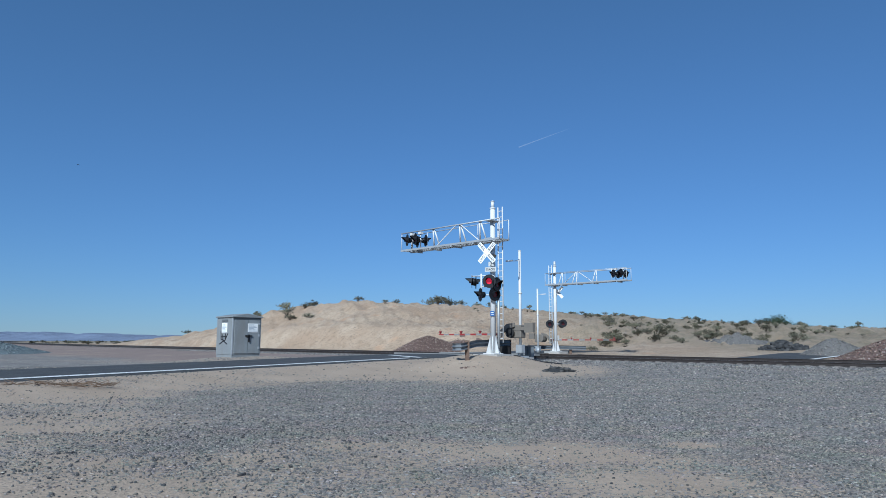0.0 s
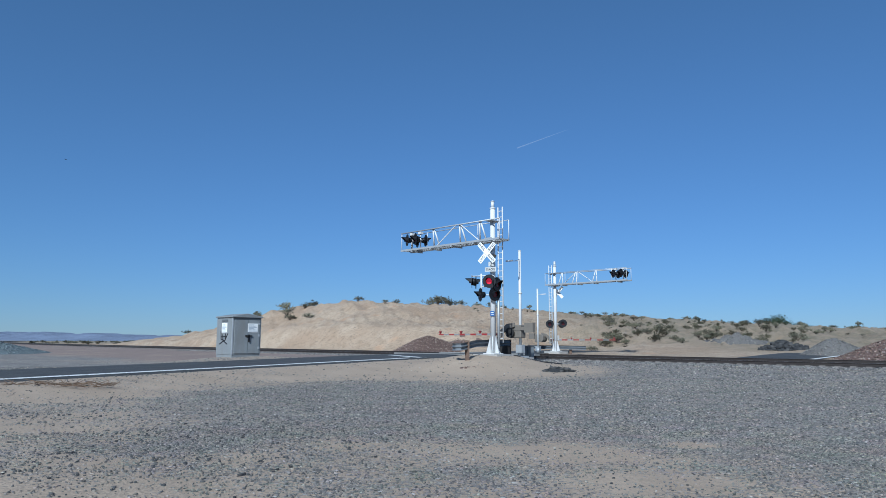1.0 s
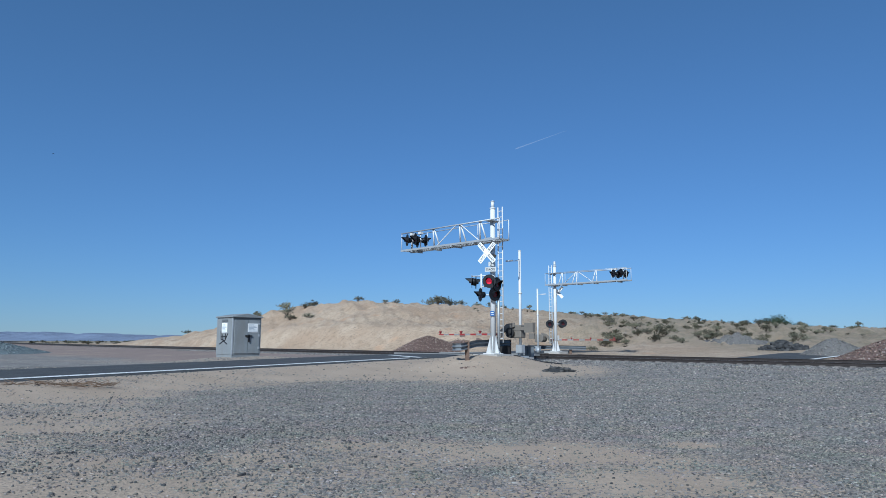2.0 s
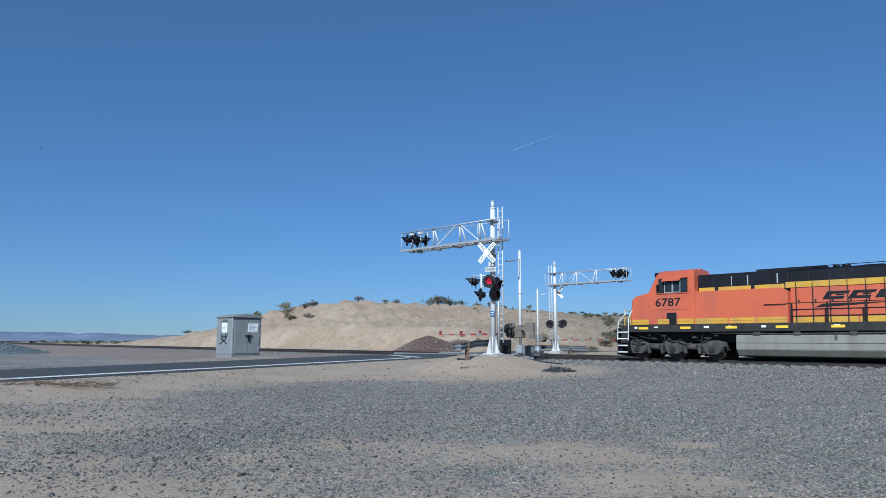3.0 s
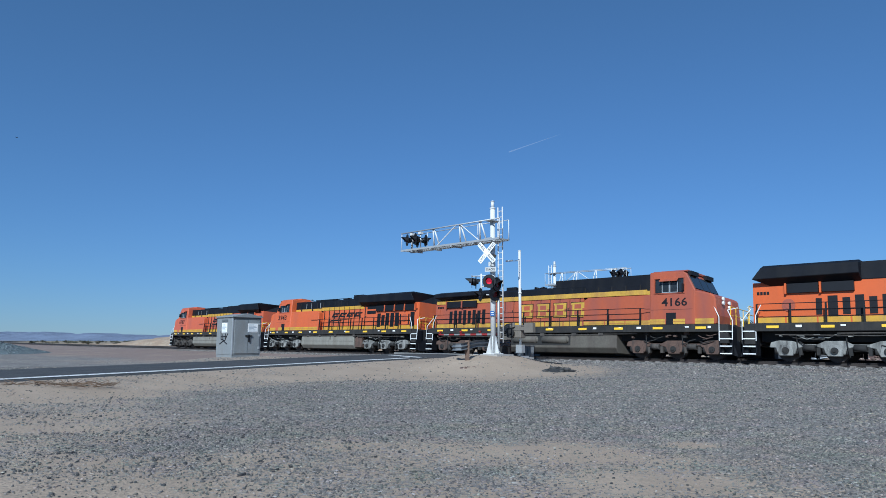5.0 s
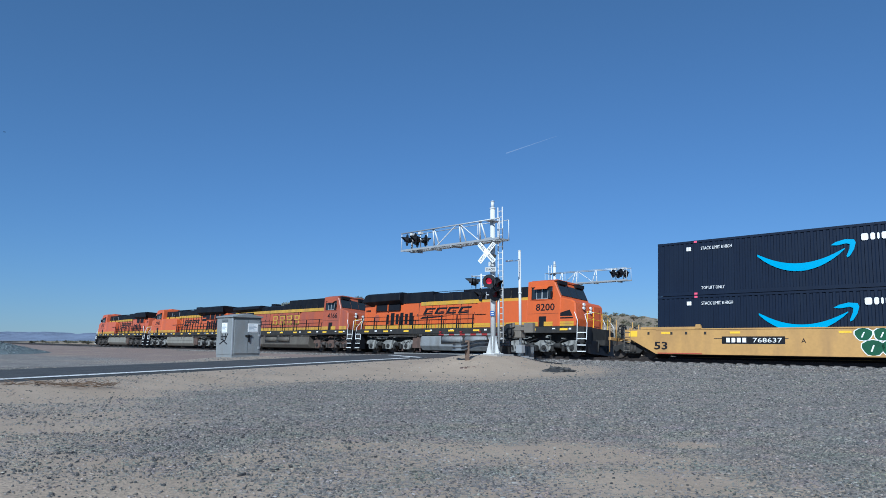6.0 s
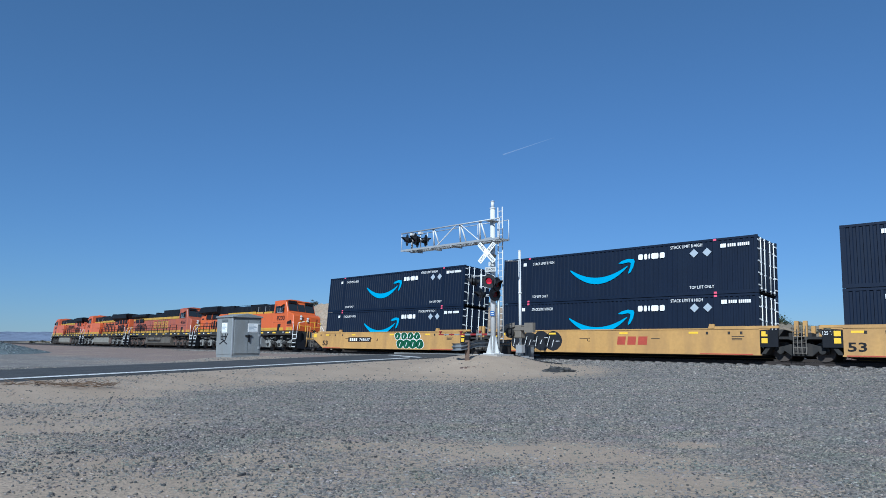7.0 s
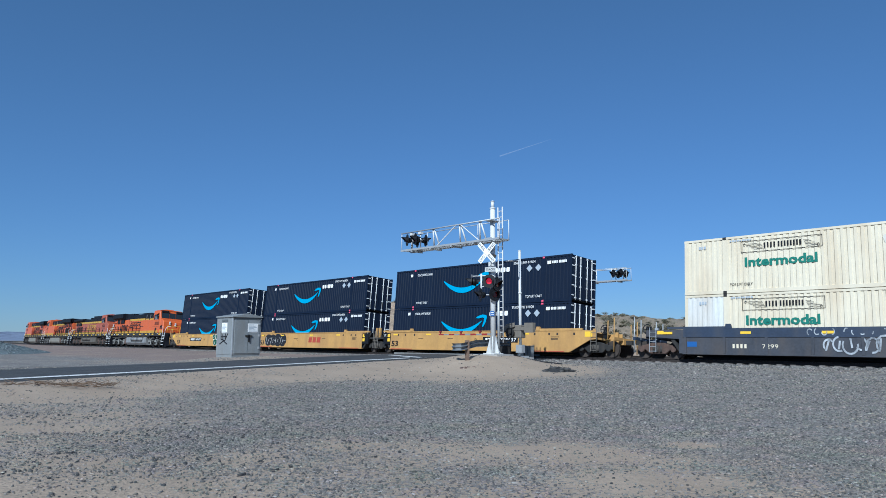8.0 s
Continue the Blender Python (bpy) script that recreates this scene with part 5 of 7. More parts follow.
    if "53" in marks:
        write("size_number", "53", 0.55, 0.74, "black", wc, -8.2 if left == "end" else -7.95, 0.44, y, sd, "black size number", 0.012)
    if "plate" in marks:
        p0 = marks["plate_from"]
        part("code_plate", box(B(), p0, p0 + 2.95, y - 0.008, y, 0.76, 1.12), "black", wc, "black code plate")
        bars = []
        for i in range(4):
            bars.append(rect(p0 + 0.22 + 0.26 * i, p0 + 0.40 + 0.26 * i, 0.83, 1.05))
        flat("code_bar", bars, "white", wc, y - 0.008, sd, "white code bars", 0.006)
        write("car_number", marks["number"], 0.31, 1.32, "white", wc, p0 + 1.50, 0.83, y - 0.008, sd, "white car number")
        write("unit_letter", marks["plate"], 0.3, 0.2, "black", wc, p0 + marks["letter"], 0.82, y, sd)
    if "red_emblem" in marks:
        flat("emblem_block", [rect(0.45, 0.95, 0.68, 1.13, 0.05), rect(1.08, 1.58, 0.68, 1.13, 0.05), rect(1.71, 2.25, 0.68, 1.13, 0.05)],
             "rust_red", wc, y, sd, "rust red block emblem", 0.006)
        write("unit_letter", "C", 0.3, 0.2, "black", wc, -1.5, 0.85, y, sd)
    if "green_spray" in marks:
        rim, fill, hi = [], [], []
        for i in range(4):
            c = 1.65 + i * 0.72
            for k, (zc, r) in enumerate(((1.20, 0.27), (0.62, 0.34))):
                ring = lambda q: [(c + 0.34 * k - 0.1 + q * 1.25 * math.cos(a) * (1 + 0.12 * math.sin(3 * a + i)), zc + q * math.sin(a)) for a in [j * 0.5236 for j in range(12)]]
                rim.append(ring(r + 0.035))
                fill.append(ring(r))
                hi.append(rect(c - 0.2 + 0.34 * k, c - 0.14 + 0.34 * k, zc - r * 0.5, zc + r * 0.35, 0.1))
        flat("graffiti_outline", rim, "white", wc, y, sd, "white spray outline", 0.004)
        flat("graffiti", fill, "spray_green", wc, y - 0.004, sd, "green bubble graffiti", 0.004)
        flat("graffiti_highlight", hi, "white", wc, y - 0.008, sd, "", 0.003)
    if "black_spray" in marks:
        fill, hi = [], []
        for i in range(4):
            c = -6.45 + i * 0.86
            fill.append([(c + 0.66 * math.cos(a), 0.88 + (0.60 - 0.05 * (i % 2)) * math.sin(a) * (1 + 0.1 * math.cos(2 * a + i))) for a in [j * 0.5236 for j in range(12)]])
            hi += [rect(c - 0.46, c - 0.43, 0.55, 1.15, 0.10 + 0.08 * (i % 2)), rect(c - 0.1, c - 0.07, 0.5 + 0.1 * (i % 3), 0.95, 0.12), rect(c + 0.2, c + 0.45, 1.05 - 0.2 * (i % 2), 1.08 - 0.2 * (i % 2))]
        flat("graffiti", fill, "spray_black", wc, y, sd, "black bubble graffiti", 0.004)
        flat("graffiti_outline", hi, "white", wc, y - 0.004, sd, "white spray lines", 0.003)
    if "codes" in marks:
        flat("code_bar", blocks(-5.6, -4.85, 0.55, 0.75, 4, 0.45), "cream", wc, y, sd, "pale code bars", 0.006)
        write("car_number", "7299", 0.28, 0.72, "cream", wc, -4.2, 0.55, y, sd, "pale car number")
        scrawl = [arc_stroke(-1.35 + i * 0.43, 0.72 + 0.05 * (i % 2), 0.2 + 0.05 * (i % 3), 40 + 55 * i, 220 + 75 * i, 0.07) for i in range(9)]
        scrawl += [rect(-1.5 + i * 0.52, -1.42 + i * 0.52, 0.48 + 0.06 * (i % 3), 1.02 - 0.1 * (i % 2), 0.16 - 0.11 * (i % 3)) for i in range(7)]
        scrawl += [arc_stroke(-2.1 + i * 0.3, 1.31 + 0.02 * (i % 2), 0.11, 30 + 80 * i, 250 + 60 * i, 0.04) for i in range(12) if i % 5 != 4]
        flat("graffiti", scrawl, "spray_pale", wc, y - 0.032, sd, "pale spray scrawl", 0.004)
        flat("blue_patch", [rect(-7.9, -7.4, 0.6, 0.86)], "blue", wc, y, sd)
    return ride(wc, S, 1)


well_car(-39.875, "well", "end", "joint", {"53": 1, "plate": "A", "number": "768637", "plate_from": -4.6, "letter": 3.65, "green_spray": 1}, "mustard yellow double-stack well car with green graffiti")
well_car(-20.185, "well", "none", "joint", {"53": 1, "red_emblem": 1, "black_spray": 1}, "mustard yellow double-stack well car with black graffiti")
well_car(-0.42, "well", "none", "end", {"53": 1, "plate": "B", "number": "768637", "plate_from": 1.3, "letter": -0.75, "load": 1}, "mustard yellow double-stack well car with black code plate")
well_car(22.815, "well_blue", "end", "end", {"codes": 1}, "dark blue double-stack well car with white scrawls")


def motions():
    for ob, S, face in RIDES:
        walk(ob, [(i * 0.5, train_pose(S, face, i * 0.5)) for i in range(17)])
    walk(contrail, [(0.0, TRAIL_A), (4.0, TRAIL_B), (8.0, TRAIL_C)])
    walk(bird, [(i * 2.0, bird_pose(i * 2.0)) for i in range(5)])
# ---- crossing furniture ----
M.update({
    "lens": glow("lit_red_lens", (0.55, 0.010, 0.03), 0.55),
    "lens_off": material("dark_red_lens", (0.10, 0.008, 0.008), 0.15),
    "concrete": material("concrete", (0.36, 0.34, 0.31), 0.9, var=0.2, scale=4, bump=0.3, bscale=50),
    "dead": material("dead_twigs", (0.15, 0.10, 0.065), 0.95, var=0.3, scale=5),
    "twig": material("bush_stems", (0.12, 0.095, 0.07), 0.95, var=0.3, scale=5),
    "leaf": material("creosote_leaf", (0.125, 0.118, 0.075), 0.85, var=0.35, scale=2.0, rnd=0.35),
    "tree_leaf": material("tree_leaf", (0.028, 0.042, 0.018), 0.85, var=0.4, scale=0.7, rnd=0.2),
    "rock_red": island_material("red_brown_stones", [(0.0, (0.11, 0.07, 0.055)), (1.0, (0.34, 0.27, 0.23)), (0.6, (0.19, 0.125, 0.10))]),
    "rock_grey": island_material("grey_stones", [(0.0, (0.10, 0.095, 0.09)), (1.0, (0.37, 0.34, 0.305)), (0.6, (0.21, 0.195, 0.178))]),
    "rock_blue": island_material("blue_grey_stones", [(0.0, (0.075, 0.095, 0.105)), (1.0, (0.27, 0.31, 0.32)), (0.6, (0.15, 0.18, 0.19))]),
    "rock_black": island_material("asphalt_lumps", [(0.0, (0.022, 0.022, 0.024)), (1.0, (0.09, 0.085, 0.08)), (0.6, (0.045, 0.045, 0.045))]),
    "rock_mix": island_material("loose_stones", [(0.0, (0.055, 0.053, 0.05)), (1.0, (0.52, 0.48, 0.42)), (0.35, (0.15, 0.143, 0.133)), (0.7, (0.28, 0.258, 0.228)), (0.95, (0.36, 0.30, 0.24))]),
    "rock_dark": island_material("dark_stones", [(0.0, (0.030, 0.030, 0.032)), (1.0, (0.30, 0.28, 0.25)), (0.7, (0.10, 0.098, 0.095))]),
    # distance haze is put into this blue-grey base colour
    "mountain": material("haze_tinted_rock", (0.15, 0.18, 0.25), 1.0, var=0.3, scale=0.008),
})


def turned(x, y, z, ax, ay):
    """Pose whose y axis faces along (ax, ay)."""
    return facing(x, y, z, ay, -ax)


def signal_light(parent, m, lit=False):
    """Round black background, visor and lens, facing local +y."""
    bm = B()
    tube(bm, (0, -0.02, 0), (0, 0.0, 0), 0.325, seg=28)
    tube(bm, (0, -0.24, 0), (0, -0.02, 0), 0.13, 0.18, seg=16)
    bg = part("signal_head", bm, "black", parent, "black round signal head")
    bg.matrix_basis = m
    bm = B()
    n = 12
    rows = []
    for i in range(n + 1):
        a = -0.45 + (math.pi + 0.9) * i / n
        c, s = math.cos(a), math.sin(a)
        reach = 0.12 + 0.20 * max(0.0, s)
        rows.append([bm.verts.new((0.165 * c, 0.0, 0.165 * s)), bm.verts.new((0.16 * c, reach, 0.16 * s)), bm.verts.new((0.15 * c, reach, 0.15 * s)), bm.verts.new((0.155 * c, 0.0, 0.155 * s))])
    for a, c in zip(rows, rows[1:]):
        for j in range(3):
            bm.faces.new((a[j], a[j + 1], c[j + 1], c[j]))
    part("visor", bm, "black", bg)
    bm = B()
    tube(bm, (0, 0.0, 0), (0, 0.02, 0), 0.148, 0.13, seg=20)
    part("lens", bm, "lens" if lit else "lens_off", bg, "red lens")
    return bg


def put_text(name, text, size, width, mat, parent, m):
    me = lettering(text, size, width)
    co = np.array([v.co for v in me.vertices])
    mid = (co.max(0) + co.min(0)) / 2
    for v in me.vertices:
        v.co.x -= mid[0]
        v.co.y -= mid[1]
    me.materials.append(M[mat])
    ob = new(name, me)
    ob.parent = parent
    ob.matrix_basis = m
    return ob


# letters upright on a board that faces local +y
STAND = Matrix(((-1, 0, 0, 0), (0, 0, 1, 0), (0, 1, 0, 0), (0, 0, 0, 1)))


def crossbuck(parent, m):
    """Two crossed white blades facing local +y."""
    for word, tilt in (("CROSSING", 48), ("RAILROAD", -48)):
        lift = 0.0 if tilt > 0 else 0.025
        turn = m @ Matrix.Translation((0, lift, 0)) @ Matrix.Rotation(radians(tilt), 4, 'Y')
        bl = part("crossbuck_blade", box(B(), -0.61, 0.61, 0, 0.012, -0.115, 0.115), "white", parent, "white crossbuck blade")
        bl.matrix_basis = turn
        if word == "RAILROAD":
            for w, x in (("RAIL", 0.36), ("ROAD", -0.36)):
                put_text("lettering", w, 0.19, 0.42, "black", bl, Matrix.Translation((x, 0.016, 0)) @ STAND)
        else:
            for w, x in (("CRO", 0.38), ("SSING", -0.32)):
                put_text("lettering", w, 0.19, 0.34 if w == "CRO" else 0.52, "black", bl, Matrix.Translation((x, 0.016, 0)) @ STAND)


def cantilever_signal(m, arm, label):
    """Mast with a walkway truss along local +x; local +y faces the coming road."""
    cs = thing("cantilever_signal", m, label, "crossing signal", "crossing signals")
    bm = B()
    tube(bm, (0, 0, 0.02), (0, 0, 7.05), 0.132, 0.122, seg=20)
    tube(bm, (0, 0, 7.05), (0, 0, 7.12), 0.14, seg=20)
    tube(bm, (0, 0, 7.12), (0, 0, 7.42), 0.085, seg=16)
    tube(bm, (0, 0, 7.42), (0, 0, 7.48), 0.11, 0.05, seg=16)
    part("mast", bm, "alu", cs, "pale painted steel mast")
    bm = B()
    box(bm, -0.34, 0.34, -0.34, 0.34, 0.0, 0.05)
    for a in range(6):
        c, s = math.cos(a * 1.0472), math.sin(a * 1.0472)
        v = [bm.verts.new((c * r - s * w, s * r + c * w, z)) for w in (-0.012, 0.012) for r, z in ((0.13, 0.05), (0.36, 0.05), (0.15, 0.85))]
        for f in ((0, 1, 2), (5, 4, 3), (0, 3, 4, 1), (1, 4, 5, 2), (2, 5, 3, 0)):
            bm.faces.new([v[i] for i in f])
    bmesh.ops.recalc_face_normals(bm, faces=bm.faces)
    part("base_flange", bm, "alu", cs)
    part("footing", box(B(), -0.75, 0.75, -0.6, 0.6, -0.45, -0.004), "concrete", cs, bevel=0.03)
    zl, zu, back = 5.50, 6.48, -0.72
    for y in (-0.36, 0.36):
        part("lower_chord", box(B(), back, arm, y - 0.045, y + 0.045, zl - 0.05, zl + 0.05), "galv", cs)
        bm = B()
        tube(bm, (back, y, zu), (arm, y, zu - 0.03), 0.034 if y > 0 else 0.02, seg=8)
        part("upper_rail", bm, "galv", cs)
        for x in (back, arm - 0.04) if y > 0 else (back, 1.28, 2.52, arm - 1.3, arm - 0.04):
            bm = B()
            tube(bm, (x, y, zl), (x, y, zu), 0.020, seg=8)
            part("upright", bm, "alu", cs)
    for x0, x1 in ((0.55, 1.85), (3.55, 2.1)):
        bm = B()
        tube(bm, (x0, 0.36, zl), (x1, 0.36, zu), 0.026, seg=6)
        part("brace", bm, "alu", cs)
    for x in (0.38, 1.72, 3.62):
        bm = B()
        tube(bm, (x, 0.0, zl), (x + 0.14, 0.3, zu), 0.040, seg=8)
        tube(bm, (x + 0.42, 0.0, zl), (x + 0.22, 0.3, zu), 0.040, seg=8)
        part("truss_leg", bm, "alu", cs)
    bm = B()
    for i in range(int((arm - back) / 0.16)):
        x = back + i * 0.16
        box(bm, x, x + 0.035, -0.32, 0.32, zl - 0.02, zl + 0.02)
    for y in (-0.3, -0.15, 0, 0.15, 0.3):
        box(bm, back, arm, y - 0.01, y + 0.01, zl - 0.02, zl + 0.015)
    part("walkway_grating", bm, "galv", cs)
    bm = B()
    for x in (0.9, 2.4, 3.9, arm - 0.9):
        box(bm, x, x + 0.08, -0.42, 0.42, zl - 0.13, zl - 0.05)
    part("cross_member", bm, "galv", cs)
    bm = B()
    for y in (-0.36, 0.36):
        box(bm, -0.22, 0.22, y - 0.02, y + 0.02, zl - 0.1, zl + 0.1)
    box(bm, -0.2, 0.2, -0.38, 0.38, zl - 0.12, zl - 0.05)
    part("mast_clamp", bm, "galv", cs)
    part("mast_clamp", box(B(), -0.2, 0.2, -0.38, 0.38, zu - 0.04, zu), "galv", cs)
    # ladder up the mast
    bm = B()
    for x in (-0.44, -0.16):
        tube(bm, (x, -0.22, 0.55), (x, -0.22, 7.15), 0.03, seg=8)
    for i in range(22):
        tube(bm, (-0.44, -0.22, 0.75 + i * 0.295), (-0.16, -0.22, 0.75 + i * 0.295), 0.02, seg=6)
    part("ladder", bm, "alu", cs)
    part("conduit", tube(B(), (-0.24, -0.12, 0.3), (-0.24, -0.12, 3.2), 0.06, seg=10), "galv", cs)
    # lamps at the arm's end, both ways
    for x in (arm - 1.15, arm - 0.5):
        signal_light(cs, pose(x, 0.40, zl + 0.55, 0, 0, -28))
        signal_light(cs, pose(x, -0.40, zl + 0.55, 0, 0, 152))
    bm = B()
    for x in (arm - 1.15, arm - 0.5):
        tube(bm, (x, -0.3, zl + 0.55), (x, 0.3, zl + 0.55), 0.03, seg=8)
        tube(bm, (x, 0, zl), (x, 0, zl + 0.9), 0.035, seg=8)
        box(bm, x - 0.1, x + 0.1, -0.1, 0.1, zl + 0.85, zl + 0.98)
    part("lamp_bracket", bm, "alu", cs)
    return cs


SX, SY, SZ = 2.43, 33.0, 0.27
near_signal = cantilever_signal(facing(SX, SY, SZ, -UX, -UY), 6.25, "silver steel cantilever signal mast with crossbuck and red lamps")
inv = near_signal.matrix_basis.inverted()
crossbuck(near_signal, inv @ turned(SX - 0.30, SY - 0.22, 5.14, -RD[0], -RD[1]))
tb = part("tracks_sign", box(B(), -0.30, 0.30, 0, 0.012, -0.11, 0.11), "sign", near_signal, "white track count sign")
tb.matrix_basis = inv @ turned(SX - 0.13, SY - 0.26, 4.32, -RD[0], -RD[1])
put_text("lettering", "TRACKS", 0.15, 0.48, "black", tb, Matrix.Translation((0, 0.016, 0)) @ STAND)
tb = part("tracks_sign", box(B(), -0.14, 0.14, 0, 0.012, -0.11, 0.11), "sign", near_signal, "white track count sign")
tb.matrix_basis = inv @ turned(SX - 0.10, SY - 0.26, 4.58, -RD[0], -RD[1])
put_text("lettering", "2", 0.2, 0.13, "black", tb, Matrix.Translation((0, 0.016, 0)) @ STAND)
tb = part("notice", box(B(), -0.10, 0.10, 0, 0.01, -0.12, 0.12), "blue", near_signal, "small blue notice plate")
tb.matrix_basis = inv @ turned(SX - 0.05, SY - 0.17, 2.20, -0.15, -1)
part("notice_bars", box(box(B(), -0.07, 0.07, 0.01, 0.014, 0.03, 0.06), -0.07, 0.05, 0.01, 0.014, -0.05, -0.03), "white", tb)
part("bell", prism(B(), [(-0.1, 0), (0.1, 0), (0.14, 0.1), (0, 0.2), (-0.14, 0.1)], -0.08, 0.08), "dark", near_signal).matrix_basis = inv @ pose(SX + 0.02, SY - 0.2, 4.9)
for x, y, z, ax, ay, lit in ((2.22, 32.62, 3.74, -0.25, -1, True), (2.62, 32.75, 3.62, 0.8, -0.75, False), (2.5, 32.72, 3.12, 0.5, -0.9, False), (1.80, 32.85, 3.10, -0.95, -0.25, False), (1.40, 33.1, 3.76, -1.0, 0.04, False), (1.62, 33.15, 3.72, 1.0, 0.02, False)):
    signal_light(near_signal, inv @ turned(x, y, z, ax, ay), lit)
bm = B()
for a, c, r in (((1.86, 32.9, 2.95), (1.86, 32.9, 4.12), 0.045), ((1.40, 33.2, 4.02), (2.45, 32.95, 4.05), 0.025), ((1.86, 32.9, 3.5), (2.45, 32.95, 3.5), 0.025), ((2.2, 32.72, 3.74), (2.45, 32.95, 3.74), 0.035), ((2.5, 32.8, 3.12), (2.45, 33.0, 3.2), 0.035), ((1.86, 32.9, 3.1), (2.45, 32.95, 3.1), 0.025), ((1.42, 33.2, 4.1), (1.42, 33.2, 3.6), 0.02)):
    tube(bm, inv @ Vector(a), inv @ Vector(c), r, seg=8)
part("light_bracket", bm, "alu", near_signal)

FX, FY = 9.38, 57.0
far_signal = cantilever_signal(facing(FX, FY, 0.10, UX, UY), 6.9, "silver steel cantilever signal across the tracks, seen from behind")
inv = far_signal.matrix_basis.inverted()
crossbuck(far_signal, inv @ turned(FX + 0.30, FY + 0.3, 5.0, RD[0], RD[1]))
for dx, dz, sg in ((-0.45, 2.35, 1), (0.55, 2.35, 1), (-0.5, 2.35, -1), (0.6, 2.4, -1)):
    signal_light(far_signal, inv @ turned(FX + dx, FY + 0.2 * sg, dz, 0.3 * sg, 1.0 * sg))
bm = B()
tube(bm, inv @ Vector((FX - 0.5, FY, 2.35)), inv @ Vector((FX + 0.6, FY, 2.35)), 0.03, seg=8)
box(bm, -0.15, 0.15, 0.15, 0.3, 0.9, 1.3)
part("light_bracket", bm, "alu", far_signal)


def crossing_gate(m, length, label):
    """Gate post with its machine; the lowered arm lies along local +x."""
    g = thing("crossing_gate", m, label, "crossing gate", "crossing gates")
    bm = B()
    tube(bm, (0, 0, 0), (0, 0, 5.42), 0.075, 0.07, seg=14)
    tube(bm, (0, 0, 3.2), (0, 0, 3.28), 0.095, seg=14)
    tube(bm, (0, 0, 5.42), (0, 0, 5.45), 0.085, seg=14)
    part("post", bm, "alu", g, "slim silver post")
    bm = B()
    tube(bm, (0, 0, 4.92), (0.85, 0, 4.95), 0.022, seg=8)
    box(bm, 0.45, 0.9, -0.03, 0.03, 4.93, 5.0)
    part("bracket", bm, "alu", g)
    bm = B()
    box(bm, -0.3, 0.3, -0.3, 0.3, -0.02, 0.06)
    tube(bm, (0, 0, 0.06), (0, 0, 0.5), 0.16, 0.11, seg=14)
    part("base", bm, "galv", g)
    part("footing", box(B(), -0.5, 0.5, -0.45, 0.45, -0.5, -0.02), "concrete", g, bevel=0.03)
    part("machine", prism(B(), [(-0.42, 0.95), (0.28, 0.95), (0.42, 1.12), (0.42, 1.46), (0.28, 1.60), (-0.42, 1.60)], 0.10, 0.52), "tan", g, "tan gate machine housing", bevel=0.03)
    part("junction_box", box(B(), -0.35, 0.02, 0.08, 0.36, 0.22, 0.62), "galv", g, bevel=0.02)
    bm = B()
    prism(bm, [(0.95, 0.78), (1.12, 0.86), (0.86, 1.34), (0.40, 1.66), (-0.1, 1.72), (-0.1, 1.50), (0.36, 1.40), (0.62, 1.18)], 0.56, 0.62)
    part("arm_bracket", bm, "tan", g, "curved tan arm bracket", bevel=0.01)
    part("counterweight", box(box(B(), -1.25, -0.72, 0.40, 0.62, 1.22, 1.70), -0.85, 0.0, 0.48, 0.54, 1.34, 1.50), "tan", g, "grey counterweights", bevel=0.02)
    bm = B()
    tube(bm, (0.16, 0.62, 1.22), (0.16, 0.70, 1.22), 0.26, seg=20)
    tube(bm, (0.16, 0.70, 1.22), (0.16, 0.74, 1.22), 0.12, seg=12)
    part("hub", bm, "dark", g)
    n = 11
    for i in range(n):
        x0, x1 = 0.9 + (length - 0.9) * i / n, 0.9 + (length - 0.9) * (i + 1) / n
        h = 0.052 - 0.02 * i / n
        part("arm_stripe", box(B(), x0, x1, 0.57, 0.61, 1.14 - h, 1.14 + h), "hut" if i % 2 else "red", g, "" if i % 2 else "red stripe of the arm")
    for x in (length * 0.42, length * 0.68, length - 0.12):
        bm = B()
        box(bm, x - 0.03, x + 0.03, 0.56, 0.62, 1.18, 1.26)
        tube(bm, (x, 0.51, 1.29), (x, 0.67, 1.29), 0.045, seg=12)
        part("arm_lamp", bm, "red", g, "small red arm lamp")
    return g


crossing_gate(facing(3.96, 35.0, 0.10, -UX, -UY), 5.25, "lowered red and white crossing gate on a silver post")
crossing_gate(facing(8.05, 58.0, -0.10, UX, UY), 7.0, "lowered red and white crossing gate beyond the tracks")


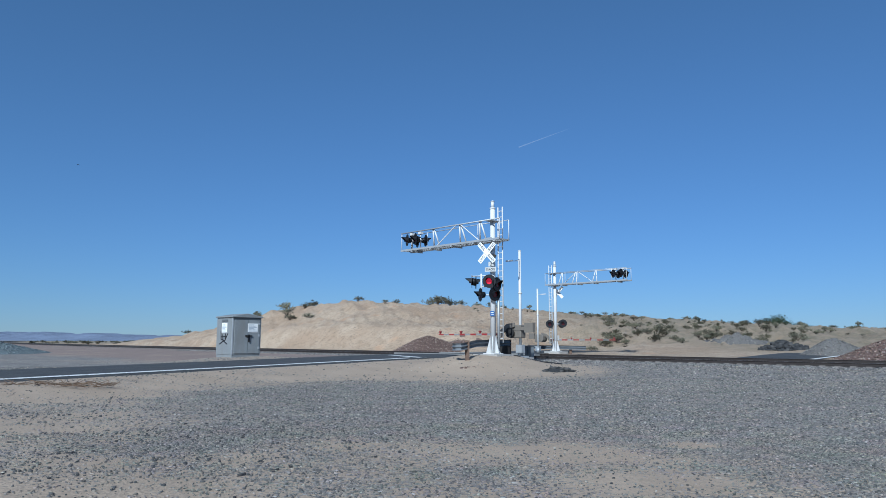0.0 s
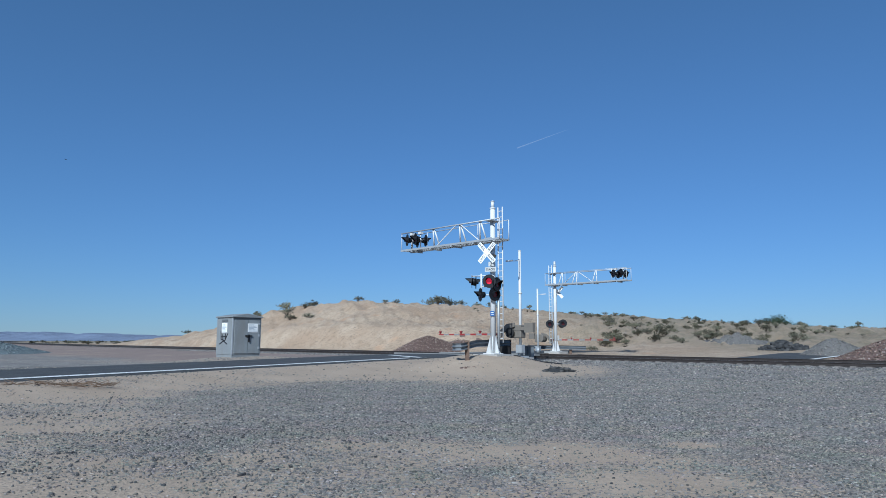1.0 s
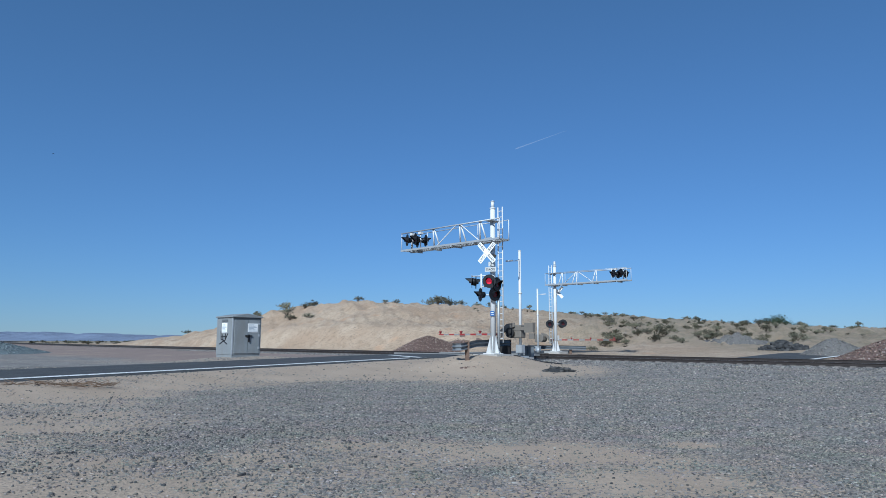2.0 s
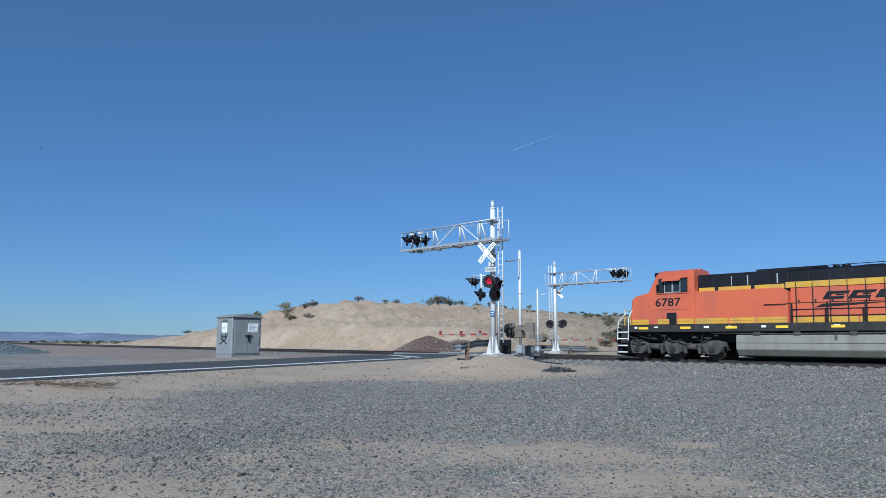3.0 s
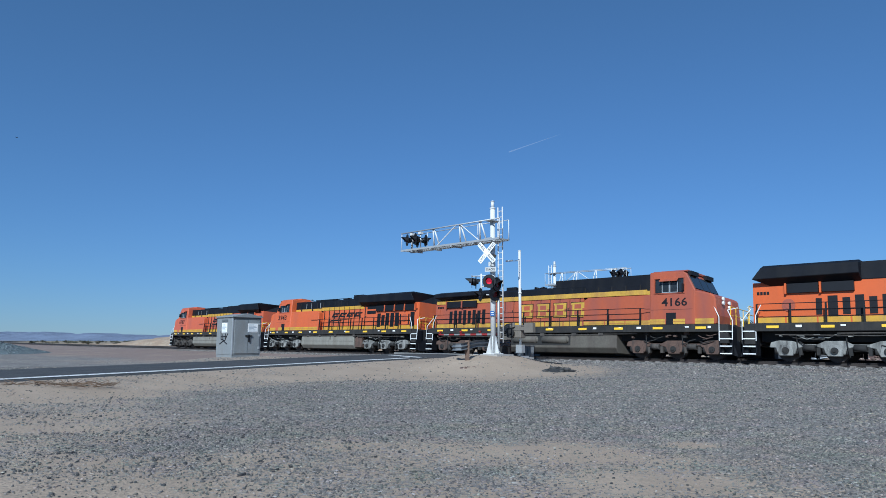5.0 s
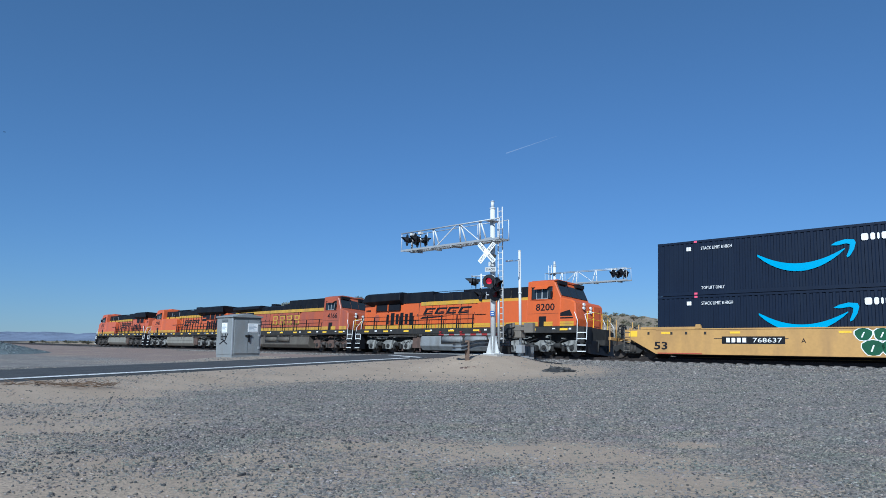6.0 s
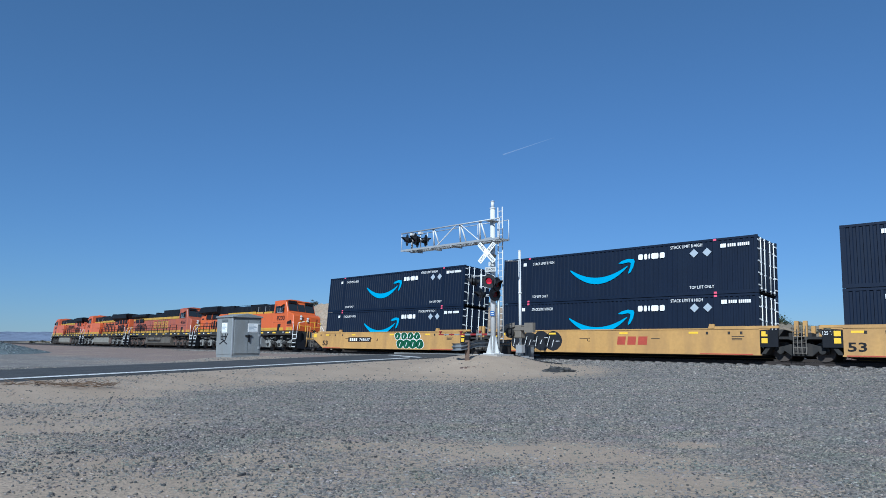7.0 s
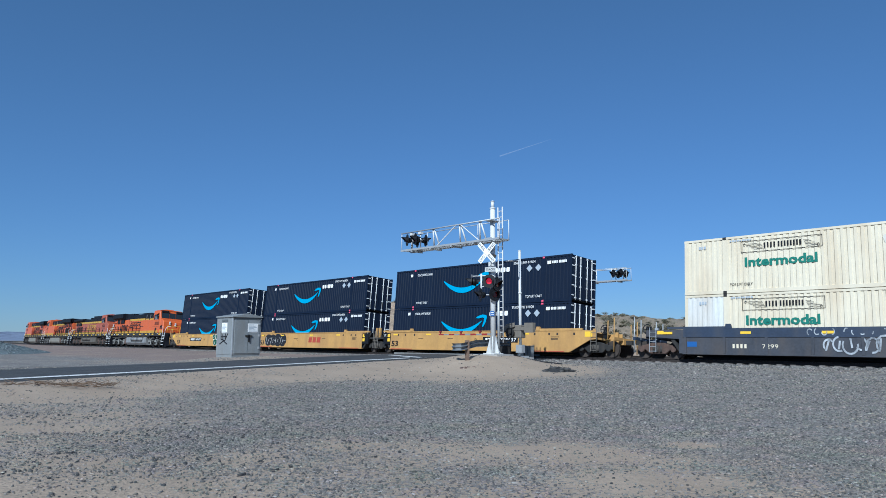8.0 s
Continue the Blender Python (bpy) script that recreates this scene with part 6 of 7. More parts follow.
def guardrail(pts, label, posts):
    """W-beam rail through (x, y, z of its middle)."""
    g = thing("guardrail", Matrix.Identity(4), label, "guardrail")
    prof = [(0.0, -0.16), (0.06, -0.10), (0.06, -0.06), (0.0, -0.01), (0.0, 0.01), (0.06, 0.06), (0.06, 0.10), (0.0, 0.16)]
    bm = B()
    prev = None
    for i, p in enumerate(pts):
        a, c = Vector(pts[max(i - 1, 0)]), Vector(pts[min(i + 1, len(pts) - 1)])
        d = (c - a).normalized()
        out = Vector((-d.y, d.x, 0)).normalized()
        row = [bm.verts.new(Vector(p) + out * o + Vector((0, 0, z))) for o, z in prof] + [bm.verts.new(Vector(p) + out * (o - 0.01) + Vector((0, 0, z))) for o, z in reversed(prof)]
        if prev:
            for j in range(len(row)):
                k = (j + 1) % len(row)
                bm.faces.new((prev[j], prev[k], row[k], row[j]))
        prev = row
    bmesh.ops.recalc_face_normals(bm, faces=bm.faces)
    part("beam", bm, "beam", g, "galvanised corrugated beam")
    for x, y, top in posts:
        part("post", box(B(), x - 0.10, x + 0.10, y - 0.1, y + 0.1, gz(x, y) - 0.2, top), "wood", g, "weathered wooden post", bevel=0.015)
    return g


guardrail([(0.42, 31.35, 0.62), (0.55, 30.95, 0.62), (0.85, 30.85, 0.63), (1.12, 31.2, 0.68), (1.6, 32.3, 0.78), (2.6, 34.2, 0.80), (3.6, 36.1, 0.80)], "galvanised guardrail with a curled end beside the road", [(1.12, 31.35, 0.92), (2.35, 34.0, 1.0), (3.5, 36.2, 0.98)])
guardrail([(7.4, 60.0, 0.42), (8.6, 58.9, 0.42), (10.0, 57.4, 0.42), (11.6, 55.8, 0.40)], "low galvanised guardrail beyond the tracks", [(8.3, 59.5, 0.4), (10.6, 57.1, 0.4)])


def cabinet(x, y, w, dp, h, mat, label, name="equipment_box"):
    e = thing(name, facing(x, y, gz(x, y) - 0.03, UX, UY), label, "equipment box")
    part("body", box(B(), -w / 2, w / 2, -dp / 2, dp / 2, 0.12, h), mat, e, bevel=0.015)
    part("lid", box(B(), -w / 2 - 0.02, w / 2 + 0.02, -dp / 2 - 0.02, dp / 2 + 0.02, h, h + 0.03), mat, e)
    part("door_seam", box(B(), -0.006, 0.006, -dp / 2 - 0.004, -dp / 2, 0.16, h - 0.04), "dark", e)
    for k in (-1, 1):
        part("leg", box(B(), k * w * 0.35 - 0.03, k * w * 0.35 + 0.03, -dp * 0.3, dp * 0.3, 0.0, 0.12), "dark", e)


cabinet(4.55, 36.1, 0.36, 0.3, 0.85, "hut", "small grey equipment box behind the gate")
# added dark box in place of the shadowed back of the guardrail
cabinet(3.15, 35.5, 0.55, 0.3, 0.60, "dark", "added dark box standing for the guardrail's shaded back")


def cable(pts, label):
    e = thing("cable", Matrix.Identity(4), label, "cable")
    part("sheath", polyline(B(), [(x, y, gz(x, y) + 0.03) for x, y in pts], 0.035, 6), "black", e)


# added black strands: dark streaks for the shadows around the signal base
cable([(2.6, 32.7), (3.0, 33.4), (3.4, 34.0), (3.8, 34.6), (4.3, 34.5), (5.0, 34.2), (5.9, 34.0)], "added black strand standing for shadow streaks on the sand")
cable([(3.1, 34.2), (3.7, 34.3), (4.4, 34.8), (5.2, 34.9)], "added black strand standing for shadow streaks on the sand")


def signal_hut():
    h = thing("signal_hut", facing(-12.85, 42.0, -0.06, UX, UY), "grey metal signal hut with graffiti and white notices", "equipment hut")
    W = 1.66
    part("body", box(B(), -W, 0, 0, W, 0.06, 2.0), "hut", h, bevel=0.02)
    part("base", box(B(), -W + 0.02, -0.02, 0.02, W - 0.02, -0.3, 0.07), "hut", h)
    bm = B()
    prism(bm, [(-0.07, 1.98), (W + 0.07, 1.98), (W + 0.07, 2.05), (W / 2, 2.20), (-0.07, 2.05)], -W - 0.06, 0.08, "x")
    part("roof", bm, "hut", h, "low pitched metal roof", bevel=0.015)
    part("gable_trim", prism(B(), [(0.02, 1.90), (W - 0.02, 1.90), (W - 0.02, 1.96), (0.02, 1.96)], 0.0, 0.03, "x"), "hut_dark", h)
    d = part("door", box(B(), 0.0, 0.03, 0.12, W - 0.10, 0.12, 1.86), "hut", h, "grey metal door", bevel=0.012)
    part("door_seam", box(B(), 0.028, 0.036, 0.86, 0.88, 0.14, 1.84), "hut_dark", d)
    part("door_handle", box(box(B(), 0.03, 0.10, 0.90, 0.96, 0.72, 1.10), 0.03, 0.09, 0.72, 1.1, 1.0, 1.06), "black", d, "black latch handle")
    for z in (0.35, 1.0, 1.6):
        part("hinge", box(B(), 0.03, 0.05, W - 0.18, W - 0.08, z, z + 0.12), "galv", d)
    part("notice", box(B(), 0.03, 0.04, 0.86, 1.44, 1.22, 1.68), "white", d, "white notice")
    bm = B()
    for i in range(6):
        box(bm, 0.04, 0.044, 0.92, 1.38 - 0.08 * (i % 3), 1.27 + i * 0.065, 1.30 + i * 0.065)
    part("notice_bars", bm, "grey_mark", d)
    part("notice", box(B(), -1.12, -0.56, -0.012, 0.0, 1.20, 1.70), "white", h, "white notice on the flank")
    bm = B()
    for i in range(6):
        box(bm, -1.06, -0.62 - 0.06 * (i % 3), -0.016, -0.012, 1.26 + i * 0.065, 1.29 + i * 0.065)
    part("notice_bars", bm, "grey_mark", h)
    bm = B()
    for a, c in (((-1.2, 1.3), (-1.15, 0.85)), ((-1.15, 0.85), (-0.75, 0.78)), ((-0.75, 0.78), (-0.45, 1.15)), ((-1.0, 1.1), (-0.95, 0.86)), ((-0.7, 1.15), (-0.72, 0.86)), ((-1.3, 0.6), (-0.9, 0.76)), ((-0.9, 0.76), (-0.5, 0.6)), ((-1.1, 0.98), (-0.6, 1.0))):
        tube(bm, (a[0], -0.004, a[1]), (c[0], -0.004, c[1]), 0.028, seg=6)
    part("graffiti", bm, "spray_black", h, "black scrawled graffiti")
    part("corner_trim", box(B(), -0.05, 0.012, -0.012, 0.05, 0.06, 1.98), "galv", h)
    part("vent", box(B(), -1.1, -0.5, -0.02, 0.0, 1.78, 1.88), "hut_dark", h)
    h.scale = (1.18, 1.18, 1.18)
    return h


signal_hut()


# ---- heaps of stone ----
def stones_mesh(pos, size, seed, flatness=0.65):
    """Many rough stones as one mesh: jittered boxes of eight corners."""
    r = np.random.RandomState(seed)
    n = len(pos)
    c = np.array([(x, y, z) for z in (-1, 1) for y in (-1, 1) for x in (-1, 1)], float) * 0.5
    v = c[None] * r.uniform(0.55, 1.1, (n, 8, 3)) * r.uniform(0.7, 1.3, (n, 1, 3)) * np.array([1, 1, flatness])
    a = r.uniform(0, 6.283, n)
    ca, sa = np.cos(a)[:, None], np.sin(a)[:, None]
    x, y, z = v[..., 0].copy(), v[..., 1].copy(), v[..., 2].copy()
    tx = r.uniform(-0.5, 0.5, (n, 1))
    v[..., 0], v[..., 1], v[..., 2] = x * ca - y * sa, x * sa + y * ca, z + x * tx
    v = v * np.asarray(size)[:, None, None] + np.asarray(pos)[:, None, :]
    q = np.array([(0, 2, 3, 1), (4, 5, 7, 6), (0, 1, 5, 4), (1, 3, 7, 5), (3, 2, 6, 7), (2, 0, 4, 6)])
    faces = (q[None] + (np.arange(n) * 8)[:, None, None]).reshape(-1, 4)
    me = bpy.data.meshes.new("stones")
    nv, nf = n * 8, n * 6
    me.vertices.add(nv)
    me.vertices.foreach_set("co", v.reshape(-1).astype(np.float32))
    me.loops.add(nf * 4)
    me.loops.foreach_set("vertex_index", faces.reshape(-1).astype(np.int32))
    me.polygons.add(nf)
    me.polygons.foreach_set("loop_start", np.arange(0, nf * 4, 4, dtype=np.int32))
    me.update(calc_edges=True)
    me.validate()
    return me


def heap(x, y, rx, ry, h, mat, label, seed, n, size, turn=0.0, name="gravel_heap"):
    hp = thing(name, Matrix.Identity(4), label, "heap of stone", "heaps of stone by the tracks")
    r = np.random.RandomState(seed)
    ct, st = math.cos(turn), math.sin(turn)

    def height(a, c):
        d = np.hypot(a / rx, c / ry) * (1 + 0.16 * wobble(a, c, 2.2 / max(rx, 1), seed))
        return h * np.clip(1 - d ** 1.25, 0, 1) * (1 + 0.14 * wobble(a, c, 4.0 / max(rx, 1), seed + 1))
    bm = B()
    N = 26
    grid = []
    for i in range(N + 1):
        row = []
        for j in range(N + 1):
            a, c = (2 * i / N - 1) * rx * 1.15, (2 * j / N - 1) * ry * 1.15
            wx, wy = x + a * ct - c * st, y + a * st + c * ct
            row.append(bm.verts.new((wx, wy, gz(wx, wy) - 0.06 + float(height(a, c)))))
        grid.append(row)
    for i in range(N):
        for j in range(N):
            bm.faces.new((grid[i][j], grid[i + 1][j], grid[i + 1][j + 1], grid[i][j + 1]))
    part("core", bm, mat, hp, smooth_shade=True)
    a, c = r.uniform(-1, 1, (2, n * 2))
    ok = (a * a + c * c) < 1.1
    a, c = a[ok][:n] * rx, c[ok][:n] * ry
    wx, wy = x + a * ct - c * st, y + a * st + c * ct
    wz = ground_z(wx, wy) - 0.04 + height(a, c)
    me = stones_mesh(np.stack([wx, wy, wz], -1), r.uniform(0.4, 1.5, len(wx)) * size, seed)
    me.materials.append(M[mat])
    st_ob = new("loose_stone", me)
    st_ob.parent = hp
    st_ob["kind"] = "stuff"
    return hp


heap(-1.4, 67.0, 5.0, 2.6, 1.75, "rock_red", "heap of reddish brown ballast beyond the tracks", 31, 3000, 0.10, PHI)
heap(32.4, 43.8, 7.0, 5.5, 2.25, "rock_red", "large heap of reddish stones beyond the rails", 32, 5200, 0.11)
heap(28.8, 50.5, 2.7, 2.4, 1.3, "rock_grey", "small cone of grey gravel", 33, 1500, 0.06)
heap(29.6, 60.0, 2.0, 1.5, 0.75, "rock_black", "low heap of black asphalt rubble", 34, 260, 0.34)
heap(30.6, 71.0, 2.9, 2.2, 0.95, "rock_grey", "grey gravel heap beside scrub", 35, 1300, 0.07)
heap(-48.0, 72.0, 6.5, 4.0, 1.75, "rock_blue", "heap of blue-grey crushed stone near the line", 36, 2400, 0.10)
heap(4.85, 29.2, 0.75, 0.4, 0.22, "rock_black", "bit of dark rubble on the sand", 37, 40, 0.16, name="rubble")
heap(1.05, 29.9, 0.45, 0.15, 0.06, "rock_red", "scrap of rotten timber and stones", 38, 14, 0.1, name="rubble")


def dead_branches(x, y, w, seed, label):
    r = random.Random(seed)
    d = thing("dead_branches", pose(x, y, gz(x, y)), label, "dead branches")
    bm = B()
    for i in range(46):
        px, py = r.uniform(-w, w), r.uniform(-0.35, 0.35)
        a, ln = r.uniform(0, 6.28), r.uniform(0.15, 0.5)
        p = Vector((px, py, r.uniform(0.0, 0.06)))
        for k in range(3):
            a += r.uniform(-0.5, 0.5)
            q = p + Vector((math.cos(a) * ln / 2, math.sin(a) * ln / 2, r.uniform(-0.03, 0.07)))
            q.z = max(q.z, 0.0)
            tube(bm, p, q, 0.012 - 0.003 * k, 0.009 - 0.003 * k, seg=5)
            p = q
    part("twig_tangle", bm, "dead", d)
    return d


dead_branches(-11.2, 19.4, 1.0, 3, "dry dead branches lying on the sand")
dead_branches(-10.2, 19.8, 0.8, 4, "dry dead branches lying on the sand")


# ---- desert plants ----
def bush_parts(th, seed, leaves, spread, h, leaf_mat, leaf_size):
    r = random.Random(seed)
    bm = B()
    tips = []
    for i in range(13):
        a, lean = r.uniform(0, 6.283), r.uniform(0.15, 1.0)
        p = Vector((r.uniform(-0.06, 0.06), r.uniform(-0.06, 0.06), -0.05))
        top = Vector((math.cos(a) * lean * spread, math.sin(a) * lean * spread, h * r.uniform(0.6, 1.05) * (1.1 - 0.45 * lean)))
        mid = p.lerp(top, 0.5) + Vector((r.uniform(-0.1, 0.1), r.uniform(-0.1, 0.1), 0.08 * h))
        tube(bm, p, mid, 0.022 * h, 0.014 * h, seg=5)
        tube(bm, mid, top, 0.014 * h, 0.005 * h, seg=5)
        tips += [mid.lerp(top, k) for k in (0.15, 0.45, 0.7, 0.9, 1.0)]
    part("stem", bm, "twig", th)
    bm = B()
    for i in range(leaves):
        c = r.choice(tips)
        p = c + Vector((r.gauss(0, 0.14) * spread, r.gauss(0, 0.14) * spread, r.gauss(0, 0.10) * h))
        p.z = max(p.z, 0.05)
        s = leaf_size * r.uniform(0.6, 1.4)
        d1 = Vector((r.gauss(0, 1), r.gauss(0, 1), r.gauss(0, 1))).normalized()
        d2 = d1.orthogonal().normalized()
        bm.faces.new([bm.verts.new(p + d1 * s), bm.verts.new(p + d2 * s * 0.5), bm.verts.new(p - d1 * s), bm.verts.new(p - d2 * s * 0.5)])
    part("foliage", bm, leaf_mat, th)


BUSH_LABEL = "scraggly grey-green creosote bush on dry slope"
bush_models = []
for i in range(6):
    th = thing("desert_bush", pose(0, 0, 0), BUSH_LABEL, "bush", "desert bushes")
    bush_parts(th, 50 + i, 420, 0.75 + 0.1 * (i % 3), 1.0 + 0.12 * (i % 2), "leaf", 0.075)
    bush_models.append(th)


def crest_y(x):
    return float(np.interp(x, CREST_X, CREST_Y))


def plant_bushes():
    r = random.Random(77)
    spots = []
    for x, f, s in ((-52, 0.97, 1.5), (-41.5, 0.97, 1.3), (-33.5, 0.97, 1.6), (-31.5, 0.93, 1.2), (-27, 0.96, 2.3), (-25.6, 0.92, 1.8), (-23.6, 0.97, 1.6), (-22.6, 0.99, 2.0), (-24.5, 0.9, 1.4), (-20.5, 0.88, 1.5), (-14.6, 1.0, 1.3),
                    (-9.5, 0.95, 1.0), (-7.6, 0.95, 1.1), (-2.2, 1.0, 2.2), (-1.0, 0.99, 2.4), (0.4, 1.0, 2.2), (1.4, 0.98, 1.9), (3.2, 1.0, 1.6), (8.2, 0.95, 1.8), (6.0, 0.98, 1.7), (11.0, 0.99, 1.5)):
        spots.append((x, crest_y(x) * f, s))
    for x, y, s in ((20.1, 84, 2.2), (20.8, 80, 2.4), (22.5, 98.8, 2.0), (26.2, 96, 2.2), (32, 110, 2.0), (22.6, 77, 2.0), (23.6, 72.5, 2.2), (22.3, 72.2, 1.8), (31, 90.5, 1.8), (27.2, 75.8, 2.4), (28.9, 76.2, 2.2), (30.6, 74.2, 1.8), (32.9, 73.2, 2.0), (35, 74, 1.8), (36.8, 86.5, 1.6)):
        for k in range(2):
            spots.append((x + r.gauss(0, 1.6), y + r.gauss(0, 3.0), s * r.uniform(0.35, 0.7)))
    while len(spots) < 300:
        x = r.uniform(5, 120)
        cy = crest_y(x)
        y = r.uniform(74, cy * 1.05)
        s, l = along(x, y)
        az = x / y
        if l < 27 or az > 0.68 or (az < 0.2 and y < cy * 0.82) or r.random() > 0.35 + 0.65 * (l / 90):
            continue
        spots.append((x, y, (r.uniform(0.35, 0.75) if r.random() < 0.68 else r.uniform(0.8, 1.5)) * (0.85 if y > 105 else 1.0)))
    while len(spots) < 400:
        y = r.uniform(70, 125)
        x = y * r.uniform(0.2, 0.58)
        s, l = along(x, y)
        if l < 25 or y > crest_y(x) * 1.02:
            continue
        spots.append((x, y, r.uniform(0.4, 1.15)))
    for i in range(86):
        y = r.uniform(165, 330)
        spots.append((-y * r.uniform(0.36, 0.60), y, r.uniform(0.7, 1.5)))
    spots.sort(key=lambda p: math.hypot(p[0], p[1]))
    rest, faces, mats, base = [], [], [], 0
    for i, (x, y, s) in enumerate(spots):
        b = bush_models[i % 6]
        m = Matrix.Translation((x, y, gz(x, y) - 0.03)) @ Matrix.Rotation(r.uniform(0, 6.28), 4, 'Z') @ Matrix.Diagonal((s * 0.85, s * 0.85, s * 0.62, 1))
        if i < 6:
            b.matrix_basis = m
        elif i < 280:
            c = copy_thing(b, Matrix.Identity(4))
            c.matrix_basis = m
        else:
            # stems are left out of the farthest tufts, where they are hidden by their leaves
            leaves = [o for o in b.children if o.name.startswith("foliage")][0].data
            rest += [tuple(m @ v.co) for v in leaves.vertices]
            faces += [tuple(base + k for k in p.vertices) for p in leaves.polygons]
            base = len(rest)
    me = bpy.data.meshes.new("far_scrub")
    me.from_pydata(rest, [], faces)
    me.materials.append(M["leaf"])
    tagged(new("far_scrub", me), "sparse grey-green scrub on the far desert rise", "scrub", kind="stuff")


plant_bushes()


def tree(x, y, h, w, seed, label):
    r = random.Random(seed)
    t = thing("tree", pose(x, y, gz(x, y) - 0.05), label, "tree", "distant trees")
    bm = B()
    tube(bm, (0, 0, -0.1), (0.1, 0, h * 0.35), 0.05 * h, 0.03 * h, seg=8)
    tips = []
    for i in range(9):
        a = r.uniform(0, 6.283)
        p = Vector((0.1, 0, h * r.uniform(0.25, 0.4)))
        q = Vector((math.cos(a) * w * r.uniform(0.35, 0.9), math.sin(a) * w * r.uniform(0.35, 0.9), h * r.uniform(0.5, 0.95)))
        tube(bm, p, q, 0.02 * h, 0.006 * h, seg=5)
        tips += [p.lerp(q, k) for k in (0.5, 0.75, 1.0)]
    part("trunk", bm, "twig", t)
    bm = B()
    for i in range(900):
        c = r.choice(tips)
        p = c + Vector((r.gauss(0, 0.17) * w, r.gauss(0, 0.17) * w, r.gauss(0, 0.09) * h))
        p.z = max(p.z, 0.12 * h)
        s = 0.045 * h * r.uniform(0.6, 1.4)
        d1 = Vector((r.gauss(0, 1), r.gauss(0, 1), r.gauss(0, 1))).normalized()
        d2 = d1.orthogonal().normalized()
        bm.faces.new([bm.verts.new(p + d1 * s), bm.verts.new(p + d2 * s * 0.6), bm.verts.new(p - d1 * s), bm.verts.new(p - d2 * s * 0.6)])
    part("crown", bm, "tree_leaf", t)


for x, y, h, w, sd in ((104, 238, 3.6, 2.4, 1), (112, 240, 4.8, 3.0, 2), (118, 243, 6.0, 3.6, 3), (121, 246, 5.8, 3.4, 4), (126, 250, 4.0, 2.8, 5), (132, 252, 4.2, 3.2, 6), (136, 255, 3.6, 2.8, 7), (99, 236, 3.4, 1.8, 8), (154, 255, 3.0, 2.6, 9), (175, 262, 2.8, 3.0, 10), (163, 258, 2.4, 2.4, 11)):
    tree(x, y, h * 1.05, w * 1.05, sd, "dark green leafy tree on the far rise")


def utility_pole(x, y, h):
    p = thing("utility_pole", pose(x, y, gz(x, y) - 0.1), "thin weathered wooden utility pole on the horizon", "utility pole", "utility poles")
    bm = B()
    tube(bm, (0, 0, 0), (0, 0, h), 0.17, 0.11, seg=8)
    part("pole", bm, "wood", p)
    part("crossarm", box(B(), -1.0, 1.0, -0.06, 0.06, h - 0.7, h - 0.55), "wood", p)


for x, y, h in ((168, 320, 6.2), (197, 345, 5.0), (225, 340, 5.4), (152, 300, 3.6)):
    utility_pole(x, y, h)


def shed(x, y):
    s = thing("shed", pose(x, y, gz(x, y), 0, 0, 20), "small white shed among distant trees", "shed")
    part("wall", box(B(), -1.6, 1.6, -1.2, 1.2, -0.1, 1.4), "white", s)
    part("roof", prism(B(), [(-1.8, 1.38), (1.8, 1.38), (0, 2.0)], -1.35, 1.35), "white", s)


shed(121.0, 236.0)


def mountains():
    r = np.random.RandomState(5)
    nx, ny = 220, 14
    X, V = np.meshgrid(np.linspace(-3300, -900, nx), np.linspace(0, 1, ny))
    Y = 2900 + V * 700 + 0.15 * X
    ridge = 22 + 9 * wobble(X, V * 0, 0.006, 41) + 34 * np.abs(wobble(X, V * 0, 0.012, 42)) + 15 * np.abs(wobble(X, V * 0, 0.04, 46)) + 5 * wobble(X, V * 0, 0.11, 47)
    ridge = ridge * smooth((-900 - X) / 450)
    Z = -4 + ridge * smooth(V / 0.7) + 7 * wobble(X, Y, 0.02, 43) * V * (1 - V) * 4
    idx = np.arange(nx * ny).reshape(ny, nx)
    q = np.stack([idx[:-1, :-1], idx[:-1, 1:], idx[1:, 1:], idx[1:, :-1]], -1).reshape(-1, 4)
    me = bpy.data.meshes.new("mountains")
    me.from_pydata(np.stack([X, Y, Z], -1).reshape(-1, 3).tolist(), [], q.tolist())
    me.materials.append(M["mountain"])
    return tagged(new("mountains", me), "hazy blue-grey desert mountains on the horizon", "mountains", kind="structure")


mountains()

# ---- sky: a thin trail of cloud that drifts ----
cm = bpy.data.materials.new("thin_cloud")
cm.use_nodes = True
cn, cl = cm.node_tree.nodes, cm.node_tree.links
cmix, ctr, cdf = cn.new("ShaderNodeMixShader"), cn.new("ShaderNodeBsdfTransparent"), cn.new("ShaderNodeBsdfDiffuse")
cdf.inputs["Color"].default_value = (0.9, 0.9, 0.9, 1)
cmix.inputs[0].default_value = 0.06
cl.new(ctr.outputs[0], cmix.inputs[1])
cl.new(cdf.outputs[0], cmix.inputs[2])
cl.new(cmix.outputs[0], cn["Material Output"].inputs[0])
M["cloud"] = cm
bm = B()
for i in range(12):
    x0, x1 = -105 + i * 20, -105 + (i + 1) * 20
    tube(bm, (x0, 0, 0), (x1, 0, 0), 2.6 * (1 - i / 12) + 0.3, 2.6 * (1 - (i + 1) / 12) + 0.3, seg=8)
contrail = tagged(part("contrail", bm, "cloud"), "faint white contrail high in blue sky", "contrail")


def sky_pose(tx, tz, dist, tilt):
    return pose(tx * dist, dist, 0.857 + tz * dist, 0, tilt, 0)


TRAIL_A, TRAIL_B, TRAIL_C = sky_pose(0.1475, 0.3044, 2900, -21), sky_pose(0.1365, 0.2981, 2900, -20), sky_pose(0.119, 0.2892, 2900, -19)


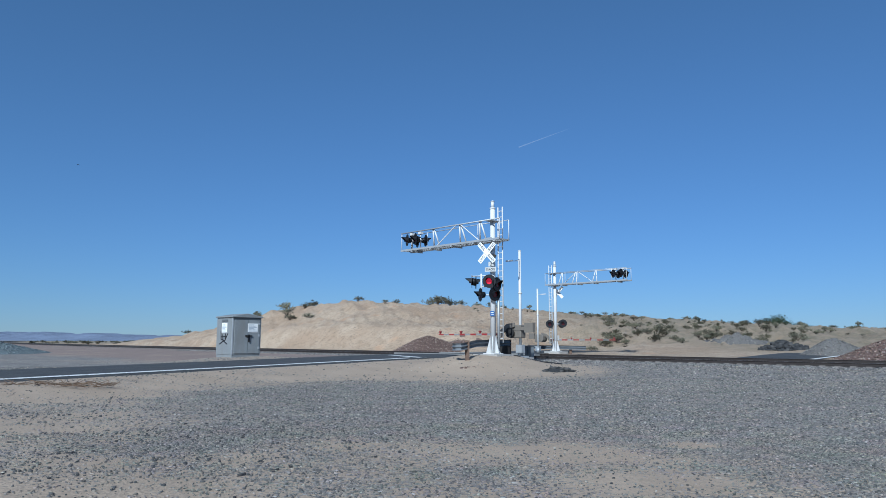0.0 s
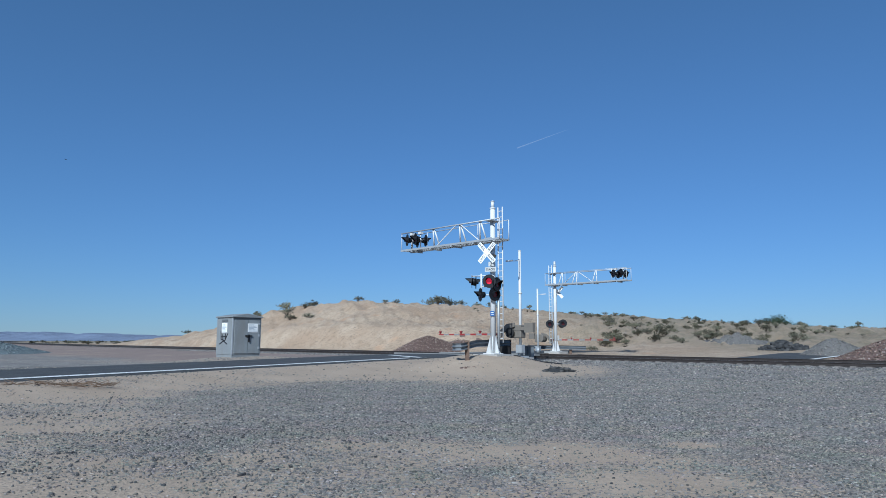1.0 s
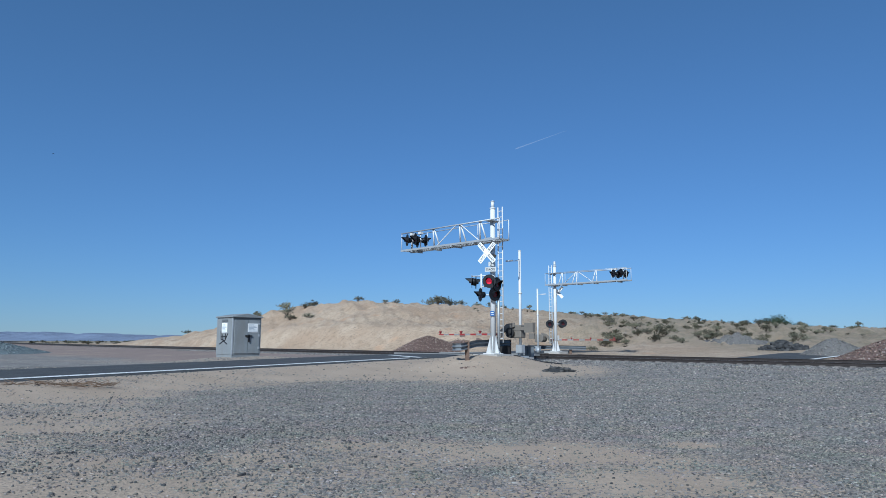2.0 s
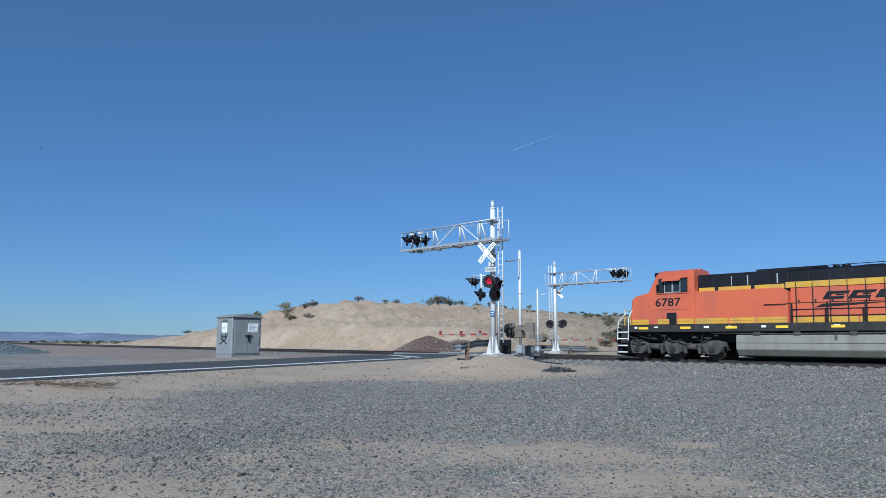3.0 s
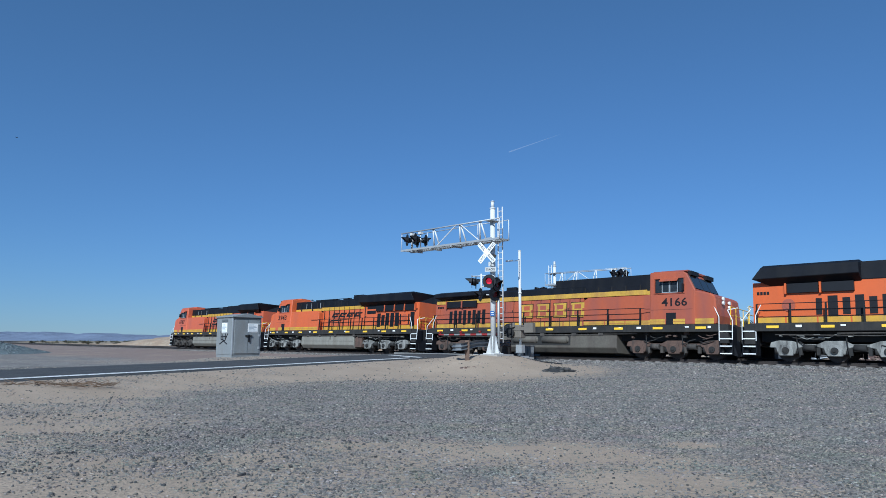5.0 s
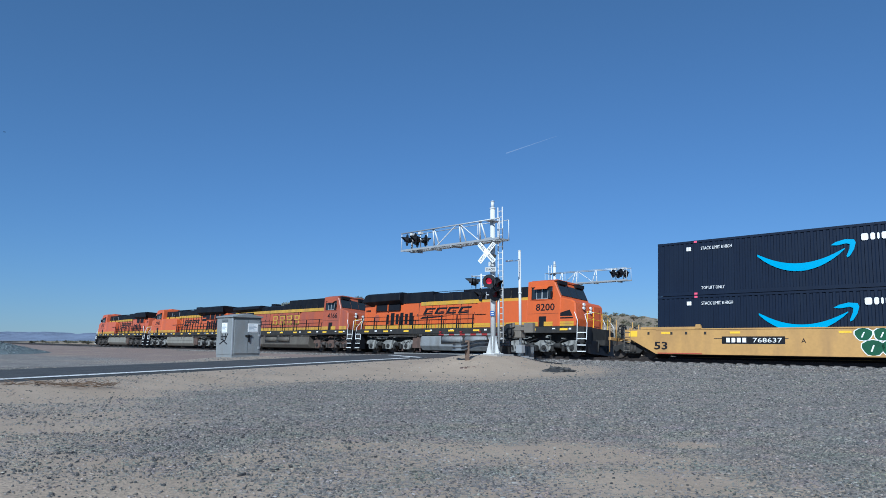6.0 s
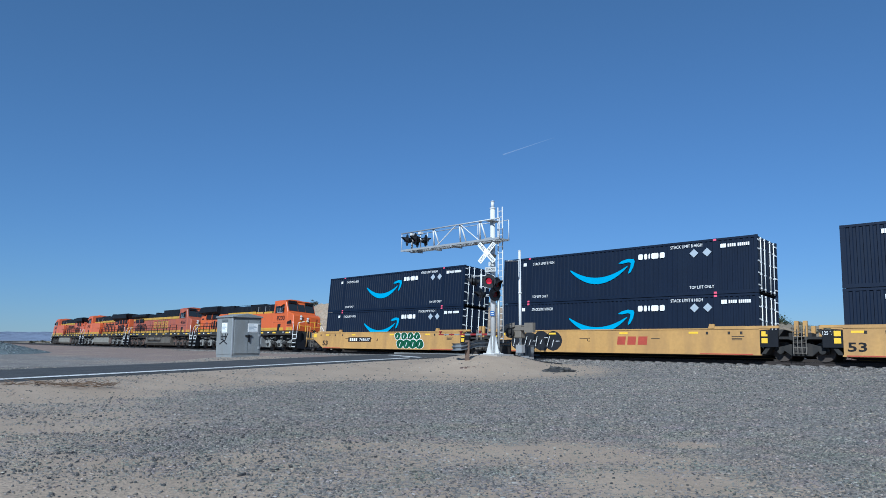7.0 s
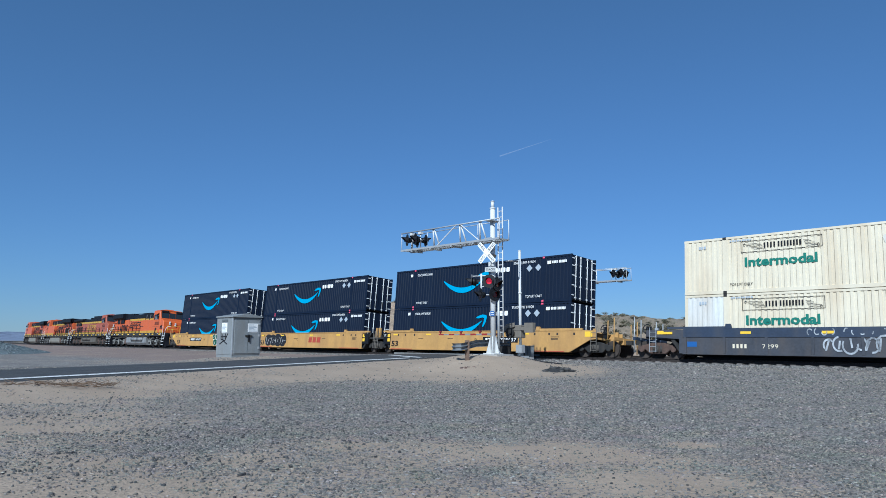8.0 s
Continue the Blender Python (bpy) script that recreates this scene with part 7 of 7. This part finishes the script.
bird = thing("bird", pose(0, 0, 0), "tiny dark bird gliding far off", "bird")
part("body", prism(B(), [(-0.16, 0.0), (-0.05, 0.035), (0.1, 0.03), (0.18, 0.0), (0.08, -0.03), (-0.06, -0.03)], -0.03, 0.03), "black", bird)
for sg in (1, -1):
    w = B()
    prism(w, [(-0.07, 0.0), (0.07, 0.0), (0.0, sg * 0.26), (-0.06, sg * 0.24)], 0.0, 0.012, "z")
    part("wing", w, "black", bird)


def bird_pose(t):
    return pose((126 - 23 * t - 784) / 1197 * 110, 110, 0.857 + (605 - 295 + 10 * t) / 1187 * 110, 0, 10, 160)


# ---- loose stones over the near ground ----
def scatter_stones():
    r = np.random.RandomState(9)
    pos, size = [], []
    for n, d0, d1, s0, s1 in ((120000, 5.2, 13.0, 0.008, 0.031), (84000, 12.0, 26.0, 0.013, 0.046), (32000, 25.0, 44.0, 0.03, 0.07)):
        a = r.uniform(-0.62, 0.62, n)
        d = np.sqrt(r.uniform(d0 * d0, d1 * d1, n))
        x, y = d * np.sin(a), d * np.cos(a)
        s, l = along(x, y)
        w = np.abs(x * RN[0] + y * RN[1] - ROAD_C)
        g = gravel_cover(x, y)
        keep = (r.uniform(0, 1, n) < np.clip(g * 1.1 - 0.02, 0.12, 1)) & (w > ROAD_W + 0.25) & (l < 0.35)
        x, y, m = x[keep], y[keep], keep.sum()
        z = s0 + (s1 - s0) * r.uniform(0, 1, m) ** 2.1
        pos.append(np.stack([x, y, ground_z(x, y) + z * 0.12], -1))
        size.append(z)
    # darker coarse stones gathered in drifts on the open sand
    n = 24000
    a, d = r.uniform(-0.62, 0.30, n), np.sqrt(r.uniform(30.0, 300.0, n))
    x, y = d * np.sin(a), d * np.cos(a)
    drift = 0.55 * np.exp(-((a + 0.30) / 0.20) ** 2 - ((d - 11.2) / 2.2) ** 2) + 0.05 + 0.22 * wobble(x, y, 1.6, 61)
    keep = r.uniform(0, 1, n) < np.clip(drift * 1.0, 0.015, 1) * (d < 17)
    x, y, m = x[keep], y[keep], keep.sum()
    z = 0.012 + 0.036 * r.uniform(0, 1, m) ** 2.6
    coarse = stones_mesh(np.stack([x, y, ground_z(x, y) + z * 0.15], -1), z, 62)
    coarse.materials.append(M["rock_dark"])
    tagged(new("coarse_stones", coarse), "dark coarse stones lying in drifts on sand", "stones", kind="stuff")
    me = stones_mesh(np.concatenate(pos), np.concatenate(size), 10)
    me.materials.append(M["rock_mix"])
    return tagged(new("loose_gravel", me), "loose grey and pale gravel lying on sand", "gravel", kind="stuff")


scatter_stones()


def ballast_stones():
    r = np.random.RandomState(19)
    n = 26000
    s = r.uniform(-75, 12, n)
    l = r.uniform(-2.6, 4.6, n)
    ok = np.abs(s + 34) > 5
    s, l = s[ok], l[ok]
    lat = D0 + CURVE * s * s / 2 + l
    x, y = UX * s + NX * lat, UY * s + NY * lat
    size = r.uniform(0.05, 0.10, len(x))
    me = stones_mesh(np.stack([x, y, ground_z(x, y) + 0.01], -1), size, 20)
    me.materials.append(M["rock_grey"])
    return tagged(new("track_ballast", me), "coarse grey ballast along the rails", "ballast", kind="stuff")


ballast_stones()

# crossing panels between and beside the rails
deck = thing("crossing_deck", Matrix.Identity(4), "weathered grey crossing panels between the rails", "crossing deck", kind="structure")
for base in (CENTRE_L, TRACK2_L):
    near = base - 0.7535
    for l0, l1 in ((-0.75, -0.10), (0.12, 0.75), (0.77, 1.39), (1.61, 2.25)):
        for i in range(4):
            s = -38.6 + i * 2.4
            bm = B()
            cs = [canted(s + a, near + b, z, near) for z in (-0.14, -0.012) for b in (l0, l1) for a in (0.02, 2.38)]
            v = [bm.verts.new(c) for c in cs]
            for f in ((0, 1, 3, 2), (4, 6, 7, 5), (0, 4, 5, 1), (1, 5, 7, 3), (3, 7, 6, 2), (2, 6, 4, 0)):
                bm.faces.new([v[j] for j in f])
            bmesh.ops.recalc_face_normals(bm, faces=bm.faces)
            part("panel", bm, "panel", deck)

motions()
